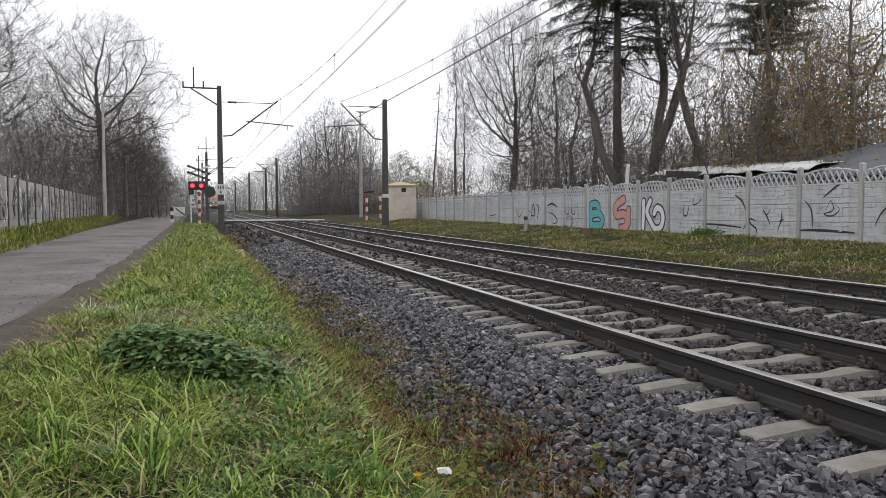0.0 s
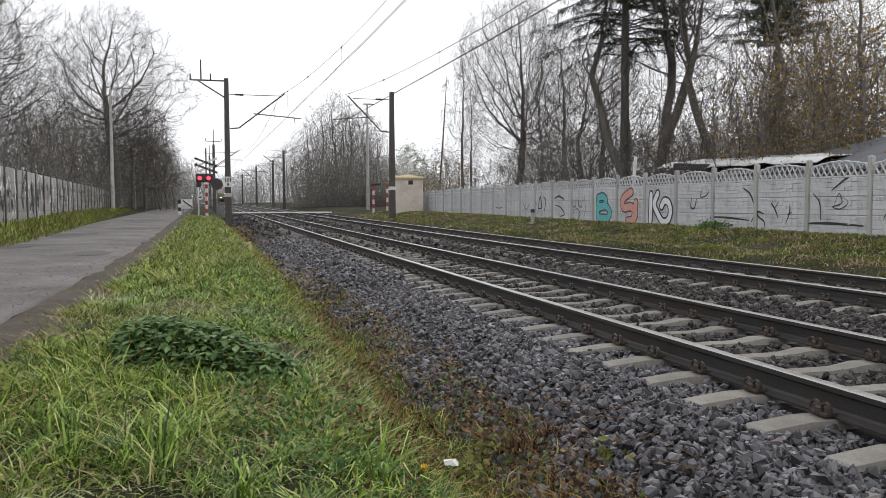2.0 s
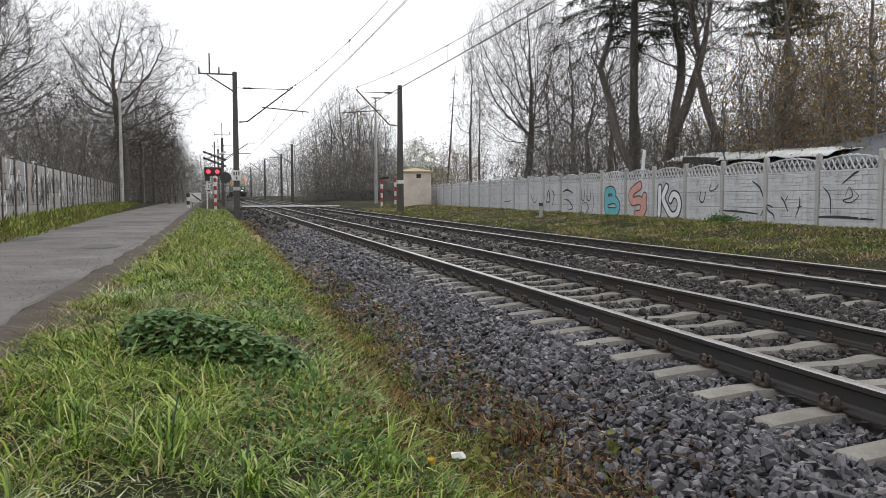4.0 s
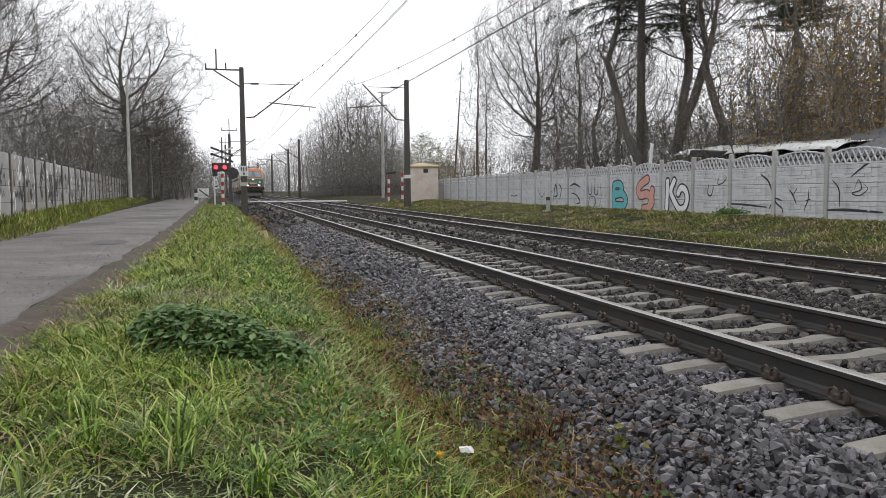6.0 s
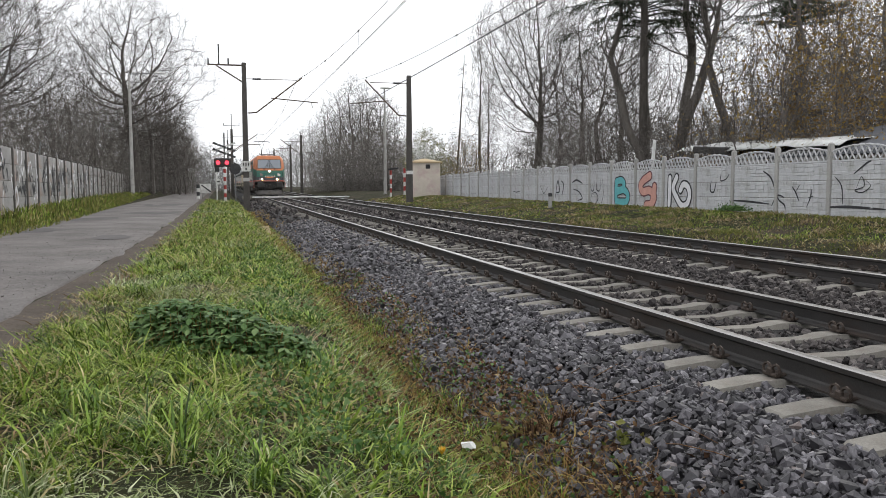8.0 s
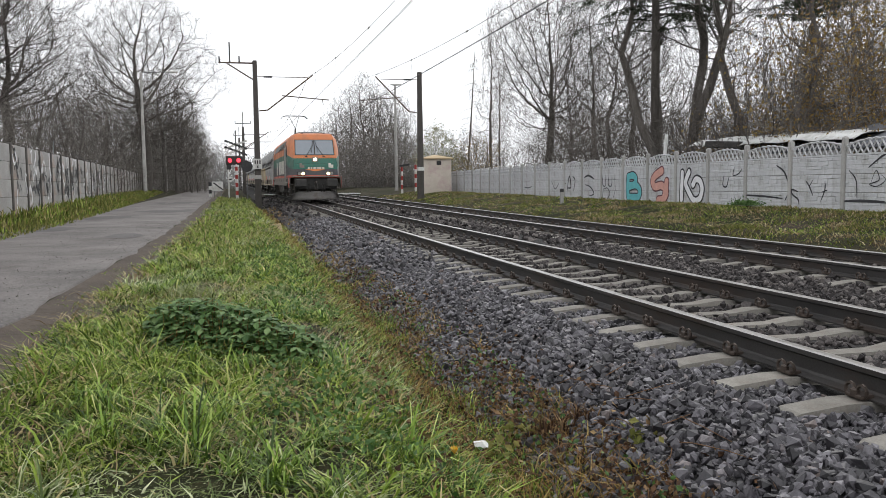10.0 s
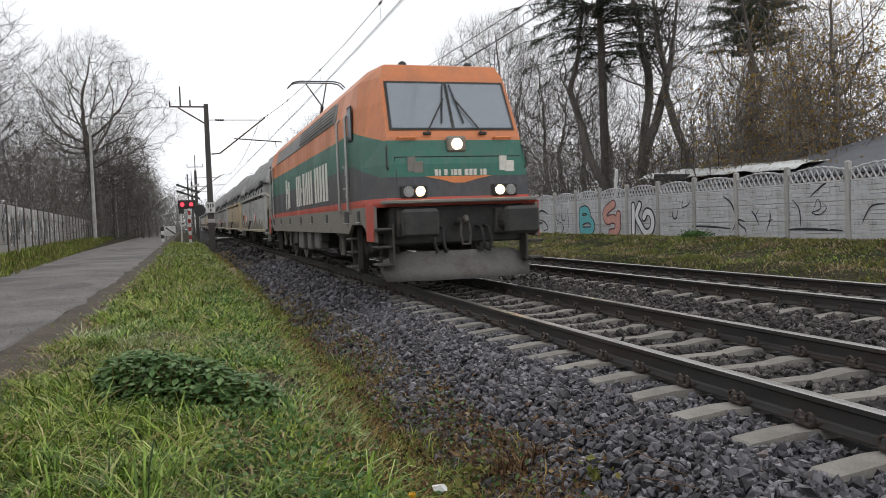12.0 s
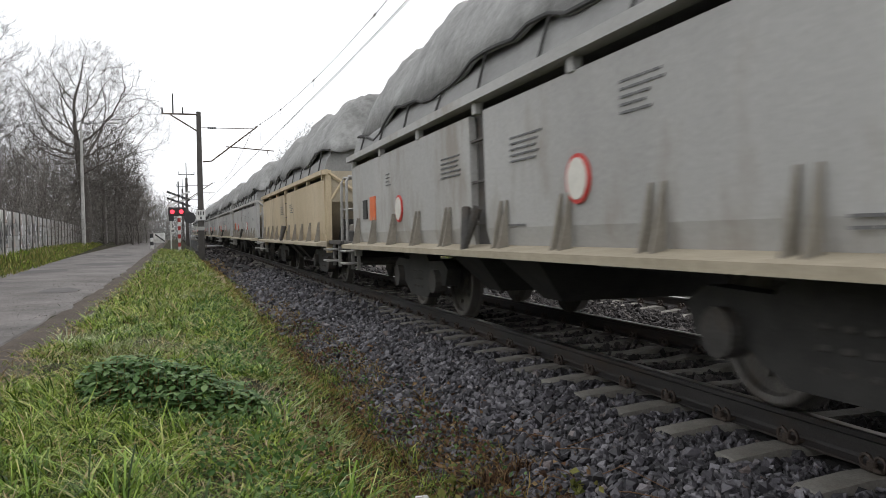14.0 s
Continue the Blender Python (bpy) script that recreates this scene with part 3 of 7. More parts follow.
# ---- overhead wires ----
def build_wires():
    spans = [-76.0, -13.0, 50.0, 104.0, 150.0, 200.0, 260.0]
    for off, label in ((0.2, "near"), (FAR_TRACK - 0.3, "far")):
        wires = thing("overhead_wire", "thin dark contact and carrier wires with droppers", "overhead wire", kind="structure")
        for k in range(len(spans) - 1):
            a, b2 = spans[k], spans[k + 1]
            up, low = Geo(), Geo()
            pu, pl = [], []
            for j in range(15):
                u = j / 14
                y = a + (b2 - a) * u
                sag = 4 * u * (1 - u)
                pu.append(at_line(off, y, 7.5 - 1.25 * sag))
                pl.append(at_line(off, y, 5.8))
            up.tube(pu, 0.011, 4)
            low.tube(pl, 0.011, 4)
            low.tube([p + Vector((0.045, 0, 0)) for p in pl], 0.009, 4)
            part("carrier_wire", up, M_DARKSTEEL, wires)
            part("contact_wire", low, M_DARKSTEEL, wires)
            dr = Geo()
            for j in range(1, 14, 2):
                dr.tube([pu[j], pl[j]], 0.0045, 3)
                dr.box(pu[j], (0.05, 0.16, 0.06), ch=0.01)
            part("droppers", dr, M_DARKSTEEL, wires)


build_wires()


# ---- train ----
SPEED = 15.85


def front_y(t):
    """Where the locomotive's buffers stand at t seconds."""
    return 11.675 - SPEED * (t - 12.0)


def livery_material():
    """Orange over green over black, a red line and a grey sole bar, grimed by service."""
    m, n, l, b = principled("locomotive_livery", 0.42, 0.0, 0.45)
    tc = n.new("ShaderNodeTexCoord")
    sp = n.new("ShaderNodeSeparateXYZ")
    l.new(tc.outputs["Object"], sp.inputs[0])
    # distance from the middle, so that both cabs are alike
    mid = n.new("ShaderNodeMath")
    mid.operation = "SUBTRACT"
    l.new(sp.outputs["Y"], mid.inputs[0])
    mid.inputs[1].default_value = 9.45
    ab = n.new("ShaderNodeMath")
    ab.operation = "ABSOLUTE"
    l.new(mid.outputs[0], ab.inputs[0])
    mr = n.new("ShaderNodeMapRange")
    mr.inputs["From Min"].default_value, mr.inputs["From Max"].default_value = 7.35, 8.6
    mr.inputs["To Min"].default_value, mr.inputs["To Max"].default_value = 0.0, 0.27
    l.new(ab.outputs[0], mr.inputs["Value"])
    z = n.new("ShaderNodeMath")
    z.operation = "ADD"
    l.new(sp.outputs["Z"], z.inputs[0])
    l.new(mr.outputs[0], z.inputs[1])
    def above(src, limit):
        g = n.new("ShaderNodeMath")
        g.operation = "GREATER_THAN"
        l.new(src, g.inputs[0])
        g.inputs[1].default_value = limit
        return g.outputs[0]
    col = mixed(n, l, above(sp.outputs["Z"], 1.33), (0.22, 0.203, 0.177), (0.55, 0.08, 0.05))
    col = mixed(n, l, above(sp.outputs["Z"], 1.47), col, (0.045, 0.047, 0.056))
    col = mixed(n, l, above(z.outputs[0], 2.07), col, (0.014, 0.135, 0.095))
    col = mixed(n, l, above(z.outputs[0], 2.66), col, (0.64, 0.205, 0.07))
    g1 = noise_at(n, l, 1.1, 5.0, 0.7, stretch=(1, 1, 0.5))
    g2 = noise_at(n, l, 14.0, 5.0, 0.7, stretch=(1, 1, 0.35))
    d1 = link_ramp(n, l, g1, [(0.42, (0, 0, 0)), (0.8, (0.5, 0.5, 0.5))])
    d2 = link_ramp(n, l, g2, [(0.45, (0, 0, 0)), (0.8, (0.35, 0.35, 0.35))])
    col = mixed(n, l, d1, col, (0.15, 0.125, 0.1))
    col = mixed(n, l, d2, col, (0.17, 0.15, 0.13))
    l.new(col, b.inputs["Base Color"])
    r = link_ramp(n, l, g1, [(0.3, (0.32,) * 3), (0.7, (0.62,) * 3)])
    l.new(r, b.inputs["Roughness"])
    return m


M_LIVERY = livery_material()
M_ROOF = mottled("grey_roof_paint", (0.16, 0.16, 0.155), (0.27, 0.27, 0.26), 2, 40, 0.6, bump=0.1, dist=0.003, stain=(0.12, 0.1, 0.085), stain_scale=2)
M_SOLE = mottled("dusty_grey_sole_bar", (0.155, 0.142, 0.122), (0.26, 0.242, 0.212), 2, 40, 0.7, bump=0.15, dist=0.003, stain=(0.13, 0.105, 0.085), stain_scale=2)
M_UNDER = mottled("dusty_underframe", (0.035, 0.033, 0.032), (0.115, 0.109, 0.102), 3, 40, 0.8, bump=0.3, dist=0.005, stain=(0.07, 0.052, 0.04), stain_scale=3)
M_PLOUGH = mottled("dusty_plough_paint", (0.1, 0.096, 0.092), (0.2, 0.193, 0.185), 3, 40, 0.75, bump=0.3, dist=0.005, stain=(0.09, 0.075, 0.062), stain_scale=3)
# sooty steel, and the black of boxes put in for shaded openings
M_BLACK = mottled("sooty_steel_and_shade_black", (0.018, 0.018, 0.018), (0.055, 0.053, 0.05), 4, 50, 0.7, bump=0.2, dist=0.003)
M_WHEEL = mottled("wheel_steel", (0.07, 0.066, 0.062), (0.18, 0.17, 0.158), 6, 60, 0.55, 0.5, 0.1, 0.002, stain=(0.09, 0.07, 0.055), stain_scale=5)
M_RAILING = mottled("handrail_steel", (0.3, 0.29, 0.275), (0.44, 0.43, 0.41), 6, 60, 0.4, 0.4, 0.05, 0.001)
# reflected sky is put into the glass as a grey-blue base colour
M_CABGLASS = plain("cab_glass_sky_tone", (0.2, 0.23, 0.265), 0.08, 0.0, 0.9, 0.05)
M_LETTER = plain("cream_lettering", (0.66, 0.64, 0.58), 0.5, grain=0.15)
M_ORANGE = plain("orange_paint", (0.7, 0.235, 0.085), 0.45)
M_REDPAINT = mottled("red_corner_paint", (0.4, 0.06, 0.045), (0.58, 0.1, 0.07), 3, 40, 0.5, bump=0.05, dist=0.002, stain=(0.2, 0.12, 0.09), stain_scale=3)
M_LAMP = glowing("lit_headlight", (1.0, 0.62, 0.25), 45.0)
M_TOPLAMP = glowing("lit_top_lamp", (1.0, 0.86, 0.6), 7.0)
M_LENS = plain("unlit_lens", (0.24, 0.24, 0.235), 0.1, 0.0, 0.8, 0.05)


def disc(g, c, r, depth, axis=1, n=20):
    """A short cylinder along an axis."""
    a, b2 = list(c), list(c)
    a[axis] -= depth / 2
    b2[axis] += depth / 2
    g.tube([a, b2], r, n)


def wheelset(parent, y, r):
    """Axle with two flanged, dished wheels, centred so that it can turn."""
    g = Geo()
    prof = [(0.62, 0.0), (0.64, 0.3), (0.655, 0.82), (0.665, 0.86), (0.68, 1.045), (0.705, 1.04), (0.715, 1.0), (0.815, 0.99), (0.825, 0.95), (0.815, 0.86), (0.785, 0.82), (0.775, 0.34), (0.82, 0.3), (0.83, 0.0)]
    for s in (-1, 1):
        n = 28
        rings = [[(s * x, max(q, 0.02) * r * math.cos(2 * math.pi * k / n), max(q, 0.02) * r * math.sin(2 * math.pi * k / n)) for k in range(n)] for x, q in prof]
        g.loft(rings)
        for k in range(6):
            a = 2 * math.pi * k / 6
            disc(g, (s * 0.79, 0.58 * r * math.cos(a), 0.58 * r * math.sin(a)), 0.06 * r, 0.05, 0, 8)
    g.tube([(-0.8, 0, 0), (0.8, 0, 0)], 0.09, 10)
    return part("wheelset", g.mesh("wheelset", M_WHEEL), None, parent, "worn steel wheels on an axle", m=Matrix.Translation((0, y, r)))


def spring(g, c, r, h, turns=4):
    pts = [(c[0] + r * math.cos(k * 2 * math.pi / 8), c[1] + r * math.sin(k * 2 * math.pi / 8), c[2] + h * k / (8 * turns)) for k in range(8 * turns + 1)]
    g.tube(pts, 0.022, 4)


def build_loco():
    loco = thing("locomotive", "orange, green and black electric locomotive with lit headlights", "locomotive")
    L = 18.9

    def ring(z, yf, a, w, yc):
        return [(-a, yf, z), (a, yf, z), (w, yc, z), (w, L - yc, z), (a, L - yf, z), (-a, L - yf, z), (-w, L - yc, z), (-w, yc, z)]

    g = Geo()
    g.loft([ring(1.33, 0.66, 1.27, 1.47, 1.55), ring(1.4, 0.6, 1.27, 1.48, 1.55), ring(2.0, 0.66, 1.24, 1.48, 1.6), ring(2.45, 0.78, 1.2, 1.48, 1.7), ring(3.05, 1.08, 1.17, 1.45, 1.85), ring(3.5, 1.3, 1.13, 1.36, 2.0), ring(3.72, 1.44, 1.04, 1.16, 2.15), ring(3.79, 1.75, 0.84, 0.94, 2.45)])
    body = part("body", g, M_LIVERY, loco, "orange, green and black painted body shell")
    # grey roof with louvred hatches
    roof = Geo()
    roof.loft([[(-1.475, y, 3.06), (-1.375, y, 3.44), (-1.16, y, 3.66), (-0.9, y, 3.745), (0.9, y, 3.745), (1.16, y, 3.66), (1.375, y, 3.44), (1.475, y, 3.06), (0, y, 3.0)] for y in (3.9, 15.0)])
    roof_ob = part("roof", roof, M_ROOF, loco, "grey roof with louvred hatches")
    for k in range(3):
        for s in (-1, 1):
            fr = Geo()
            fr.box((s * 1.425, 4.9 + 1.75 * k, 3.27), (0.04, 1.58, 0.36), pose(0, 0, 0, 0, -s * 14, 0), ch=0.01)
            grille = part("louvre_frame", fr, M_ROOF, roof_ob)
            for j in range(5):
                h = Geo()
                h.box((s * (1.475 - 0.02 * j), 4.9 + 1.75 * k, 3.13 + 0.07 * j), (0.03, 1.5, 0.035), pose(0, 0, 0, 0, s * 30, 0))
                part("louvre", h, M_UNDER, grille)
    for k in range(6):
        for s in (-1, 1):
            h = Geo()
            h.box((s * 0.66, 4.8 + 1.75 * k, 3.765), (0.7, 1.5, 0.06), ch=0.02)
            part("roof_hatch", h, M_ROOF, roof_ob)
    for s in (-1, 1):
        sk = Geo()
        top, low = 1.345, 0.9
        outline = [(0.72, top), (0.72, 0.78), (1.15, 0.78), (1.35, 0.98), (1.6, 1.06), (2.5, 1.06), (2.8, low), (L - 2.2, low), (L - 2.0, 1.02), (L - 1.55, 1.04), (L - 1.35, 0.97), (L - 1.15, 0.78), (L - 0.72, 0.78), (L - 0.72, top)]
        a, b2 = s * 1.49, s * 1.43
        sk.prism(outline, 0, a, b2)
        part("sole_bar", sk, M_SOLE, loco, "dusty grey sole bar with arches over the bogies")
        for yy in (0.92, L - 0.92):
            c = Geo()
            c.box((s * 1.492, 0.97 if yy < 9 else L - 0.97, 1.08), (0.02, 0.52, 0.6), ch=0.004)
            part("corner_panel", c, M_REDPAINT, loco, "red corner panel")
        # recesses in the sole bar, black plates put in for the shade inside
        for yy, w, hh in ((1.85, 0.22, 0.18), (2.95, 0.42, 0.2), (5.2, 0.2, 0.17), (7.4, 0.2, 0.17), (9.4, 0.2, 0.17), (11.8, 0.2, 0.17), (14.2, 0.22, 0.18), (16.4, 0.34, 0.2), (17.42, 0.16, 0.17)):
            q = Geo()
            q.box((s * 1.489, yy, 1.2), (0.02, w, hh), ch=0.003)
            rec = part("recess", q, M_BLACK, loco)
            lip = Geo()
            lip.box((s * 1.505, yy, 1.2 - hh / 2 - 0.01), (0.04, w + 0.04, 0.02), ch=0.004)
            part("lip", lip, M_RAILING, rec)
        for yy, face in ((2.95, 1), (L - 2.55, -1)):
            # cab door
            q = Geo()
            q.box((s * 1.478, yy, 2.2), (0.02, 0.68, 1.72), ch=0.006)
            dr = part("cab_door", q, M_LIVERY, loco)
            gl = Geo()
            gl.box((s * 1.493, yy - face * 0.62, 2.84), (0.025, 0.36, 0.62), ch=0.03)
            wn2 = part("side_window", gl, M_BLACK, loco, "black-framed cab side window")
            gg = Geo()
            gg.box((s * 1.502, yy - face * 0.62, 2.84), (0.02, 0.27, 0.52), ch=0.02)
            part("pane", gg, M_CABGLASS, wn2)
            for e in (-0.42, 0.42):
                hr = Geo()
                hr.tube([(s * 1.48, yy + e, 1.26), (s * 1.54, yy + e, 1.32), (s * 1.54, yy + e, 2.98), (s * 1.48, yy + e, 3.04)], 0.028, 8)
                part("handrail", hr, M_RAILING, loco, "bare metal vertical handrail")
            for zz in (1.72, 2.12):
                hd = Geo()
                hd.box((s * 1.515, yy - 0.05, zz), (0.05, 0.2, 0.035), ch=0.01)
                hd.box((s * 1.505, yy - 0.12, zz - 0.08), (0.03, 0.05, 0.16), ch=0.008)
                part("handle", hd, M_RAILING, dr)
            for zz in (0.8, 0.55, 0.28):
                stp = Geo()
                stp.box((s * 1.36, yy, zz), (0.24, 0.46, 0.04), ch=0.01)
                stp.box((s * 1.3, yy - 0.24, zz + 0.1), (0.1, 0.03, 0.28), ch=0.006)
                stp.box((s * 1.3, yy + 0.24, zz + 0.1), (0.1, 0.03, 0.28), ch=0.006)
                part("step", stp, M_UNDER, loco)
        # cream lettering shown as plain bars
        y0, xs = 4.9, s * 1.486
        widths = [1, 1, 0.8, 0.45, 1.25, 0.45, 0.85, 1, 0.9, -0.6, 0.95, 1, 1.05, 1.05, 1]
        total = sum(abs(w) + 0.22 for w in widths)
        unit = 5.3 / total
        y = 10.2
        for i, w in enumerate(widths):
            step = (abs(w) + 0.22) * unit
            if w > 0:
                hh = 0.12 if i == 3 else 0.79
                br = Geo()
                br.box((xs, y - step / 2, 1.965), (0.012, abs(w) * unit * 0.72, hh), ch=0.003)
                part("letter_bar", br, M_LETTER, loco)
            y -= step
        lg = Geo()
        for yy, zz, w, hh in ((12.35, 2.2, 0.34, 0.4), (11.75, 1.95, 0.2, 0.75), (12.05, 1.85, 0.12, 0.6), (12.5, 1.9, 0.14, 0.75)):
            lg.box((xs, yy, zz), (0.012, w, hh), ch=0.003)
        part("emblem", lg, M_LETTER, loco, "cream emblem")
    # both ends
    for flip in (False, True):
        R = (Matrix.Translation((0, L, 0)) @ Matrix.Rotation(math.pi, 4, "Z")) if flip else Matrix.Identity(4)

        def put(name, geo, mat, parent, label="", smooth=False):
            geo.v = [tuple(R @ Vector(p)) for p in geo.v]
            return part(name, geo, mat, parent, label, smooth)

        def on_front(x, z, lift=0.0):
            """A point on the sloping front."""
            zs, ys = (1.4, 2.0, 2.45, 3.05, 3.5), (0.6, 0.66, 0.78, 1.08, 1.3)
            return (x, float(np.interp(z, zs, ys)) - lift, z)

        def panel(x0, x1, z0, z1, lift, depth=0.02):
            q = Geo()
            a = [on_front(x0, z0, lift), on_front(x1, z0, lift), on_front(x1 * 0.97 if z1 > 2.6 else x1, z1, lift), on_front(x0 * 0.97 if z1 > 2.6 else x0, z1, lift)]
            q.loft([a, [(p[0], p[1] + depth + lift, p[2]) for p in a]])
            return q

        ws = put("windscreen", panel(-1.13, 1.13, 2.56, 3.42, 0.012), M_BLACK, body, "two-pane windscreen in a black seal")
        put("pane", panel(-1.08, -0.03, 2.6, 3.38, 0.02), M_CABGLASS, ws)
        put("pane", panel(0.03, 1.08, 2.6, 3.38, 0.02), M_CABGLASS, ws)
        for s in (-1, 1):
            wp = Geo()
            p0, p1 = Vector(on_front(s * 0.5, 2.5, 0.06)), Vector(on_front(s * 0.1, 3.1, 0.07))
            wp.tube([p0, p1], 0.014, 5)
            wp.tube([on_front(s * 0.2, 2.68, 0.05), on_front(s * 0.06, 3.36, 0.05)], 0.013, 5)
            wp.box(p0, (0.14, 0.05, 0.05), ch=0.01)
            put("wiper", wp, M_BLACK, loco, "black windscreen wiper")
            gr = Geo()
            gr.tube([on_front(s * 1.02, 2.43, 0.0), on_front(s * 1.0, 2.43, 0.06), on_front(s * 0.72, 2.43, 0.06), on_front(s * 0.7, 2.43, 0.0)], 0.018, 6)
            put("grab_rail", gr, M_ORANGE, loco)
            fr = Geo()
            fr.tube([on_front(s * 1.21, 2.3, 0.0), (s * 1.24, 0.66, 2.26), (s * 1.25, 0.62, 1.95), on_front(s * 1.22, 1.92, 0.0)], 0.016, 6)
            put("grab_rail", fr, M_BLACK, loco)
            hs = Geo()
            hs.box(on_front(s * 0.81, 1.56, 0.015), (0.46, 0.08, 0.2), ch=0.02)
            cl = put("headlight_housing", hs, M_BLACK, loco, "black headlight housing with two round lamps")
            for k, x in enumerate((0.71, 0.91)):
                q = Geo()
                disc(q, on_front(s * x, 1.56, 0.055), 0.07, 0.04)
                put("lamp" if k == 0 else "lens", q, M_LAMP if (k == 0 and not flip) else M_LENS, cl, "lit warm headlight" if (k == 0 and not flip) else "")
                bz = Geo()
                bz.tube([Vector(on_front(s * x, 1.56, 0.06)) + Vector((0.08 * math.cos(a * math.pi / 8), 0, 0.08 * math.sin(a * math.pi / 8))) for a in range(17)], 0.01, 5)
                put("bezel", bz, M_RAILING, cl)
            bf = Geo()
            bf.box((s * 0.875, 0.06, 1.06), (0.62, 0.12, 0.44), ch=0.05)
            bu = put("buffer", bf, M_BLACK, loco, "sooty rectangular buffer")
            sh = Geo()
            sh.tube([(s * 0.875, 0.12, 1.06), (s * 0.875, 0.72, 1.06)], [0.14, 0.19], 14)
            sh.box((s * 0.875, 0.72, 1.06), (0.44, 0.06, 0.44), ch=0.02)
            put("buffer_stock", sh, M_UNDER, bu)
            fs = Geo()
            fs.box((s * 1.19, 0.72, 0.72), (0.04, 0.3, 0.66), ch=0.01)
            bracket = put("step_bracket", fs, M_UNDER, loco)
            for zz in (0.98, 0.7, 0.42):
                fs = Geo()
                fs.box((s * 1.36, 0.72, zz), (0.26, 0.34, 0.04), ch=0.01)
                put("front_step", fs, M_UNDER, bracket)
            em = Geo()
            em.box(on_front(s * 0.82, 2.0, 0.008), (0.14, 0.012, 0.24), ch=0.02)
            em.box(on_front(s * 0.82 + 0.12, 1.95, 0.008), (0.16, 0.012, 0.18), ch=0.02)
            put("emblem", em, M_LETTER if s > 0 else M_SOLE, loco, "cream emblem")
            hn = Geo()
            hn.tube([(s * 0.62, 1.7, 3.6), (s * 0.62, 1.7, 3.74), (s * 0.62, 1.7, 3.81), (s * 0.62, 1.7, 3.84)], [0.09, 0.085, 0.07, 0.02], 10)
            put("horn", hn, M_BLACK, loco, smooth=True)
        top = Geo()
        top.box(on_front(0, 2.32, 0.02), (0.34, 0.1, 0.26), ch=0.03)
        tl = put("top_lamp", top, M_SOLE, loco, "square housing of the upper headlight")
        q = Geo()
        disc(q, on_front(0, 2.32, 0.075), 0.088, 0.03)
        put("lens", q, M_LENS if flip else M_TOPLAMP, tl)
        ln = Geo()
        for a, b2 in ((on_front(-1.1, 2.12, 0.004), on_front(1.15, 2.12, 0.004)), (on_front(-1.1, 2.12, 0.004), on_front(-1.08, 1.72, 0.004))):
            ln.tube([a, b2], 0.008, 4)
        put("panel_seam", ln, M_BLACK, loco)
        x = -0.42
        for w in (0.055, 0.03, 0.0, 0.06, 0.0, 0.03, 0.055, 0.06, 0.0, 0.06, 0.06, 0.06, 0.0, 0.035, 0.06):
            if w:
                nb = Geo()
                nb.box(on_front(x + w / 2, 1.86, 0.006), (w, 0.01, 0.1), ch=0.002)
                put("number_bar", nb, M_LETTER, loco)
                x += w + 0.018
            else:
                x += 0.045
        vv = Geo()
        vv.prism([(-0.6, 1.8), (0.6, 1.8), (0.3, 1.74), (0.1, 1.69), (-0.1, 1.69), (-0.3, 1.74)], 1, on_front(0, 1.75, 0.008)[1], on_front(0, 1.75, -0.01)[1])
        put("chevron", vv, M_ORANGE, loco, "orange chevron")
        led = Geo()
        led.box((0, 0.62, 1.4), (2.7, 0.3, 0.06), ch=0.015)
        put("ledge", led, M_SOLE, loco, "dusty step ledge below the lamps")
        bm2 = Geo()
        bm2.box((0, 1.0, 1.03), (2.4, 0.5, 0.64), ch=0.03)
        put("buffer_beam", bm2, M_BLACK, loco)
        cp = Geo()
        cp.tube([(0, 0.78, 1.05), (0, 0.45, 1.05), (0, 0.36, 1.12), (0, 0.3, 1.05)], [0.07, 0.06, 0.05, 0.03], 8)
        cp.tube([(-0.06, 0.42, 1.04), (-0.09, 0.4, 0.85), (-0.06, 0.38, 0.7), (0.06, 0.38, 0.7), (0.09, 0.4, 0.85), (0.06, 0.42, 1.04)], 0.025, 6)
        put("coupling", cp, M_UNDER, loco, "steel screw coupling")
        for s, x in ((1, 0.32), (1, 0.46), (-1, -0.32), (-1, -0.48)):
            hz = Geo()
            hz.tube([(x, 0.76, 0.98), (x + 0.02 * s, 0.55, 0.96), (x + 0.04 * s, 0.48, 0.75), (x, 0.5, 0.58), (x - 0.05 * s, 0.58, 0.62)], 0.026, 7)
            put("air_hose", hz, M_BLACK, loco, "black rubber air hose", True)
        pl = Geo()
        rr = []
        for z, yo, hw in (((0.36, 0.5, 0.9), (0.46, 0.55, 0.95), (0.55, 0.56, 0.95), (0.62, 0.56, 0.9)) if flip else ((0.14, 0.42, 1.3), (0.3, 0.52, 1.34), (0.48, 0.56, 1.3), (0.6, 0.56, 0.95))):
            row = [(-hw + 2 * hw * k / 12, yo + 0.32 * abs(-1 + k / 6) ** 2.2, z) for k in range(13)]
            rr.append(row + [(p[0], p[1] + 0.04, p[2]) for p in reversed(row)])
        pl.loft(rr)
        put("snow_plough", pl, M_PLOUGH, loco, "dusty grey curved plough blade", True)
        # pantograph: the rear one is raised to the wire
        pan = Geo()
        yb = 4.0 if flip else 4.6
        zr = 5.78 if flip else 3.98
        pan.box((0, yb, 3.76), (1.1, 1.3, 0.06), ch=0.02)
        for s in (-1, 1):
            for e in (-0.5, 0.5):
                insulator(pan, (s * 0.45, yb + e, 3.6), (s * 0.45, yb + e, 3.76), 2)
        kn = Vector((0, yb + (1.0 if flip else 1.3), 3.85 + (zr - 3.85) * 0.5))
        pan.tube([(0, yb - 0.4, 3.72), kn], 0.045, 6)
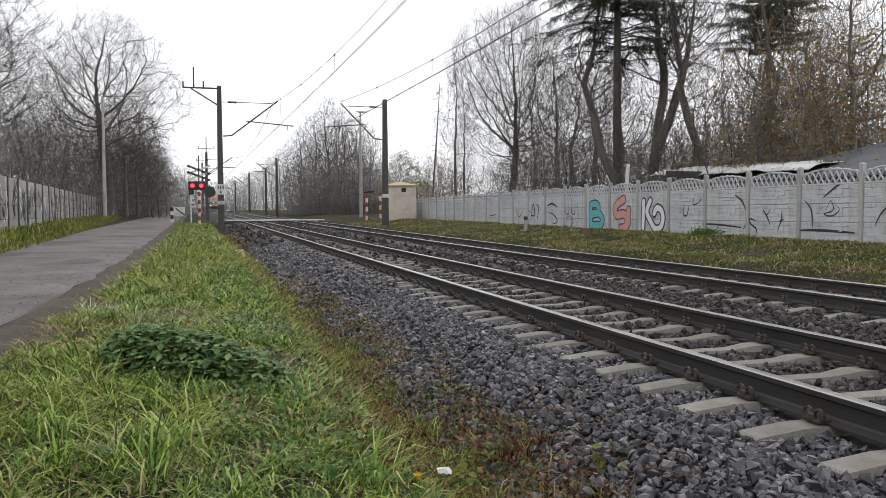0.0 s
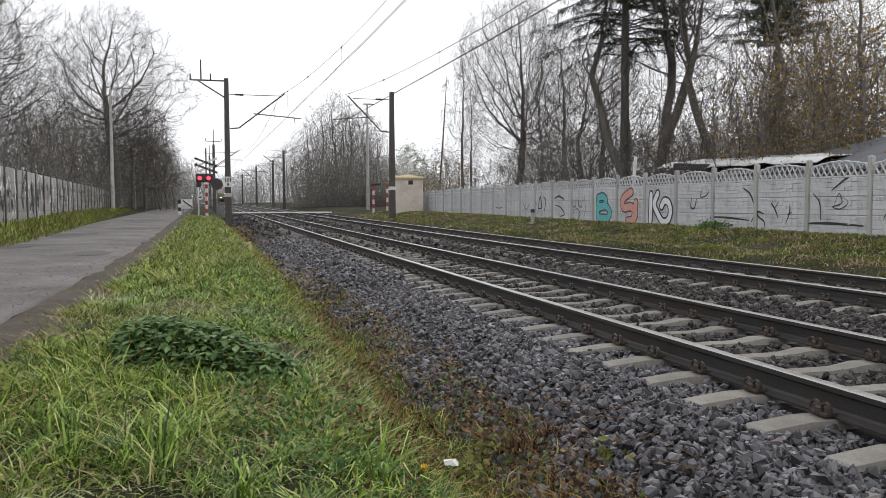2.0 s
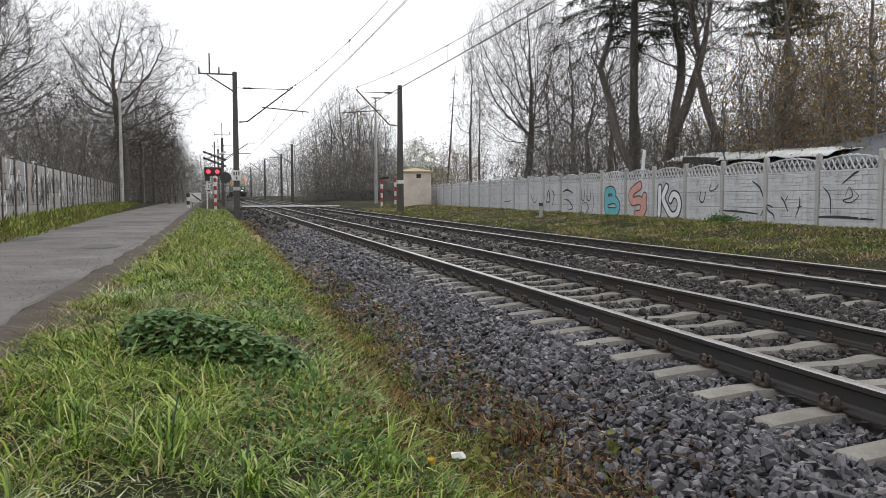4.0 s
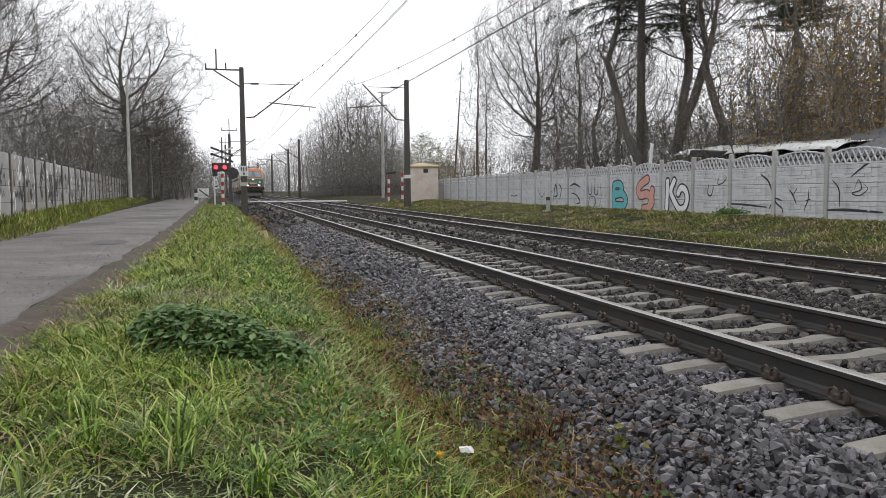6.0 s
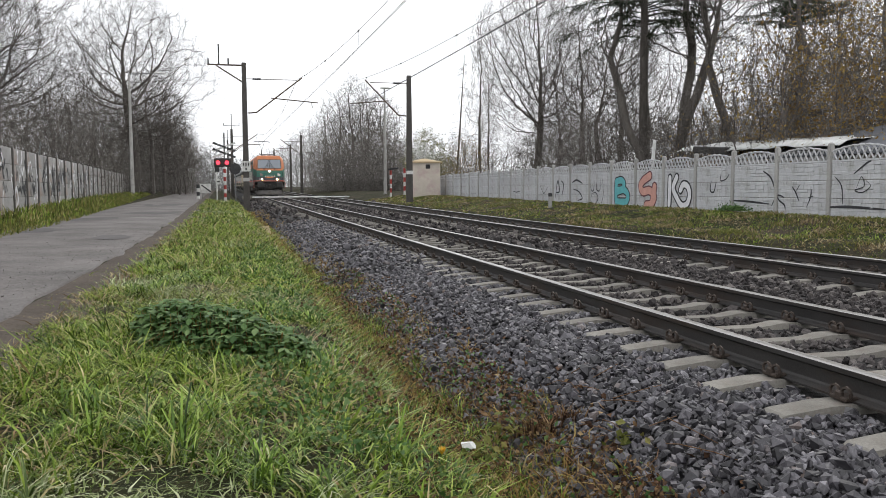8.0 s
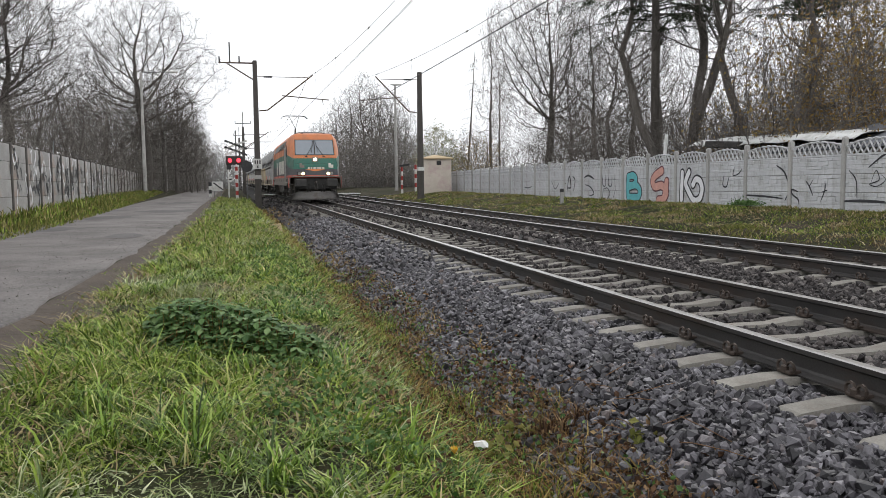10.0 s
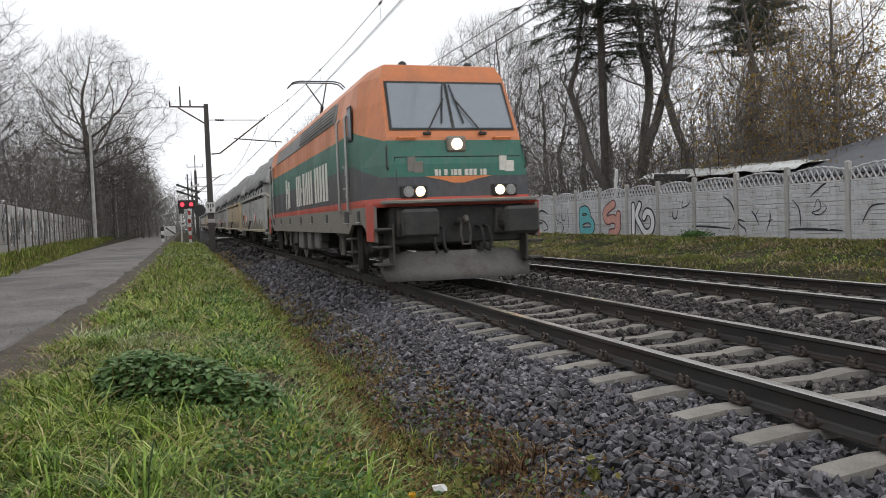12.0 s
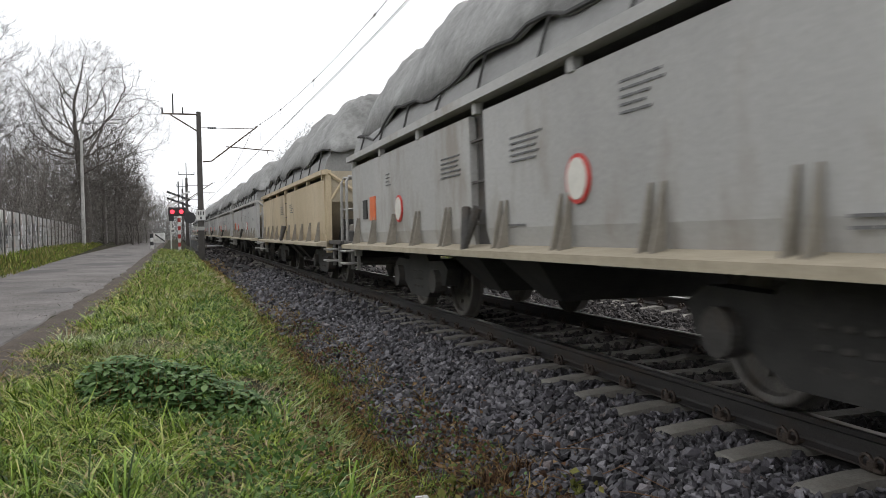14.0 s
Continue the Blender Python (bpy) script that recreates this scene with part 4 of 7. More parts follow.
        for s in (-1, 1):
            pan.tube([kn, (s * 0.35, yb - 0.1, zr - 0.06)], 0.022, 6)
        pan.tube([(0.06, yb + 0.2, 3.72), kn + Vector((0.06, 0.1, 0))], 0.018, 5)
        for e in (-0.16, 0.16):
            pan.tube([(-0.98, yb - 0.1 + e, zr - 0.2), (-0.82, yb - 0.1 + e, zr - 0.05), (-0.6, yb - 0.1 + e, zr), (0.6, yb - 0.1 + e, zr), (0.82, yb - 0.1 + e, zr - 0.05), (0.98, yb - 0.1 + e, zr - 0.2)], 0.022, 6)
        put("pantograph", pan, M_BLACK, loco, "raised dark pantograph" if flip else "folded dark pantograph")
    un = Geo()
    un.box((0, L / 2, 1.12), (2.4, 16.6, 0.44), ch=0.04)
    part("underframe", un, M_BLACK, loco)
    tb = Geo()
    tb.box((0, L / 2, 0.72), (2.4, 2.8, 0.48), ch=0.08)
    tk = part("transformer_box", tb, M_UNDER, loco, "dusty grey transformer box")
    for s in (-1, 1):
        for yy, w, zz, hh in ((7.4, 0.8, 0.72, 0.44), (8.7, 0.6, 0.7, 0.5), (10.3, 0.9, 0.68, 0.5), (11.4, 0.5, 0.74, 0.4), (6.9, 0.3, 0.8, 0.26)):
            q = Geo()
            q.box((s * 1.28, yy, zz), (0.22, w, hh), ch=0.03)
            part("equipment_case", q, M_PLOUGH if w > 0.55 else M_UNDER, tk)
    for yc in (4.2, L - 4.0):
        bg = Geo()
        for s in (-1, 1):
            bg.box((s * 1.02, yc, 0.78), (0.16, 3.9, 0.2), ch=0.04)
            bg.box((s * 1.02, yc, 0.62), (0.2, 0.9, 0.34), ch=0.05)
        bg.box((0, yc, 0.72), (2.0, 0.5, 0.3), ch=0.04)
        bog = part("bogie_frame", bg, M_UNDER, loco, "dusty cast bogie frame")
        for dy in (-1.3, 1.3):
            for s in (-1, 1):
                ax = Geo()
                disc(ax, (s * 1.06, yc + dy, 0.625), 0.19, 0.22, 0, 14)
                ax.box((s * 1.04, yc + dy, 0.625), (0.2, 0.62, 0.16), ch=0.04)
                part("axle_box", ax, M_UNDER, bog)
                sp2 = Geo()
                for e in (-0.28, 0.28):
                    spring(sp2, (s * 1.05, yc + dy + e, 0.7), 0.085, 0.3)
                part("coil_spring", sp2, M_UNDER, bog)
                dp = Geo()
                dp.tube([(s * 1.2, yc + dy * 0.55, 0.42), (s * 1.2, yc + dy * 0.62, 0.96)], [0.045, 0.06], 8)
                part("damper", dp, M_SOLE, bog)
                if abs(yc + dy - L / 2) > 5.5:
                    sp3 = Geo()
                    sp3.tube([(s * 0.8, yc + dy * 1.55, 0.72), (s * 0.8, yc + dy * 1.6, 0.14)], 0.045, 6)
                    part("sand_pipe", sp3, M_UNDER, bog)
            wheelset(loco, yc + dy, 0.625)
        for s in (-1, 1):
            yd = Geo()
            yd.tube([(s * 1.22, yc - 0.2, 0.86), (s * 1.22, yc + 1.2 * (1 if yc < L / 2 else -1), 0.86)], [0.06, 0.045], 8)
            part("yaw_damper", yd, M_SOLE, bog)
    return loco


def wagon_paint(name, dark, light, stain):
    return mottled(name, dark, light, 0.8, 30, 0.6, bump=0.12, dist=0.004, stain=stain, stain_scale=1.6, stretch=(1, 1, 0.35))


M_WAGON = wagon_paint("weathered_grey_wagon_paint", (0.31, 0.305, 0.29), (0.47, 0.465, 0.45), (0.25, 0.22, 0.18))
M_OCHRE = wagon_paint("dusty_ochre_wagon_paint", (0.4, 0.32, 0.2), (0.58, 0.48, 0.33), (0.26, 0.21, 0.15))
M_LEDGE = mottled("dirt_covered_ledge", (0.3, 0.26, 0.19), (0.48, 0.42, 0.32), 3, 40, 0.8, bump=0.2, dist=0.004)
M_TARP = mottled("grey_tarpaulin", (0.13, 0.13, 0.125), (0.3, 0.3, 0.288), 1.2, 9, 0.55, bump=0.8, dist=0.05, stain=(0.32, 0.32, 0.31), stain_scale=2.5, spec=0.35)
M_HEM = mottled("grey_tarpaulin_band", (0.17, 0.17, 0.165), (0.27, 0.27, 0.26), 1.5, 25, 0.6, bump=0.2, dist=0.008)
M_GUSSET = mottled("grimy_brown_gusset_paint", (0.19, 0.17, 0.145), (0.32, 0.295, 0.25), 4, 40, 0.8, bump=0.15, dist=0.003)
M_SIGNRED = plain("red_sign_paint", (0.55, 0.05, 0.04), 0.5)
M_SIGNORANGE = plain("orange_sign_paint", (0.7, 0.16, 0.05), 0.5)
M_MARK = plain("dark_stencil_paint", (0.13, 0.13, 0.13), 0.6)


def build_wagon(paint, seed, label, marks):
    r2 = random.Random(seed)
    w = thing("hopper_wagon", label, "freight wagon")
    L, A, B = 15.2, 2.05, 14.55
    MID = 8.3
    for s in (-1, 1):
        for y0, y1 in ((A, MID - 0.2), (MID + 0.2, B)):
            g = Geo()
            # slightly bowed steel side
            g.loft([[(s * x, y0 + (y1 - y0) * k / 6, z) for x, z in ((1.38, 0.9), (1.43, 1.1), (1.45, 2.2), (1.38, 2.2), (1.32, 1.0))] for k in range(7)])
            pn = part("side_panel", g, paint, w, "weathered steel side panel")
            n = 5
            for k in range(n):
                y = y0 + (k + 0.6) * (y1 - y0) / n
                for e in (-0.07, 0.07):
                    q = Geo()
                    q.prism([(s * 1.44, 1.34), (s * 1.455, 1.34), (s * 1.53, 0.97), (s * 1.56, 0.88), (s * 1.44, 0.88)], 1, y + e - 0.012, y + e + 0.012)
                    part("gusset", q, M_GUSSET, pn)
        led = Geo()
        led.prism([(s * 1.3, 0.82), (s * 1.64, 0.84), (s * 1.64, 0.9), (s * 1.3, 0.96)], 1, A - 0.05, B + 0.05)
        part("ledge", led, M_LEDGE, w, "dirt-covered lower ledge")
        rl = Geo()
        rl.prism([(s * 1.38, 2.3), (s * 1.52, 2.3), (s * 1.52, 2.39), (s * 1.38, 2.41)], 1, A - 0.12, B + 0.12)
        part("top_rail", rl, paint, w)
        for k in range(7):
            y = A + 0.15 + k * (B - A - 0.3) / 6
            q = Geo()
            q.box((s * 1.43, y, 2.25), (0.08, 0.1, 0.12), ch=0.006)
            part("rail_post", q, paint, w)
        pil = Geo()
        pil.box((s * 1.33, MID, 1.6), (0.06, 0.42, 1.3), ch=0.005)
        for zz in (1.15, 1.55, 1.95):
            pil.box((s * 1.42, MID, zz), (0.025, 0.4, 0.025), ch=0.004)
        part("ladder_recess", pil, M_UNDER, w, "dark recess with rungs")
        hz = Geo()
        hz.tube([(s * 1.5, MID - 0.16, 1.3), (s * 1.6, MID + 0.02, 0.86)], [0.05, 0.035], 8)
        hz.tube([(s * 1.5, MID + 0.16, 1.3), (s * 1.6, MID - 0.02, 0.86)], [0.05, 0.035], 8)
        part("latch_arm", hz, M_UNDER, w)
        bars = [(3.2, 1.72, 0.5, 3), (7.1, 1.86, 0.7, 5), (9.1, 1.86, 0.7, 5), (5.35, 2.0, 0.5, 5), (11.9, 1.9, 0.3, 4), (3.4, 1.1, 0.7, 2), (7.3, 1.12, 0.4, 1)]
        for y, z, wd, rows in bars if marks else bars[1:3]:
            for k in range(rows):
                q = Geo()
                ww = wd * r2.uniform(0.55, 1.0)
                e, left = y + wd / 2, ww
                while left > 0.03:
                    # a word of the line
                    wl2 = min(left, r2.uniform(0.05, 0.2))
                    q.box((s * 1.447, e - wl2 / 2, z - 0.05 * k), (0.012, wl2, 0.016))
                    e, left = e - wl2 - 0.025, left - wl2 - 0.025
                part("stencil_bar", q, M_MARK, w)
        if marks:
            for y, z in ((6.2, 1.43), (11.35, 1.4)):
                q = Geo()
                disc(q, (s * 1.445, y, z), 0.18, 0.02, 0, 24)
                sg = part("round_sign", q, M_SIGNRED, w, "white round sign with red rim")
                q = Geo()
                disc(q, (s * 1.452, y, z), 0.15, 0.02, 0, 24)
                part("sign_face", q, M_LETTER, sg)
                q = Geo()
                q.box((s * 1.464, y, z), (0.006, 0.04, 0.26), pose(30, 0, 0))
                part("sign_mark", q, M_SOLE, sg)
            q = Geo()
            q.box((s * 1.447, 12.95, 1.46), (0.02, 0.36, 0.36), ch=0.003)
            part("warning_label", q, M_SIGNORANGE, w, "orange warning label")
            q = Geo()
            q.box((s * 1.445, 13.5, 1.46), (0.03, 0.28, 0.3), ch=0.01)
            part("hatch", q, M_BLACK, w)
    # folded upper band under the sheet
    band = Geo()
    band.loft([[(-1.43, y, 2.38), (-1.36, y, 2.62), (-1.2, y, 2.86), (1.2, y, 2.86), (1.36, y, 2.62), (1.43, y, 2.38)] for y in (A + 0.02, B - 0.02)])
    part("coaming", band, M_HEM, w, "smooth grey band under the sheet")
    # wrinkled sheet heaped over the load
    nx, ny = 24, 110
    V = []
    for j in range(ny + 1):
        v = j / ny
        y = A - 0.12 + (B - A + 0.24) * v
        endf = min(1, min(v, 1 - v) * 15)
        crest = 1.26 * math.sin(math.pi * min(1, max(0, 0.5 * endf))) + 0.1 * math.sin(v * 17 + seed) * endf
        for i in range(nx + 1):
            u = -1 + 2 * i / nx
            prof = (1 - abs(u) ** 3.0)
            hang = 0.3 * noise.noise((y * 0.7, seed + (2.0 if u > 0 else 0.0), 0.5)) if abs(u) > 0.95 else 0
            wr = 0.1 * noise.noise((u * 2.2, y * 1.3, seed)) + 0.07 * noise.noise((u * 5.0, y * 4.0, seed + 7.0)) + 0.22 * (0.3 - abs(noise.noise((u * 1.4 + y * 0.9, y * 1.1, seed + 3.0)))) + 0.1 * (0.3 - abs(noise.noise((u * 4.0 - y * 1.6, y * 2.2, seed + 5.0))))
            hw = 1.36 - 0.06 * (1 - endf)
            x = hw * (u if abs(u) < 1 else u) * (1 + 0.02 * noise.noise((y * 2.0, u, seed)))
            z = 2.78 + hang - (0.08 if abs(u) > 0.99 else 0) + crest * prof + wr * (0.3 + prof)
            V.append((x, y, z))
    F = [(j * (nx + 1) + i, j * (nx + 1) + i + 1, (j + 1) * (nx + 1) + i + 1, (j + 1) * (nx + 1) + i) for j in range(ny) for i in range(nx)]
    g = Geo()
    g.add(V, F)
    sheet = part("tarpaulin", g, M_TARP, w, "wrinkled grey tarpaulin over the load", True)
    sol = sheet.modifiers.new("thickness", "SOLIDIFY")
    sol.thickness = 0.02
    for s in (-1, 1):
        rp = Geo()
        pts = []
        for j in range(0, ny + 1, 3):
            p = V[j * (nx + 1) + (0 if s < 0 else nx)]
            pts.append((p[0] + s * 0.03, p[1], p[2] + 0.01))
        rp.tube(pts, 0.02, 5)
        part("hem_rope", rp, M_BLACK, w)
        for j in range(6, ny, 12):
            p = V[j * (nx + 1) + (0 if s < 0 else nx)]
            st = Geo()
            st.tube([(p[0] + s * 0.02, p[1], p[2]), (s * 1.45, p[1] + 0.05, 2.4)], 0.014, 4)
            part("strap", st, M_BLACK, w)
    # ends: slanted hopper wall, braces, platform, rail, steps
    for flip in (False, True):
        R = (Matrix.Translation((0, L, 0)) @ Matrix.Rotation(math.pi, 4, "Z")) if flip else Matrix.Identity(4)
        a = A if not flip else L - B
        def put(name, geo, mat, label="", parent=w):
            geo.v = [tuple(R @ Vector(p)) for p in geo.v]
            return part(name, geo, mat, parent, label)
        g = Geo()
        g.loft([[(-1.42, a, 2.38), (1.42, a, 2.38), (1.42, a + 0.06, 2.38), (-1.42, a + 0.06, 2.38)], [(-1.4, a, 1.75), (1.4, a, 1.75), (1.4, a + 0.06, 1.75), (-1.4, a + 0.06, 1.75)], [(-1.38, a + 0.9, 0.95), (1.38, a + 0.9, 0.95), (1.38, a + 1.0, 0.95), (-1.38, a + 1.0, 0.95)]])
        put("end_wall", g, M_LEDGE, "stained sloping end wall with braces")
        # solid black box put in for the shade under the slope
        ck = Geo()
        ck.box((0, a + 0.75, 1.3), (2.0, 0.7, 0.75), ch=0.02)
        put("end_shade_box", ck, M_BLACK, "black box for the shade under the sloping end")
        for s in (-1, 1):
            q = Geo()
            q.tube([(s * 1.36, a - 0.03, 2.34), (s * 0.5, a - 0.03, 1.75)], 0.04, 5)
            q.box((s * 1.36, a + 0.0, 1.55), (0.12, 0.1, 1.7), ch=0.01)
            q.tube([(s * 1.3, a - 0.03, 1.8), (s * 1.05, a - 0.05, 2.2)], 0.03, 5)
            put("brace", q, paint)
            hr = Geo()
            hr.tube([(s * 1.32, a - 1.2, 0.9), (s * 1.32, a - 1.2, 2.05), (s * 1.28, a - 1.2, 2.15), (s * 0.5, a - 1.2, 2.15), (s * 0.45, a - 1.2, 2.1), (s * 0.45, a - 1.2, 0.95)], 0.028, 7)
            hr.tube([(s * 1.32, a - 1.2, 1.55), (s * 0.45, a - 1.2, 1.55)], 0.022, 6)
            put("handrail", hr, M_RAILING, "bent tube handrail")
            st = Geo()
            for zz in (0.78, 0.56):
                st.box((s * 1.38, a - 0.55, zz), (0.3, 0.55, 0.035), ch=0.008)
            st.box((s * 1.3, a - 0.82, 0.7), (0.06, 0.03, 0.5), ch=0.005)
            st.box((s * 1.3, a - 0.28, 0.7), (0.06, 0.03, 0.5), ch=0.005)
            put("step", st, M_RAILING, "worn steel footstep")
            bf = Geo()
            bf.tube([(s * 0.875, 0.0, 1.05), (s * 0.875, 0.06, 1.05), (s * 0.875, 0.08, 1.05), (s * 0.875, 0.62, 1.05)], [0.22, 0.23, 0.1, 0.13], 16)
            put("buffer", bf, M_UNDER, "round steel buffer")
        pf = Geo()
        pf.box((0, a - 0.62, 0.92), (2.75, 1.35, 0.07), ch=0.01)
        put("platform", pf, M_UNDER)
        hp = Geo()
        hp.box((0, 0.95, 1.0), (2.3, 0.6, 0.3), ch=0.03)
        hp.tube([(0.0, 0.62, 1.04), (0.0, 0.05, 1.04)], 0.05, 7)
        put("headstock", hp, M_BLACK)
        bx = Geo()
        bx.box((-0.75, a - 0.5, 1.12), (0.5, 0.4, 0.32), ch=0.03)
        put("brake_box", bx, M_SOLE, "dusty steel brake box")
    fr = Geo()
    fr.box((0, L / 2, 0.84), (1.2, L - 1.6, 0.22), ch=0.02)
    part("underframe", fr, M_BLACK, w)
    for y0 in (7.9, 9.4):
        q = Geo()
        q.loft([[(-1.2, y0 - 0.45, 0.8), (1.2, y0 - 0.45, 0.8), (1.2, y0 + 0.45, 0.8), (-1.2, y0 + 0.45, 0.8)], [(-0.85, y0 - 0.2, 0.42), (0.85, y0 - 0.2, 0.42), (0.85, y0 + 0.2, 0.42), (-0.85, y0 + 0.2, 0.42)]])
        part("discharge_chute", q, M_BLACK, w, "sooty discharge chute")
    for yc in (4.1, L - 3.6):
        bg = Geo()
        for s in (-1, 1):
            bg.prism([(yc - 1.3, 0.62), (yc - 1.1, 0.72), (yc - 0.5, 0.7), (yc - 0.35, 0.86), (yc + 0.35, 0.86), (yc + 0.5, 0.7), (yc + 1.1, 0.72), (yc + 1.3, 0.62), (yc + 1.2, 0.42), (yc + 0.75, 0.4), (yc + 0.4, 0.22), (yc - 0.4, 0.22), (yc - 0.75, 0.4), (yc - 1.2, 0.42)], 0, s * 0.95, s * 1.12)
        bg.box((0, yc, 0.56), (2.0, 0.4, 0.3), ch=0.03)
        bog = part("bogie_frame", bg, M_BLACK, w, "sooty cast steel bogie frame")
        for dy in (-0.9, 0.9):
            for s in (-1, 1):
                ax = Geo()
                disc(ax, (s * 1.12, yc + dy, 0.46), 0.15, 0.16, 0, 14)
                part("axle_box", ax, M_UNDER, bog)
            wheelset(w, yc + dy, 0.46)
        for s in (-1, 1):
            sp2 = Geo()
            for e in (-0.16, 0.0, 0.16):
                spring(sp2, (s * 1.05, yc + e, 0.3), 0.07, 0.32, 3)
            part("coil_spring", sp2, M_UNDER, bog)
    return w


LOCO_LEN, WAGON_LEN = 18.9, 15.4
loco = build_loco()
# the body sits a little off the middle of its wheels
for ob in loco.children_recursive:
    if not ob.name.startswith(("wheelset", "bogie", "axle", "coil", "damper", "sand", "yaw")):
        ob.data.transform(Matrix.Translation((-0.07, 0, 0)) @ Matrix.Diagonal((0.955, 1, 1, 1)))
grey = build_wagon(M_WAGON, 3, "weathered grey hopper wagon under a wrinkled tarpaulin", True)
ochre = build_wagon(M_OCHRE, 8, "dusty ochre hopper wagon under a wrinkled tarpaulin", False)
wagons = [grey, ochre] + [copy_thing(grey if k != 4 else ochre, Matrix.Identity(4)) for k in range(8)]
for ob in wagons:
    tagged(ob, group="wagons of the train")


# ---- crushed stone ----
def line_x(y):
    return 4.09 - BEND * (np.clip(y - 6, 0, 20) ** 2 / 40 + np.clip(y - 26, 0, None))


BED_D = [-2.8, -2.55, -1.75, -1.3, 5.3, 5.7, 6.4]
BED_Z = [-0.6, -0.52, -0.25, -0.225, -0.225, -0.26, -0.42]


def random_turns(n):
    q = rng.normal(size=(n, 4))
    q /= np.linalg.norm(q, axis=1)[:, None]
    w, x, y, z = q.T
    return np.stack([np.stack([1 - 2 * (y * y + z * z), 2 * (x * y - z * w), 2 * (x * z + y * w)], -1),
                     np.stack([2 * (x * y + z * w), 1 - 2 * (x * x + z * z), 2 * (y * z - x * w)], -1),
                     np.stack([2 * (x * z - y * w), 2 * (y * z + x * w), 1 - 2 * (x * x + y * y)], -1)], 1)


def stones(name, n, d_lo, d_hi, y_lo, y_hi, size, mat, label, rise=0.0):
    # a broken chip: two skewed rings of four corners and two off-centre ends
    chip = np.array([(0.5 * math.cos(a + e), 0.5 * math.sin(a + e), zc) for zc, e in ((-0.22, 0.0), (0.22, 0.78)) for a in (0, 1.57, 3.14, 4.71)] + [(0.06, 0.03, -0.3), (-0.03, 0.06, 0.3)])
    tris = np.array([(k, (k + 1) % 4, 4 + k) for k in range(4)] + [((k + 1) % 4, 4 + (k + 1) % 4, 4 + k) for k in range(4)] + [((k + 1) % 4, k, 8) for k in range(4)] + [(4 + k, 4 + (k + 1) % 4, 9) for k in range(4)])
    d = rng.uniform(d_lo, d_hi, n)
    y = rng.uniform(y_lo, y_hi, n)
    z = np.interp(d, BED_D, BED_Z)
    keep = np.ones(n, bool)
    for off, first in ((0.0, 3.70), (FAR_TRACK, 3.42)):
        ph = np.abs((y - first + 0.3) % 0.6 - 0.3)
        lat = np.abs(d - off)
        keep &= ~((ph < 0.145) & (lat < 1.31))
        keep &= ~(np.abs(lat - GAUGE / 2) < 0.12)
    d, y, z = d[keep], y[keep], z[keep]
    m = len(d)
    s = size * rng.lognormal(0.0, 0.22, m)
    shape = chip[None] * (1 + rng.uniform(-0.4, 0.4, (m, 10, 3))) * rng.uniform(0.6, 1.5, (m, 1, 3))
    v = np.einsum("mij,mkj->mki", random_turns(m), shape) * s[:, None, None]
    c = np.stack([line_x(y) + d, y, z + grade(y) + rng.uniform(-0.75, 0.6, m) * s + rise], -1)
    v = (v + c[:, None]).reshape(-1, 3)
    f = (tris[None] + 10 * np.arange(m)[:, None, None]).reshape(-1, 3)
    thing(name, label, "gravel", kind="stuff", data=numpy_mesh(name, v, f, mat))


stones("ballast_stones", 37000, -2.95, -0.85, 2.0, 12.0, 0.043, M_STONE, "angular dark grey crushed basalt on the shoulder")
stones("ballast_stones", 3500, -2.9, 6.4, -9.0, 2.0, 0.085, M_STONE, "angular dark grey crushed basalt beside the viewer")
stones("ballast_stones", 9500, -2.9, -0.85, 12.0, 30.0, 0.072, M_STONE, "angular dark grey crushed basalt on the shoulder")
stones("ballast_stones", 20000, -0.85, 2.9, 3.0, 15.0, 0.05, M_RUSTSTONE, "brownish grey crushed stone between the rails")
stones("ballast_stones", 10000, 2.4, 6.4, 6.0, 24.0, 0.075, M_RUSTSTONE, "brownish grey crushed stone of the second track")
stones("ballast_stones", 7000, -0.85, 6.4, 15.0, 45.0, 0.1, M_RUSTSTONE, "brownish grey crushed stone between the rails")
stones("ballast_stones", 4000, -2.9, 6.4, 30.0, 75.0, 0.15, M_RUSTSTONE, "brownish grey crushed stone far along the line")


# ---- grass and weeds ----
def field(x, y, scale, seed):
    return np.array([noise.noise((a * scale, b2 * scale, seed)) for a, b2 in zip(x, y)])


def blades(name, x, y, h, w, mat, label, category="grass", lean=0.5, base=None, way=None):
    """Bent grass blades, three triangles each."""
    n = len(x)
    z = ground_z(x, y) + grade(y) - 0.03 if base is None else base
    a = rng.uniform(0, 2 * math.pi, n) if way is None else way
    turn = rng.uniform(0, 2 * math.pi, n)
    out = lean * h * rng.uniform(0.2, 1.3, n)
    dx, dy = np.cos(a), np.sin(a)
    sx, sy = np.cos(turn) * w / 2, np.sin(turn) * w / 2
    zero = np.zeros(n)
    root = np.stack([x, y, z], -1)
    side = np.stack([sx, sy, zero], -1)
    mid = root + np.stack([dx * out * 0.35, dy * out * 0.35, h * 0.62], -1)
    tip = root + np.stack([dx * out, dy * out, h * rng.uniform(0.75, 1.0, n)], -1)
    v = np.stack([root - side, root + side, mid - side * 0.8, mid + side * 0.8, tip], 1).reshape(-1, 3)
    f = (np.array([(0, 1, 3), (0, 3, 2), (2, 3, 4)])[None] + 5 * np.arange(n)[:, None, None]).reshape(-1, 3)
    thing(name, label, category, kind="stuff", data=numpy_mesh(name, v, f, mat))


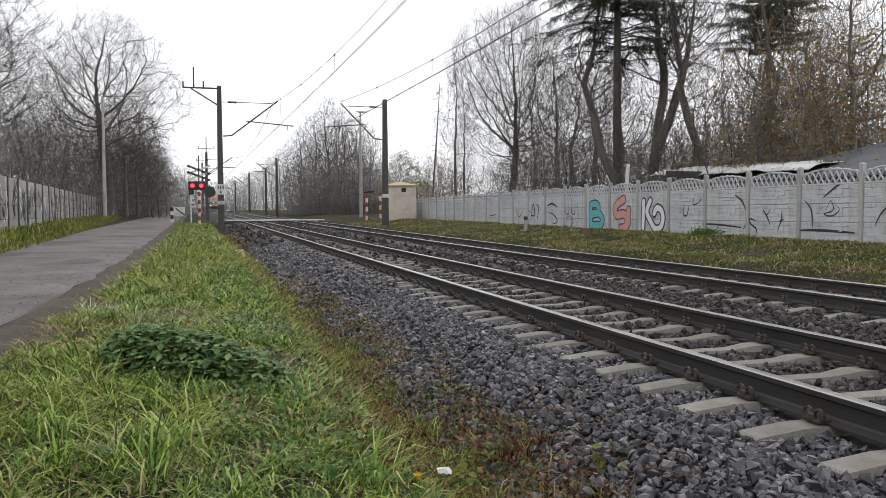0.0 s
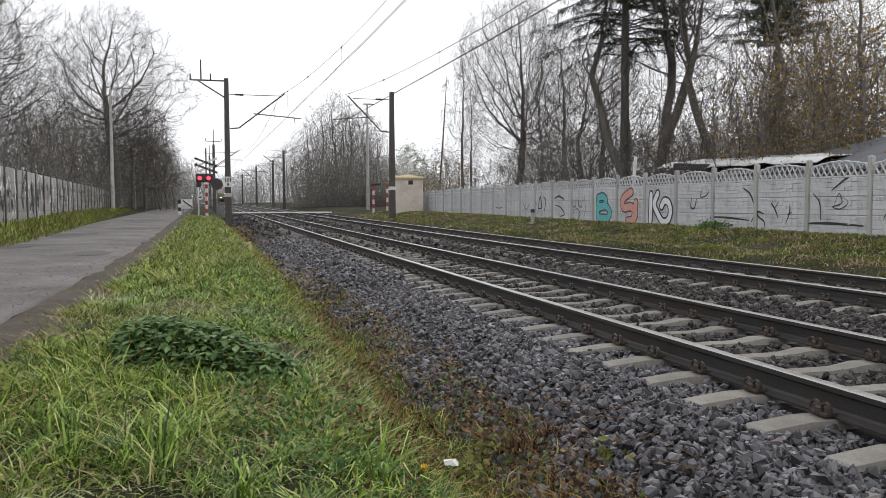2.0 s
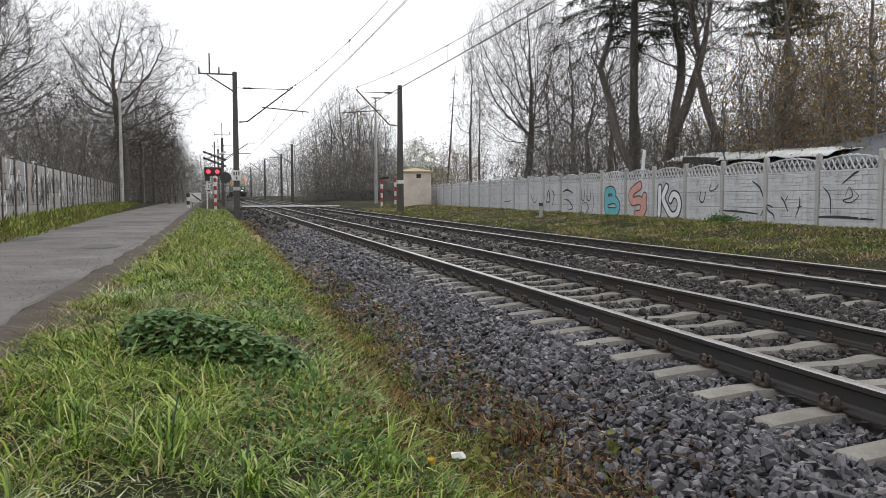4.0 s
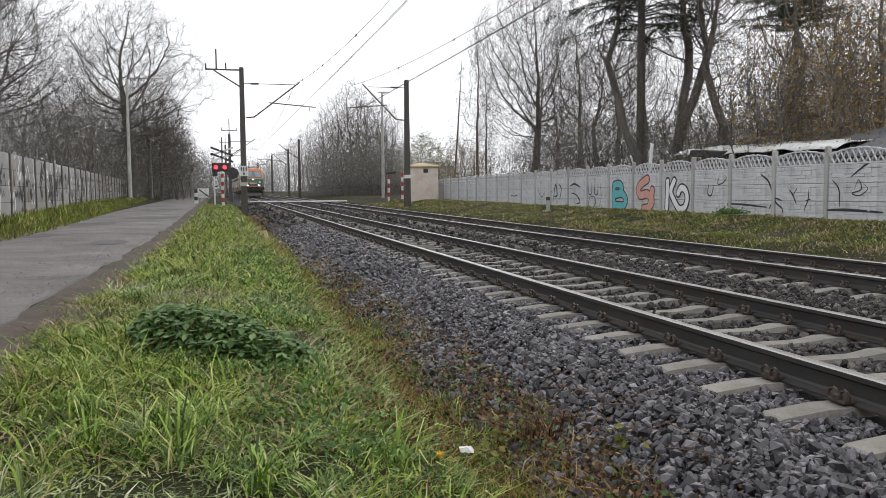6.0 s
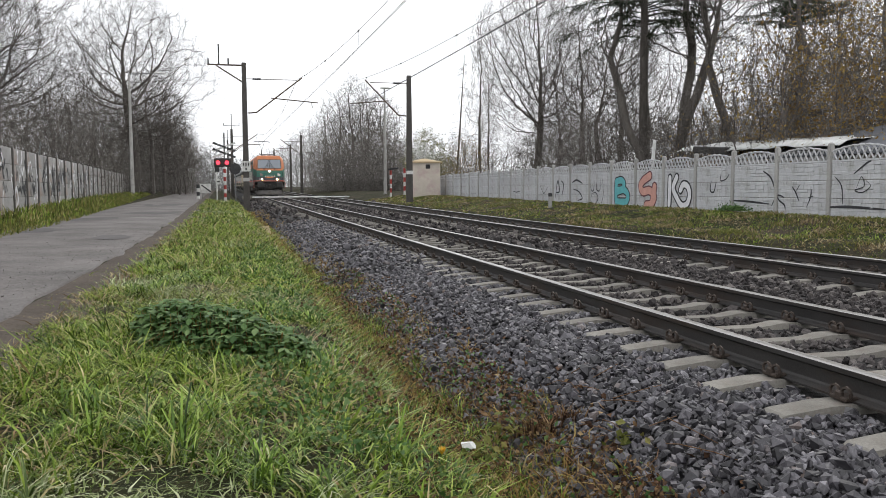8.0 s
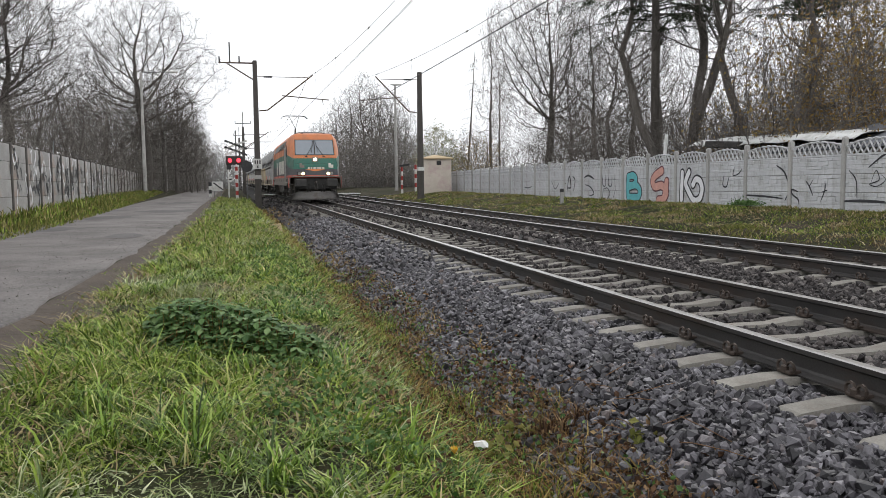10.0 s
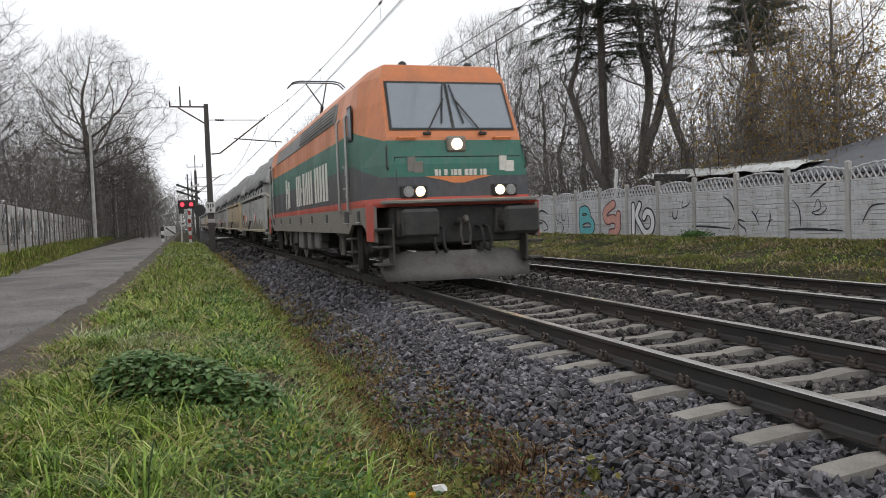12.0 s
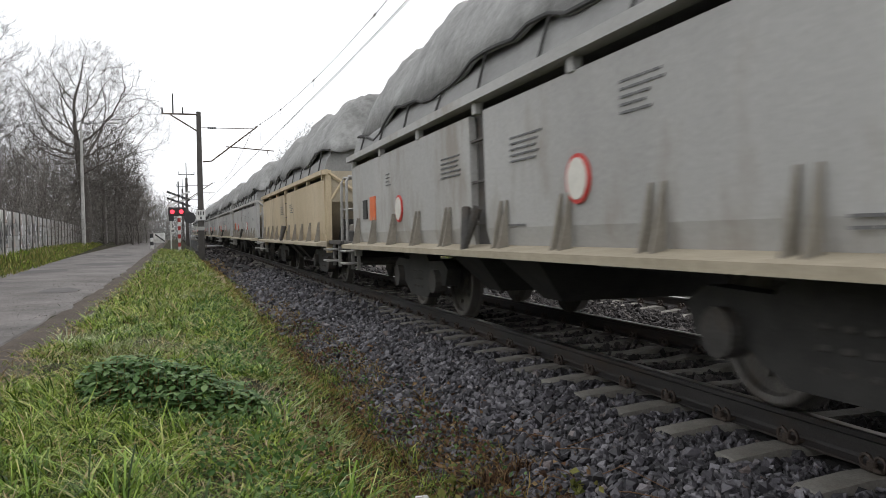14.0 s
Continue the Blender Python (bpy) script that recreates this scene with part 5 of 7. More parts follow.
def arched(name, x, y, h, w, way):
    """Long blades that rise from a tuft, arch over and hang."""
    n = len(x)
    root = np.stack([x, y, ground_z(x, y) + grade(y) - 0.02], -1)
    out = h * rng.uniform(0.5, 1.5, n)
    way3 = np.stack([np.cos(way), np.sin(way), np.zeros(n)], -1)
    side = np.stack([-np.sin(way), np.cos(way), np.zeros(n)], -1) * (w / 2)[:, None]
    rows = []
    for t, k in ((0.0, 0.8), (0.35, 1.0), (0.7, 0.85)):
        c = root + way3 * (out * t * t ** 0.3)[:, None] + np.array([0, 0, 1.0]) * (h * (1.9 * t - 1.15 * t * t))[:, None]
        rows += [c - side * k, c + side * k]
    rows.append(root + way3 * out[:, None] + np.array([0, 0, 1.0]) * (h * rng.uniform(0.35, 0.8, n))[:, None])
    v = np.stack(rows, 1).reshape(-1, 3)
    f = (np.array([(0, 1, 3), (0, 3, 2), (2, 3, 5), (2, 5, 4), (4, 5, 6)])[None] + 7 * np.arange(n)[:, None, None]).reshape(-1, 3)
    thing(name, "long arching tufts of bright grass", "grass", kind="stuff", data=numpy_mesh(name, v, f, M_TUFT))


def scatter(n, d_lo, d_hi, y_lo, y_hi, power=1.0):
    d = rng.uniform(d_lo, d_hi, n)
    y = y_lo + (y_hi - y_lo) * rng.uniform(0, 1, n) ** power
    return line_x(y) + d, y, d


def verge():
    for n, y0, y1, pw, w, hs in ((12000, -9.0, 1.6, 1.0, 0.02, 1.0), (46000, 1.6, 4.6, 1.0, 0.0105, 0.75), (62000, 4.6, 9.0, 1.0, 0.0105, 0.8), (46000, 9.0, 22.0, 1.2, 0.016, 1.0), (26000, 22.0, 60.0, 1.2, 0.028, 1.1)):
        # blades stand in clumps
        cx, cy, _ = scatter(n // 14, -5.75, -2.85, y0, y1, pw)
        sp = 0.05 + w * 3
        x = np.repeat(cx, 14) + rng.normal(0, sp, 14 * len(cx))
        y = np.repeat(cy, 14) + rng.normal(0, sp, 14 * len(cx))
        tall = np.repeat(rng.lognormal(0, 0.35, len(cx)), 14)
        d = x - line_x(y)
        way = np.repeat(rng.uniform(0, 2 * math.pi, len(cx)), 14) + rng.normal(0, 0.6, 14 * len(cx))
        k = field(x, y, 0.8, 2.0)
        c = field(x, y, 3.2, 5.0)
        edge = smooth_step(-5.75, -5.2, d) * smooth_step(-2.7, -3.3, d)
        h = hs * (0.05 + 0.055 * np.clip(c + 0.35, 0, 1) + 0.1 * np.clip(k - 0.05, 0, 1)) * (0.35 + 0.65 * edge) * rng.uniform(0.6, 1.4, len(x)) * tall
        keep = rng.uniform(0, 1, len(x)) < 0.35 + 0.65 * edge
        pale = (field(x, y, 0.55, 9.0) + rng.normal(0, 0.12, len(x)) > 0.16)
        a = keep & ~pale
        blades("grass", x[a], y[a], h[a], np.full(a.sum(), w) * rng.uniform(0.6, 1.4, a.sum()), M_GRASS, "lush green verge grass beside the lane", lean=1.7, way=way[a])
        a = keep & pale
        blades("grass", x[a], y[a], h[a] * 0.8, np.full(a.sum(), w) * rng.uniform(0.6, 1.3, a.sum()), M_BLUEGRASS, "pale dewy grass on the verge", lean=1.9, way=way[a])
    # long hanging tufts near the viewer
    for n, y0, y1, lo, hi, w in ((300, 2.4, 6.0, 0.05, 0.15, 0.0075), (380, 6.0, 14.0, 0.05, 0.14, 0.011)):
        cx, cy, _ = scatter(n, -5.3, -3.25, y0, y1)
        ok = field(cx, cy, 1.1, 31.0) > 0.02
        cx, cy = cx[ok], cy[ok]
        m, k = len(cx), 34
        size = np.repeat(rng.lognormal(0, 0.3, m), k)
        hang = np.repeat(rng.uniform(0, 2 * math.pi, m), k)
        way = np.where(rng.uniform(0, 1, m * k) < 0.55, hang + rng.normal(0, 0.7, m * k), rng.uniform(0, 2 * math.pi, m * k))
        x = np.repeat(cx, k) + rng.normal(0, 0.03, m * k)
        y = np.repeat(cy, k) + rng.normal(0, 0.03, m * k)
        arched("grass_tufts", x, y, rng.uniform(lo, hi, m * k) * size, w * rng.uniform(0.6, 1.4, m * k), way)
    # dead blades lying in the turf
    for n, y0, y1, w in ((9000, 1.8, 10.0, 0.009), (6000, 10.0, 26.0, 0.016)):
        x, y, d = scatter(n, -5.6, -3.0, y0, y1)
        k = field(x, y, 1.3, 15.0) + rng.normal(0, 0.15, n) > 0.0
        x, y = x[k], y[k]
        blades("dead_grass", x, y, rng.uniform(0.05, 0.13, len(x)), rng.uniform(0.6, 1.4, len(x)) * w, M_STRAW, "straw-coloured dead blades in the turf", "grass", 2.2)
    for n, y0, y1, w in ((8000, 1.8, 10.0, 0.008), (5000, 10.0, 30.0, 0.015)):
        x, y, d = scatter(n, -3.4, -2.6, y0, y1)
        k = field(x, y, 1.8, 18.0) > 0.0
        x, y = x[k], y[k]
        blades("grass", x, y, rng.uniform(0.06, 0.2, len(x)), rng.uniform(0.6, 1.4, len(x)) * w, M_GRASS, "green tufts among the dry weeds", "grass", 1.0)
    # dry weeds towards the stones
    for n, y0, y1, w in ((13000, 1.8, 9.0, 0.009), (10000, 9.0, 24.0, 0.014), (5000, 24.0, 48.0, 0.03)):
        x, y, d = scatter(n, -3.45, -2.15, y0, y1)
        k = field(x, y, 1.6, 4.0)
        keep = rng.uniform(0, 1, n) < np.clip(1.15 - np.abs(d + 2.9) * 1.35 + 1.1 * k, 0.03, 1)
        x, y, k = x[keep], y[keep], k[keep]
        bz = np.maximum(ground_z(x, y), np.interp(x - line_x(y), BED_D, BED_Z)) + grade(y) - 0.02
        blades("dry_weeds", x, y, (0.05 + 0.06 * np.clip(k + 0.4, 0, 1)) * rng.uniform(0.5, 1.7, len(x)), rng.uniform(0.6, 1.4, len(x)) * w, M_DRY, "rust-coloured withered weeds at the ballast edge", "weeds", 1.5, bz)
    # bank before the pale fence
    for n, y0, y1, w in ((26000, 8.0, 26.0, 0.022), (16000, 26.0, 62.0, 0.045)):
        x, y, d = scatter(n, 6.0, 10.9, y0, y1)
        k = field(x, y, 0.7, 6.0)
        ok = x < FENCE_X - 0.1
        x, y, k = x[ok], y[ok], k[ok]
        a = k + rng.normal(0, 0.15, len(x)) < -0.02
        h = (0.055 + 0.07 * np.clip(k + 0.3, 0, 1)) * rng.uniform(0.5, 1.6, len(x))
        ww = rng.uniform(0.6, 1.4, len(x)) * w
        dead = field(x, y, 1.4, 27.0) + rng.normal(0, 0.2, len(x)) > 0.16
        blades("dead_grass", x[dead], y[dead], h[dead], ww[dead], M_STRAW, "straw-coloured dead grass on the bank", lean=1.6)
        x, y, k, a, h, ww = x[~dead], y[~dead], k[~dead], a[~dead], h[~dead], ww[~dead]
        blades("grass", x[a], y[a], h[a], ww[a], M_GRASS, "rough green grass on the bank", lean=1.5)
        blades("grass", x[~a], y[~a], h[~a], ww[~a], M_OLIVE, "yellowed grass on the bank", lean=1.5)
    # strip between lane and grimy fence
    y = rng.uniform(14, 75, 14000)
    x = rng.uniform(0, 1, 14000) * 1.6 + np.array([left_fence_point(v) for v in y]) + 0.12
    k = field(x, y, 0.9, 33.0) + rng.normal(0, 0.15, 14000) > 0.08
    h = rng.uniform(0.08, 0.36, 14000) * (1.2 - 0.6 * (x - np.array([left_fence_point(v) for v in y])) / 1.6)
    ww = rng.uniform(0.02, 0.05, 14000)
    blades("grass", x[k], y[k], h[k], ww[k], M_GRASS, "tall grass along the grimy fence")
    blades("dry_weeds", x[~k], y[~k], h[~k], ww[~k], M_OLIVE, "withered weeds along the grimy fence", "weeds")


verge()


def nettle_patch():
    """A low mound of nettles: serrated leaves in pairs on short stems."""
    n = 760
    u = rng.uniform(-1, 1, (n * 3, 2))
    u = u[(u ** 2).sum(1) < 1][:n]
    n = len(u)
    cx = -0.16 + 0.6 * u[:, 0] + 0.1 * u[:, 1]
    cy = 5.45 - 0.55 * u[:, 0] + 0.42 * u[:, 1]
    hgt = (0.06 + 0.2 * np.sqrt(1 - (u ** 2).sum(1)) * (1.1 - 0.5 * u[:, 0])) * rng.uniform(0.7, 1.15, n)
    V, F = [], []
    st = Geo()
    outline = [(0.0, 0.0, 0.0), (0.16, 0.2, 0.02), (0.24, 0.42, 0.03), (0.2, 0.66, 0.02), (0.0, 1.0, -0.06), (-0.2, 0.66, 0.02), (-0.24, 0.42, 0.03), (-0.16, 0.2, 0.02)]
    spine = [(0.0, 0.42, -0.02)]
    o = 0
    for i in range(n):
        bz = surface_z(cx[i], cy[i]) - 0.02
        st.tube([(cx[i], cy[i], bz), (cx[i] + rng.normal(0, 0.02), cy[i] + rng.normal(0, 0.02), bz + hgt[i])], [0.004, 0.0025], 3, False)
        for tier in range(3):
            zz = bz + hgt[i] * (1 - 0.24 * tier)
            a0 = rng.uniform(0, math.pi)
            L = rng.uniform(0.04, 0.075) * (1 + 0.2 * tier)
            for k in range(4 if tier == 0 else 2):
                a = a0 + k * (math.pi / 2 if tier == 0 else math.pi) + rng.normal(0, 0.2)
                t = rng.uniform(-0.8, 0.35)
                for px, py, pz in outline + spine:
                    px, py, pz = px * L * 1.25, py * L, pz * L
                    qy, qz = py * math.cos(t) - pz * math.sin(t), py * math.sin(t) + pz * math.cos(t)
                    V.append((cx[i] + math.cos(a) * qy - math.sin(a) * px, cy[i] + math.sin(a) * qy + math.cos(a) * px, zz + qz))
                for j in range(8):
                    F.append((o + j, o + (j + 1) % 8, o + 8))
                o += 9
    patch = thing("nettle_patch", "low mound of green nettles with toothed leaves", "nettles", kind="stuff", data=numpy_mesh("nettle_patch", np.array(V), np.array(F), M_NETTLE))
    s = new("stems", st.mesh("stems", M_DRY, fix=False))
    s.parent = patch


nettle_patch()


# ---- trees ----
def segments_mesh(name, P, Q, R0, R1, mat, fine=0.0):
    """Thin three-sided sticks from P to Q."""
    P, Q = np.array(P), np.array(Q)
    D = Q - P
    D /= np.maximum(np.linalg.norm(D, axis=1), 1e-6)[:, None]
    ref = np.where(np.abs(D[:, 2:3]) > 0.8, np.array([[1.0, 0, 0]]), np.array([[0, 0, 1.0]]))
    A = np.cross(D, ref)
    A /= np.linalg.norm(A, axis=1)[:, None]
    B = np.cross(D, A)
    vs = []
    for C, R in ((P, np.array(R0)), (Q, np.array(R1))):
        for k in range(3):
            t = 2 * math.pi * k / 3
            vs.append(C + R[:, None] * (math.cos(t) * A + math.sin(t) * B))
    v = np.stack(vs, 1).reshape(-1, 3)
    f = np.array([(0, 1, 4), (0, 4, 3), (1, 2, 5), (1, 5, 4), (2, 0, 3), (2, 3, 5)])
    base = 6 * np.arange(len(P))
    thick = np.array(R0) > fine
    full = (f[None] + base[thick][:, None, None]).reshape(-1, 3)
    # hair-thin twigs keep one side only
    side = (f[:2][None] + base[~thick][:, None, None]).reshape(-1, 3)
    return numpy_mesh(name, v, np.concatenate([full, side]), mat)


def leaf_mesh(name, centres, size, mat):
    n = len(centres)
    turn = random_turns(n)
    quad = np.array([(-0.5, 0, 0), (0, -0.32, 0.06), (0.5, 0, 0), (0, 0.32, 0.06)])
    v = np.einsum("nij,kj->nki", turn, quad) * (size * rng.uniform(0.6, 1.4, n))[:, None, None] + centres[:, None]
    f = np.arange(4 * n).reshape(n, 4)
    return numpy_mesh(name, v.reshape(-1, 3), f, mat)


def crown_points(r, n, height, base, radius, shape):
    """Random points inside a crown: denser towards its outer skin."""
    out = []
    while len(out) < n:
        u = r.uniform(0, 1)
        if shape == "oak":
            f = math.sin(math.pi * (0.1 + 0.9 * u) ** 0.85) ** 0.55
        elif shape == "fan":
            f = 0.22 + 0.95 * math.sin(math.pi * min(1.0, u * 0.93)) ** 0.8 * (0.55 + 0.45 * u)
        elif shape == "column":
            f = 0.75 + 0.4 * math.sin(7 * u) * 0.5 if u < 0.8 else (1 - u) * 4
        else:
            f = max(0.05, 1 - u ** 2.4) ** 0.5
        if r.uniform(0, 1) > f * f + 0.08:
            continue
        a = r.uniform(0, 2 * math.pi)
        lobes = 1 + 0.2 * math.sin(3 * a + 9 * u) + 0.12 * math.sin(5 * a - 6 * u)
        q = radius * f * lobes * r.uniform(0.0, 1.0) ** 0.42
        out.append((q * math.cos(a), q * math.sin(a), height * (base + (1 - base) * u)))
    return np.array(out)


def grow(seed, height, trunk_r, base, radius, shape="oak", points=900, seg=0.42, stems=1, twigs=3, twig_len=0.55, bend=0.1, tip_r=0.007, lead=0.34):
    """Branch skeleton that grows towards the points of its crown: tubes, thin sticks, twig tips."""
    r = np.random.default_rng(seed)
    A = crown_points(r, points, height, base, radius, shape)
    pos, par = [], []
    for k in range(stems):
        a = 2 * math.pi * k / stems + r.uniform(0, 1)
        p = np.array([0.35 * math.cos(a), 0.35 * math.sin(a), -0.3]) * (stems > 1) + np.array([0, 0, -0.3 if stems == 1 else 0.0])
        d = np.array([0.22 * math.cos(a) * (stems > 1), 0.22 * math.sin(a) * (stems > 1), 1.0])
        last = -1
        for j in range(max(2, int(height * (base + lead * (1 - base)) / seg))):
            pos.append(p)
            par.append(last)
            last = len(pos) - 1
            d = d + r.normal(0, bend, 3) * np.array([1, 1, 0.2]) + np.array([0, 0, 0.16])
            d /= np.linalg.norm(d)
            p = p + d * seg
    N = np.array(pos)
    dist = np.linalg.norm(A[:, None] - N[None], axis=2) + 3.0 * (N[None, :, 2] < base * height * 0.9)
    near = dist.argmin(1)
    best = np.linalg.norm(A - N[near], axis=1)
    kids = np.zeros(60000, int)
    for step in range(90):
        if len(A) == 0 or len(pos) > 5200:
            break
        live = best < max(3.2, height * 0.4) if step < 25 else best < 2.4
        if not live.any():
            break
        idx = near[live]
        way = A[live] - N[idx]
        way /= np.maximum(np.linalg.norm(way, axis=1), 1e-6)[:, None]
        acc = np.zeros_like(N)
        np.add.at(acc, idx, way)
        grown = np.unique(idx)
        grown = grown[kids[grown] < 3]
        if len(grown) == 0:
            break
        d = acc[grown]
        d /= np.maximum(np.linalg.norm(d, axis=1), 1e-6)[:, None]
        d = d + r.normal(0, 0.13, d.shape) + np.array([0, 0, 0.03])
        d /= np.linalg.norm(d, axis=1)[:, None]
        fresh = N[grown] + d * seg
        kids[grown] += 1
        start = len(pos)
        pos.extend(fresh)
        par.extend(grown.tolist())
        N = np.concatenate([N, fresh])
        dn = np.linalg.norm(A[:, None] - fresh[None], axis=2)
        nb = dn.min(1)
        better = nb < best
        near = np.where(better, start + dn.argmin(1), near)
        best = np.where(better, nb, best)
        keep = best > seg * 0.9
        A, near, best = A[keep], near[keep], best[keep]
    n = len(N)
    par = np.array(par)
    # pipe model: a limb is as thick as all that it carries
    load = np.zeros(n)
    for i in range(n - 1, -1, -1):
        load[i] = max(load[i], 1.0)
        if par[i] >= 0:
            load[par[i]] += load[i]
    e = math.log(max(load.max(), 3)) / math.log(trunk_r / tip_r)
    rad = tip_r * load ** (1 / e)
    heir = np.full(n, -1)
    for i in range(n):
        q = par[i]
        if q >= 0 and (heir[q] < 0 or load[i] > load[heir[q]]):
            heir[q] = i
    trunks, sticks, tips = [], [], []
    for i in range(n):
        q = par[i]
        if rad[i] > 0.032:
            if q < 0 or heir[q] != i:
                chain = [i] if q < 0 else [q, i]
                while heir[chain[-1]] >= 0 and rad[heir[chain[-1]]] > 0.032:
                    chain.append(heir[chain[-1]])
                rr = [rad[c] for c in chain]
                if q >= 0:
                    rr[0] = rr[1]
                if len(chain) > 1:
                    trunks.append(([N[c] for c in chain], rr, 7 if rr[0] > 0.09 else 5))
        elif q >= 0:
            sticks.append((N[q], N[i], min(rad[q], rad[i] * 1.4), rad[i]))
        if rad[i] < 0.02 and q >= 0:
            ax = N[i] - N[q]
            ax = ax / max(np.linalg.norm(ax), 1e-6)
            tips.append(N[i])
            for k in range(twigs):
                # a straight shoot with finer ones along it
                d = ax + r.normal(0, 0.5, 3) + np.array([0, 0, 0.1])
                d /= np.linalg.norm(d)
                ln = twig_len * r.uniform(0.5, 1.5)
                b2 = N[i] + d * ln
                sticks.append((N[i], b2, tip_r * 0.9, tip_r * 0.55))
                tips.append(b2)
                for f in (0.4, 0.7):
                    c = N[i] + d * ln * (f + r.uniform(-0.1, 0.1))
                    d2 = d + r.normal(0, 0.5, 3)
                    sticks.append((c, c + d2 / np.linalg.norm(d2) * ln * 0.55, tip_r * 0.7, tip_r * 0.45))
    return trunks, sticks, tips


def make_tree(name, label, seed, height, trunk_r, base, radius, shape="oak", points=900, seg=0.42, stems=1, twigs=3, twig_len=0.55, bend=0.1, tip_r=0.007, mat=None, leaves=0, leaf_mat=None, leaf_size=0.09, leaf_label="", category="tree", low=0.0, bark=None):
    tree = thing(name, label, category)
    trunks, sticks, tips = grow(seed, height, trunk_r, base, radius, shape, points, seg, stems, twigs, twig_len, bend, tip_r)
    g = Geo()
    for pts, rads, n in trunks:
        g.tube([tuple(p) for p in pts], [float(v) for v in rads], n)
    part("trunk", g.mesh("trunk", bark or M_BARK, True, False), None, tree)
    P, Q, R0, R1 = zip(*sticks)
    part("crown", segments_mesh("crown", P, Q, R0, R1, mat or M_TWIG, 0.014), None, tree)
    if leaves:
        t = np.array(tips)
        c = t[rng.integers(0, len(t), leaves)] + rng.normal(0, 0.16, (leaves, 3))
        if low:
            # brushwood close to the ground
            k = leaves // 2
            c[:k] = np.stack([rng.normal(0, low, k), rng.normal(0, low, k), np.abs(rng.normal(0, 0.22 * height, k))], -1)
        part("leaves", leaf_mesh("leaves", c, leaf_size, leaf_mat), None, tree, leaf_label)
    return tree


def make_spar(name, label, seed, height):
    """A thin dead trunk with short drooping branches."""
    r = np.random.default_rng(seed)
    tree = thing(name, label, "tree")
    g = Geo()
    g.tube([(0, 0, -0.3), (0.1, 0, height * 0.5), (0, 0, height)], [0.12, 0.08, 0.02], 6)
    part("trunk", g.mesh("trunk", M_BARK, True), None, tree)
    P, Q, R0, R1 = [], [], [], []
    for k in range(46):
        z = height * r.uniform(0.3, 0.97)
        a = r.uniform(0, 2 * math.pi)
        ln = 2.3 * (1.05 - z / height) ** 0.7 * r.uniform(0.5, 1.2)
        p, d = np.array([0, 0, z]), np.array([math.cos(a), math.sin(a), -0.1])
        for j in range(4):
            q = p + d * ln / 4
            P.append(p), Q.append(q), R0.append(0.018 - 0.003 * j), R1.append(0.015 - 0.003 * j)
            for e in range(2):
                P.append(q), Q.append(q + r.normal(0, 0.16, 3) - np.array([0, 0, 0.18])), R0.append(0.007), R1.append(0.004)
            p, d = q, d + np.array([0, 0, -0.16])
    part("crown", segments_mesh("crown", P, Q, R0, R1, M_TWIG), None, tree)
    return tree


def make_conifer(name, label, seed, height, clear, reach, mat, droop=0.35, density=26, top_round=False):
    """Tall conifer, bare below, with whorls of needled boughs above."""
    r = np.random.default_rng(seed)
    tree = thing(name, label, "tree")
    g = Geo()
    g.tube([(0.0, 0, -0.4), (0.05, 0, height * 0.5), (0, 0.06, height)], [height * 0.012, height * 0.009, 0.03], 8)
    P, Q, R0, R1 = [], [], [], []
    C = []
    for k in range(density * 4):
        f = r.uniform(0, 1)
        z = height * (clear + (1 - clear) * f)
        a = r.uniform(0, 2 * math.pi)
        L = reach * ((math.sin(math.pi * min(1, 0.25 + 0.75 * f)) ** 0.7) if top_round else (1.05 - f) ** 0.75) * r.uniform(0.6, 1.1)
        p = np.array([0, 0, z])
        d = np.array([math.cos(a), math.sin(a), 0.25])
        last = p
        for s in range(5):
            q = last + d * L / 5
            d = d + np.array([r.normal(0, 0.12), r.normal(0, 0.12), -droop * 0.35])
            P.append(last), Q.append(q), R0.append(0.035 * (1 - s / 6)), R1.append(0.03 * (1 - s / 5.5))
            if s > 0:
                for j in range(11):
                    c = last + (q - last) * r.uniform(0, 1)
                    side = np.array([-d[1], d[0], 0.0]) * r.choice((-1, 1)) * r.uniform(0.15, 0.55) * (1.1 - s / 6)
                    tipp = c + side + d * r.uniform(0.0, 0.25) + np.array([0, 0, -droop * r.uniform(0.1, 0.8)])
                    P.append(c), Q.append(tipp), R0.append(0.014), R1.append(0.006)
                    for e in range(5):
                        C.append(c + (tipp - c) * r.uniform(0.1, 1.05))
            last = q
    part("trunk", g.mesh("trunk", M_BARK, True), None, tree)
    part("bough_spray", segments_mesh("bough_spray", P, Q, R0, R1, mat), None, tree)
    # needles hang as short narrow slivers along the sprays
    C = np.array(C)
    C = C[r.integers(0, len(C), 24000)] + r.normal(0, 0.04, (24000, 3))
    T = C + r.normal(0, 0.09, C.shape) + np.array([0, 0, -0.05 * droop / 0.4])
    part("needles", segments_mesh("needles", C, T, np.full(len(C), 0.02), np.full(len(C), 0.008), mat, 0.03), None, tree, "dark green needle sprays")
    return tree


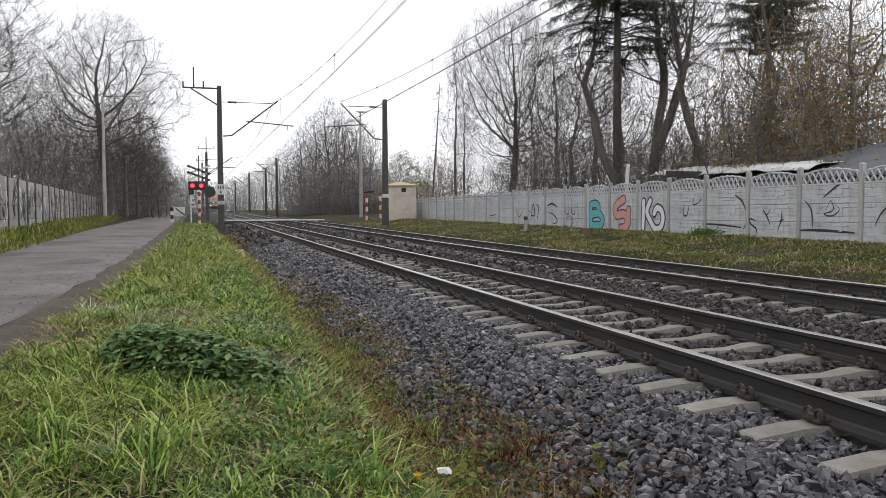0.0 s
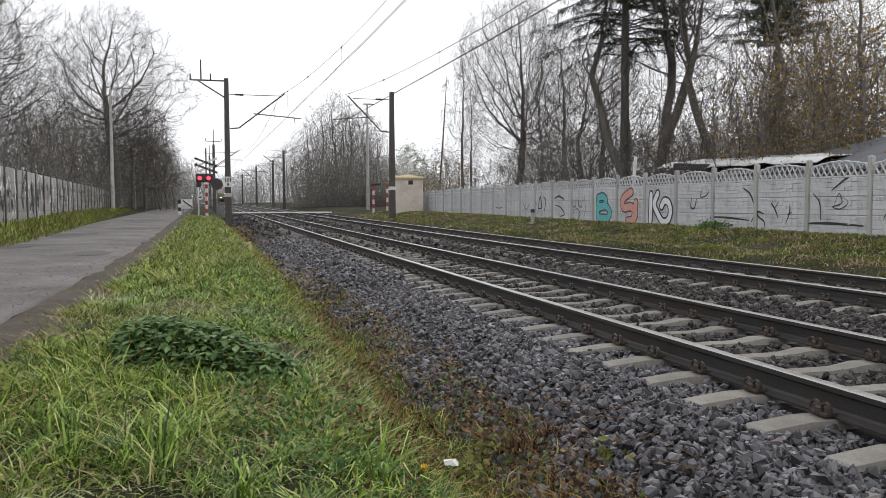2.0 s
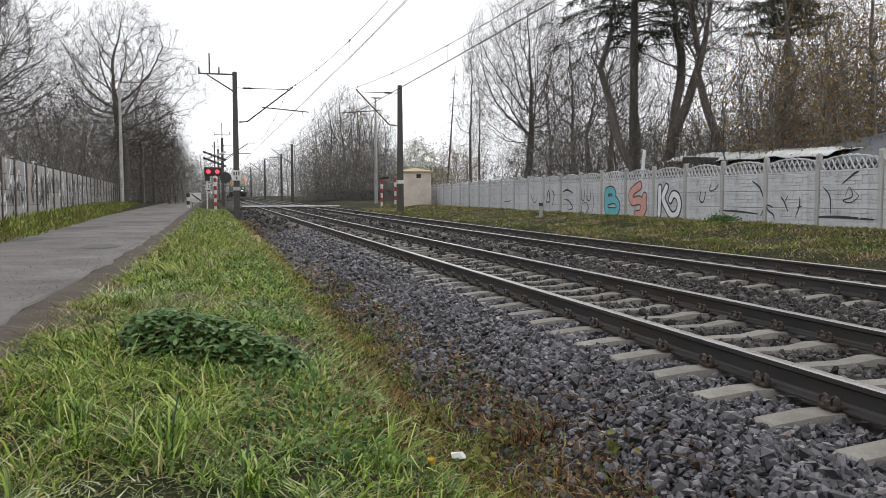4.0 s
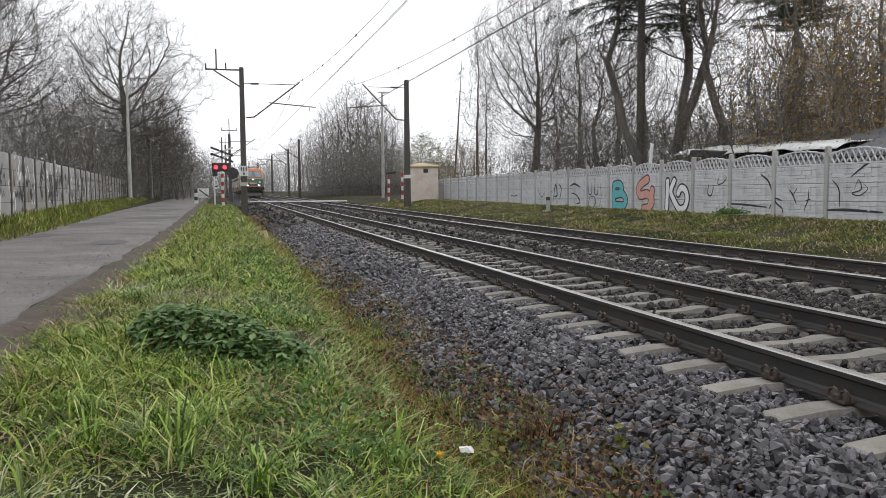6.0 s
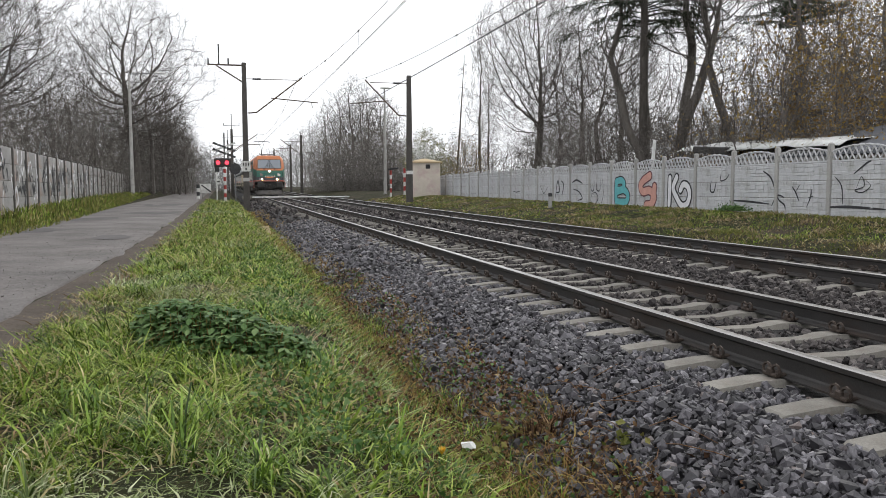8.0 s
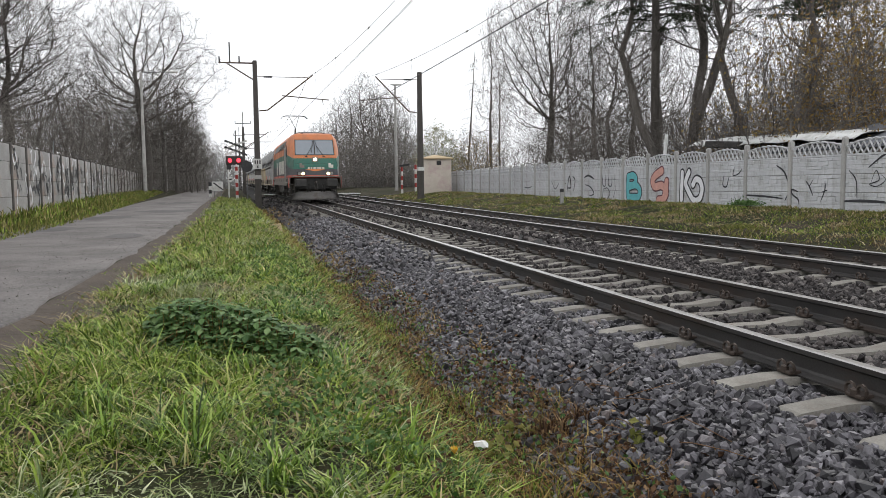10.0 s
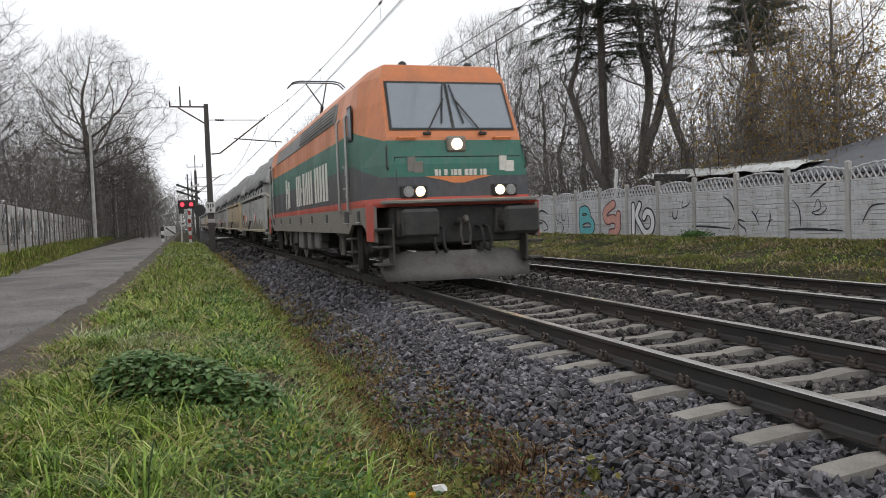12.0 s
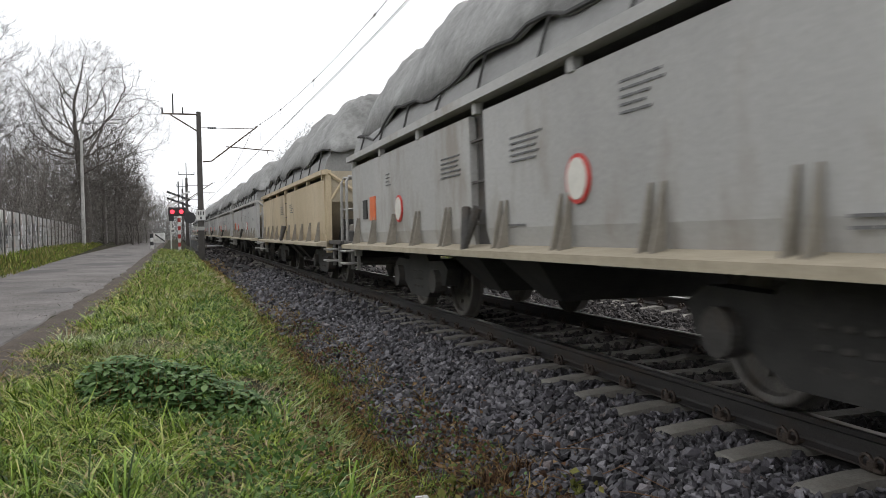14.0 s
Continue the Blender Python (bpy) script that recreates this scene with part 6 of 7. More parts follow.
TREES = {
    "a": make_tree("bare_tree", "tall leafless tree with a fan of upswept limbs", 11, 14.5, 0.26, 0.14, 4.3, "fan", 2900, 0.34, bend=0.05, twigs=3, twig_len=0.75, tip_r=0.008, mat=M_DARKTWIG),
    "b": make_tree("oak_tree", "wide leafless oak with sinuous spreading limbs", 12, 17.0, 0.42, 0.24, 5.9, "oak", 3600, 0.42, bend=0.07, twigs=3, twig_len=0.75, tip_r=0.009, mat=M_DARKTWIG),
    "c": make_tree("slender_tree", "slender feathery tree with a narrow crown", 13, 15.5, 0.14, 0.12, 1.5, "column", 800, 0.36, bend=0.04, twigs=2, twig_len=0.6, tip_r=0.009, leaves=900, leaf_mat=M_HAZELEAF, leaf_size=0.09, leaf_label="thin olive-brown leaves"),
    "d": make_tree("forest_tree", "crooked dark forest tree with several stems", 14, 13.5, 0.19, 0.32, 3.4, "oak", 1400, 0.42, 2, 2, 0.7, bend=0.09, mat=M_DARKTWIG, leaves=700, leaf_mat=M_HAZELEAF, leaf_size=0.08, leaf_label="few brown leaves"),
    "p": make_tree("forest_tree", "tall dark forest tree with a crooked trunk", 34, 15.0, 0.2, 0.42, 3.2, "oak", 1400, 0.42, 1, 2, 0.7, bend=0.11, mat=M_DARKTWIG, leaves=600, leaf_mat=M_HAZELEAF, leaf_size=0.08, leaf_label="thin grey-brown leaves"),
    "e": make_tree("oak_tree", "forest tree with thin rust-brown autumn leaves", 15, 11.5, 0.2, 0.22, 3.6, "oak", 1200, 0.42, 1, 2, 0.65, bend=0.1, mat=M_DARKTWIG, leaves=4600, leaf_mat=M_AUTUMN, leaf_size=0.085, leaf_label="rust-brown autumn leaves"),
    "f": make_tree("shrub", "dense leafless thicket of thin dark stems", 16, 5.2, 0.05, 0.03, 2.4, "dome", 360, 0.34, 4, 3, 0.55, 0.2, mat=M_DARKTWIG, leaves=500, leaf_mat=M_HAZELEAF, leaf_size=0.07, leaf_label="few withered leaves", category="shrub"),
    "g": make_tree("shrub", "shrub with sparse orange autumn leaves", 17, 4.5, 0.05, 0.05, 2.0, "dome", 420, 0.32, 4, 3, 0.5, 0.2, leaves=1900, leaf_mat=M_AUTUMN, leaf_size=0.08, leaf_label="orange autumn leaves", category="shrub"),
    "h": make_tree("small_tree", "small tree with fading yellow-green leaves", 18, 6.5, 0.1, 0.2, 2.2, "oak", 420, 0.36, leaves=7000, leaf_mat=M_OLIVE, leaf_size=0.1, leaf_label="fading yellow-green leaves"),
    "i": make_tree("bare_tree", "leafless tree far along the line, haze put into its grey colour", 19, 13.0, 0.2, 0.2, 3.8, "oak", 600, 0.5, mat=M_FARTWIG, bark=M_FARTWIG, tip_r=0.012),
    "j": make_conifer("fir_tree", "tall dark conifer with drooping boughs and bare lower trunk", 21, 17.0, 0.42, 4.0, M_NEEDLE, 0.4, 44),
    "l": make_tree("thicket", "dense dark brushwood thicket with withered leaves", 23, 8.5, 0.09, 0.05, 3.2, "dome", 500, 0.44, 3, 3, 0.7, 0.15, leaves=1700, leaf_mat=M_BRUSH, leaf_size=0.1, low=1.7, leaf_label="withered dark leaves", category="shrub"),
    "o": make_tree("thicket", "dense grey-brown thicket along the line", 29, 8.5, 0.09, 0.03, 3.4, "dome", 560, 0.46, 4, 3, 0.75, 0.15, leaves=3000, leaf_mat=M_BRUSH, leaf_size=0.17, leaf_label="withered brushwood leaves", category="shrub", low=2.2),
    "m": make_tree("alder_tree", "twiggy alder with thin brown-grey foliage", 24, 14.0, 0.2, 0.16, 3.6, "oak", 1300, 0.42, bend=0.05, twigs=2, twig_len=0.75, tip_r=0.011, mat=M_DARKTWIG, leaves=1700, leaf_mat=M_HAZELEAF, leaf_size=0.1, leaf_label="thin brown-grey foliage"),
    "n": make_tree("far_thicket", "woodland edge far away, mist put into its pale colour", 25, 9.0, 0.1, 0.06, 3.4, "dome", 260, 0.6, 3, 1, 0.9, 0.12, 0.012, mat=M_FARLEAF, bark=M_FARLEAF, leaves=1400, leaf_mat=M_FARLEAF, leaf_size=0.26, low=2.4, leaf_label="foliage coloured pale grey for haze", category="shrub"),
    "k": make_conifer("pine_tree", "tall pine with bare trunk and high green crown", 22, 14.0, 0.62, 2.8, M_PINE, 0.15, 26, True),
    "s": make_spar("dead_tree", "thin dead tree with short drooping branches", 41, 12.6),
}
USED = {}


def plant(kind, x, y, scale=1.0, turn=None, lean=0.0):
    """Moves the first tree of a kind into place, then copies it."""
    z = surface_z(x, y) - 0.05
    turn = rng.uniform(0, 360) if turn is None else turn
    m = pose(x, y, z, lean, 0, turn)
    s = Matrix.Diagonal((scale, scale, scale * rng.uniform(0.94, 1.06), 1))
    if kind in USED:
        ob = copy_thing(TREES[kind], Matrix.Identity(4))
    else:
        ob = TREES[kind]
        USED[kind] = ob
    ob.matrix_basis = m @ s
    return ob


def by_bearing(azimuth, dist):
    a = radians(azimuth)
    return dist * math.sin(a), dist * math.cos(a)


def woods():
    # beyond the pale fence
    for kind, az, dist, sc in (
            ("j", 28.3, 38, 1.1), ("a", 20.7, 60, 1.02), ("c", 16.9, 72, 1.0), ("c", 17.5, 74, 0.8),
            ("d", 29.6, 38, 1.08), ("p", 30.6, 39, 1.05), ("m", 24.2, 56, 0.92), ("d", 25.9, 58, 0.9),
            ("d", 35.2, 36, 0.95), ("k", 38.0, 42, 1.0), ("d", 39.4, 44, 0.85),
            ("e", 43.4, 34, 0.95), ("e", 40.8, 42, 0.95), 
            ("m", 28.6, 60, 0.85), ("p", 26.9, 64, 0.95), ("m", 22.6, 74, 0.85),):
        plant(kind, *by_bearing(az, dist), sc)
    for az, dist in ((24.5, 45), (26.5, 40), (28.5, 38), (30.8, 36), (33.2, 33), (35.5, 31), (23.0, 52), (21.5, 58), (18.8, 66), (37.5, 40), (27.5, 47), (31.5, 44), (34.2, 40), (25.6, 56), (20.2, 64)):
        plant("f", *by_bearing(az, dist), rng.uniform(0.8, 1.15))
    for az, dist in ((36.8, 33), (39.0, 31), (33.8, 37), (41.2, 30), (16.4, 66), (15.7, 70), (43, 29), (31.8, 39), (38.0, 36), (40.2, 35), (42.2, 36)):
        plant("g", *by_bearing(az, dist), rng.uniform(0.85, 1.2))
    for az, dist in ((38.6, 33), (40.6, 33), (42.4, 31), (36.2, 36), (44.0, 33)):
        plant("g", *by_bearing(az, dist), 1.55)
    for az, dist, sc in ((20.6, 56, 0.5), (22.2, 52, 0.6), (23.6, 50, 0.6), (25.0, 47, 0.6), (26.4, 45, 0.55), (28.3, 43, 0.55), (32.4, 42, 0.5), (24.2, 58, 0.75), (30.0, 46, 0.55), (35.0, 44, 0.5), (37.0, 50, 0.6), (34.0, 54, 0.6), (40.0, 48, 0.55), (29.4, 54, 0.7), (42.0, 46, 0.55)):
        plant("l", *by_bearing(az, dist), sc)
    plant("h", *by_bearing(13.1, 80), 0.95)
    plant("h", *by_bearing(14.6, 76), 0.55)
    plant("s", *by_bearing(15.15, 78), 1.0, 60, lean=4)
    # thicket between the far side and the bend
    for az, dist, kind, sc in ((5.0, 150, "i", 0.95), (5.9, 125, "m", 0.9), (6.9, 116, "m", 0.98), (7.9, 110, "m", 1.05), (9.0, 108, "m", 1.02), (10.0, 106, "m", 0.95), (8.4, 122, "i", 1.1), (10.8, 110, "i", 0.8), (4.4, 180, "i", 1.0), (3.9, 200, "i", 1.0)):
        plant(kind, *by_bearing(az, dist), sc)
    for az in (5.6, 6.2, 6.8, 7.4, 8.0, 8.6, 9.2, 9.8, 10.4, 11.0):
        plant("o", *by_bearing(az, 98 + rng.uniform(-3, 10) + (40 if az < 5.8 else 0)), rng.uniform(0.72, 0.95))
    for az in (11.6, 12.3, 13.6, 14.4):
        plant("o", *by_bearing(az, 96 + rng.uniform(-3, 6)), rng.uniform(0.45, 0.6))
    # beyond the grimy fence
    for kind, az, dist, sc in (("b", -6.9, 71, 1.0), ("b", -15.0, 47, 0.72), ("m", -5.0, 82, 0.78), ("m", -5.7, 78, 0.85), ("m", -4.3, 92, 0.62), ("m", -9.4, 80, 0.72), ("d", -11.0, 66, 0.62), ("i", -3.2, 130, 0.7), ("i", -2.5, 150, 0.6), ("m", -3.7, 104, 0.55), ("d", -12.4, 56, 0.6), ("b", -18.0, 44, 0.9)):
        plant(kind, *by_bearing(az, dist), sc)
    for az in (-16.4, -15.7, -15.0, -14.3, -13.6, -12.9, -12.2, -11.5, -10.8, -10.1, -9.4, -8.8, -8.2, -7.6, -7.0, -6.4, -5.9, -5.4, -4.9, -4.4, -3.9, -3.4):
        x, y = by_bearing(az, 9.5 / math.tan(radians(-az)) + rng.uniform(0, 8) if az < -7.0 else 84 + rng.uniform(0, 25))
        plant("l", x, y, math.hypot(x, y) * 0.0148 * rng.uniform(0.85, 1.1) * (1.0 if az < -5.5 else 0.72))
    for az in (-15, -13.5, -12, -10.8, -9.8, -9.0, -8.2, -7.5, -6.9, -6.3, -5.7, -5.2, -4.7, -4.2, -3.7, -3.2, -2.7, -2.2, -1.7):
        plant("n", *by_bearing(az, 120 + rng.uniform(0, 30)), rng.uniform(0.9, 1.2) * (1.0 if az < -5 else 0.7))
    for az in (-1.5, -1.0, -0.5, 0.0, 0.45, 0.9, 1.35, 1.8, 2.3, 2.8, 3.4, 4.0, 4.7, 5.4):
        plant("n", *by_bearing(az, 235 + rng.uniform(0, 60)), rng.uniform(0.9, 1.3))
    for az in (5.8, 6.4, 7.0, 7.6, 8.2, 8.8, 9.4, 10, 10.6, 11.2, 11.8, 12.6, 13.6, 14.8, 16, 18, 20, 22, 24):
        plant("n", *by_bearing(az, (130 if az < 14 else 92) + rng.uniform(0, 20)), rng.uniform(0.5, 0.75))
    # far end of the line, its haze painted into the pale trees
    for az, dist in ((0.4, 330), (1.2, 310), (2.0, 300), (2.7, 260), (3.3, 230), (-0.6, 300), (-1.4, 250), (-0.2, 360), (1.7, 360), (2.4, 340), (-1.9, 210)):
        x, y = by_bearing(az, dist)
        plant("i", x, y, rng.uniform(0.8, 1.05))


woods()


# ---- painted letters and scrawls on the fences ----
def smooth_path(pts, n=6):
    out = []
    P = [Vector((*p, 0)) for p in pts]
    P = [P[0]] + P + [P[-1]]
    for i in range(1, len(P) - 2):
        for k in range(n):
            t = k / n
            a, b2, c, d = P[i - 1:i + 3]
            out.append(0.5 * (2 * b2 + (c - a) * t + (2 * a - 5 * b2 + 4 * c - d) * t * t + (3 * b2 - a - 3 * c + d) * t ** 3))
    out.append(P[-1])
    return out


def stroke(g, pts, width, x, y_left, z0, thick=0.003, taper=False):
    """A painted ribbon on a wall facing -x; u runs towards smaller y. Round ends."""
    path = smooth_path(pts) if len(pts) > 2 else [Vector((*p, 0)) for p in pts]
    L, Rr = [], []
    n = len(path)
    for i, p in enumerate(path):
        d = (path[min(i + 1, n - 1)] - path[max(i - 1, 0)])
        d = d.normalized() if d.length > 1e-6 else Vector((1, 0, 0))
        w = width / 2 * (1.0 if not taper else 0.35 + 0.65 * math.sin(math.pi * (i + 0.5) / n))
        q = Vector((-d.y, d.x, 0)) * w
        L.append(p + q)
        Rr.append(p - q)
    def at(p, e):
        return (x + e, y_left - p.x, z0 + p.y)
    g.add([at(p, 0) for p in L] + [at(p, 0) for p in Rr], [(i, i + 1, n + i + 1, n + i) for i in range(n - 1)])
    for p in () if taper else (path[0], path[-1]):
        w = width / 2 * (0.35 if taper else 1)
        ring = [p + Vector((w * math.cos(a * math.pi / 6), w * math.sin(a * math.pi / 6), 0)) for a in range(12)]
        g.add([at(q, -0.0006) for q in ring], [tuple(range(12))])


def letter(name, label, y_left, strokes, fill, line, w=0.34, rim=0.13):
    x = FENCE_X - 0.026
    ob = thing(name, label, "graffiti")
    for nm, mat, width, e in (("outline", line, w + rim, 0.0), ("fill", fill, w, -0.004)):
        g = Geo()
        for k, pts in enumerate(strokes):
            stroke(g, pts, width, x + e - 0.0004 * k, y_left, FENCE_Z)
        part(nm, g.mesh(nm, mat, fix=False), None, ob)
    return ob


letter("graffiti_letter", "teal letter B with dark outline painted on the fence", 29.55, [[(0.32, 0.25), (0.3, 0.6), (0.33, 1.0)], [(0.33, 1.0), (0.75, 1.04), (0.98, 0.9), (0.85, 0.7), (0.45, 0.66)], [(0.45, 0.6), (1.0, 0.66), (1.32, 0.45), (1.2, 0.22), (0.8, 0.2), (0.35, 0.2)]], M_TEAL, M_SPRAY, 0.25, 0.1)
letter("graffiti_letter", "salmon letter S with maroon outline painted on the fence", 27.55, [[(1.0, 1.18), (0.55, 1.02), (0.32, 0.82), (0.5, 0.6), (1.0, 0.64), (1.36, 0.42), (1.15, 0.16), (0.75, 0.1)], [(1.36, 0.78), (1.3, 0.5), (1.2, 0.25)]], M_SALMON, M_MAROON, 0.27, 0.1)
letter("graffiti_letter", "white letter K with black outline painted on the fence", 25.4, [[(0.28, 1.08), (0.26, 0.6), (0.24, 0.16)], [(0.72, 1.1), (0.5, 0.74), (0.72, 0.42), (1.05, 0.14), (1.4, 0.2), (1.55, 0.5), (1.42, 0.78), (1.15, 0.84), (0.98, 0.66)]], M_WHITESPRAY, M_SPRAY, 0.2, 0.12)


def scrawls():
    ob = thing("spray_scrawl", "thin black sprayed scrawls across the pale fence", "graffiti")
    x = FENCE_X - 0.025
    marks = [
        (22.95, [(0.35, 0.95), (0.3, 0.65), (0.5, 0.6), (0.62, 0.9)], 0.05), (22.95, [(0.9, 1.2), (0.85, 0.95), (1.15, 1.0), (1.3, 1.15)], 0.04),
        (22.95, [(1.55, 1.1), (1.45, 0.7), (1.5, 0.4)], 0.03), (21.3, [(-0.3, 0.34), (0.6, 0.32), (1.6, 0.26)], 0.06), (20.9, [(0.9, 1.2), (1.25, 1.0), (1.45, 0.65)], 0.06),
        (19.5, [(0.0, 0.75), (0.2, 0.4), (0.45, 0.25), (0.5, 0.1)], 0.05), (19.4, [(-0.2, 0.2), (0.05, 0.5), (0.35, 0.45)], 0.05),
        (18.9, [(0.15, 0.75), (0.3, 0.6), (0.45, 0.35)], 0.05), (18.9, [(0.3, 0.6), (0.45, 0.78)], 0.03), (18.1, [(0.1, 0.75), (0.1, 0.5), (-0.05, 0.2)], 0.04), (18.1, [(0.0, 0.45), (0.2, 0.5)], 0.03),
        (17.4, [(0.05, 0.22), (0.8, 0.24), (1.95, 0.2)], 0.07), (17.3, [(0.15, 1.0), (0.4, 0.75), (0.45, 0.3)], 0.04), (16.7, [(0.2, 1.05), (0.6, 1.3), (0.75, 1.35)], 0.05),
        (16.5, [(0.1, 0.7), (0.25, 0.98), (0.35, 0.75), (0.05, 0.65), (0.3, 0.6), (0.55, 0.75), (0.4, 0.88)], 0.03), (15.0, [(0.15, 0.4), (0.4, 0.75), (0.8, 0.8)], 0.04), (14.2, [(0.3, 1.0), (0.5, 0.5), (0.9, 0.7)], 0.04),
        (35.8, [(0.2, 0.3), (0.5, 1.1), (0.7, 0.6), (0.3, 0.55)], 0.09), (35.8, [(0.9, 1.1), (1.2, 0.9), (1.0, 0.4)], 0.08), (33.8, [(0.2, 1.0), (0.7, 1.1), (1.3, 0.95)], 0.09), (33.8, [(0.3, 0.7), (0.9, 0.6), (1.3, 0.3), (0.8, 0.2)], 0.07),
        (31.9, [(0.3, 1.1), (0.3, 0.7), (0.55, 0.65), (0.6, 1.1)], 0.05), (31.9, [(0.9, 1.1), (0.85, 0.7), (1.15, 0.65), (1.2, 1.1)], 0.05), (31.9, [(0.4, 0.55), (0.3, 0.2), (0.6, 0.05), (1.0, 0.3), (0.75, 0.55), (0.4, 0.5)], 0.05), (31.9, [(1.4, 1.1), (1.5, 0.5), (1.3, 0.1)], 0.03),
        (37.9, [(0.3, 0.9), (0.8, 0.5), (1.3, 0.8)], 0.05), (42.0, [(0.3, 0.6), (0.9, 0.55), (1.5, 0.62)], 0.05), (46.0, [(0.3, 0.12), (1.2, 0.15)], 0.08)]
    for y_left, pts, w in marks:
        g = Geo()
        stroke(g, pts, w, x, y_left, FENCE_Z, taper=True)
        part("stroke", g.mesh("stroke", M_SPRAY, fix=False), None, ob)
    # faded tags on the grimy fence: dark and white smears on its lane side
    ob3 = thing("spray_scrawl", "faded dark and white tags on the grimy fence", "graffiti")
    r3 = random.Random(4)
    for k in range(150):
        y = r3.uniform(25, 50)
        px = left_fence_point(y) + 0.045
        pts = [(0, 0)]
        for j in range(4):
            pts.append((pts[-1][0] + r3.uniform(-0.3, 0.3), pts[-1][1] + r3.uniform(-0.45, 0.35)))
        g = Geo()
        path = smooth_path(pts, 4)
        w = r3.uniform(0.03, 0.12)
        z0 = r3.uniform(0.95, 2.05)
        rows = []
        for e in (1, -1):
            for i, p in enumerate(path):
                d2 = path[min(i + 1, len(path) - 1)] - path[max(i - 1, 0)]
                n2 = Vector((-d2.y, d2.x, 0))
                n2 = n2.normalized() * w / 2 if n2.length > 1e-6 else Vector((0, w / 2, 0))
                q = p + n2 * e
                rows.append((left_fence_point(y + q.x) + 0.036, y + q.x, min(max(z0 + q.y, 0.5), 2.3)))
        m2 = len(path)
        g.add(rows, [(i, i + 1, m2 + i + 1, m2 + i) for i in range(m2 - 1)])
        part("stroke", g.mesh("stroke", M_SPRAY if r3.random() < 0.6 else M_WHITESPRAY, fix=False), None, ob3)


scrawls()


# ---- cabin by the crossing ----
M_PLASTER = mottled("stained_cream_plaster", (0.5, 0.44, 0.37), (0.66, 0.6, 0.53), 1.5, 30, 0.9, bump=0.3, dist=0.005, stain=(0.5, 0.36, 0.36), stain_scale=1.2)
M_TANROOF = mottled("tan_cap", (0.42, 0.32, 0.19), (0.55, 0.43, 0.27), 2, 30, 0.85, bump=0.2, dist=0.004)


def cabin():
    c = thing("relay_cabin", "small cream plastered relay cabin with tan cap roof", "cabin", pose(13.0, 57.0, 0.5))
    g = Geo()
    g.box((0, 0, 1.2), (2.08, 1.9, 2.5), ch=0.02)
    part("wall", g, M_PLASTER, c)
    g = Geo()
    g.loft([[(-1.16, -1.06, 2.42), (1.16, -1.06, 2.42), (1.16, 1.06, 2.42), (-1.16, 1.06, 2.42)], [(-1.16, -1.06, 2.52), (1.16, -1.06, 2.52), (1.16, 1.06, 2.52), (-1.16, 1.06, 2.52)], [(-0.1, -0.1, 2.76), (0.1, -0.1, 2.76), (0.1, 0.1, 2.76), (-0.1, 0.1, 2.76)]])
    part("roof", g, M_TANROOF, c, "low tan hipped cap")
    g = Geo()
    g.box((0.12, -0.96, 2.16), (0.34, 0.04, 0.3), ch=0.01)
    for k in range(4):
        g.box((0.12, -0.985, 2.06 + 0.065 * k), (0.3, 0.02, 0.03))
    part("vent", g, M_DARKSTEEL, c, "dark louvred vent")


cabin()

# ---- level crossing ----
M_RED = plain("red_enamel", (0.34, 0.045, 0.04), 0.45)
M_REDLAMP = glowing("lit_red_lamp", (1.0, 0.05, 0.08), 1.8)
M_WHITELINE = mottled("white_road_paint", (0.62, 0.62, 0.6), (0.85, 0.85, 0.84), 2, 40, 0.7, bump=0.1, dist=0.002)


def crossing():
    y0 = 70.0
    p = at_line(2.2, y0 + 3.0)
    ob = thing("level_crossing", "concrete level crossing deck with white edge line", "level crossing", Matrix.Translation(p), kind="structure")
    for d, w in ((-1.75, 1.8), (0.0, 1.3), (1.985, 2.2), (3.97, 1.3), (5.6, 1.6)):
        g = Geo()
        g.box((d - 2.2, 0, -0.09), (w, 6.0, 0.2), ch=0.01)
        part("slab", g, M_SLEEPER, ob)
    g = Geo()
    g.box((0.1, -3.1, 0.0), (8.3, 0.16, 0.1), ch=0.01)
    part("edge_line", g, M_WHITELINE, ob, "white painted edge")


crossing()


def striped_post(name, label, x, y, h, r=0.09, color=None, n=None, top_mat=None):
    z = surface_z(x, y)
    ob = thing(name, label, "post", pose(x, y, z))
    n = n or max(3, int(h / 0.35))
    for k in range(n):
        g = Geo()
        a, b2 = h * k / n, h * (k + 1) / n
        g.tube([(0, 0, a - (0.3 if k == 0 else 0)), (0, 0, b2)], r, 10)
        part("stripe", g, (color or M_RED) if k % 2 else M_WHITEPAINT, ob)
    return ob


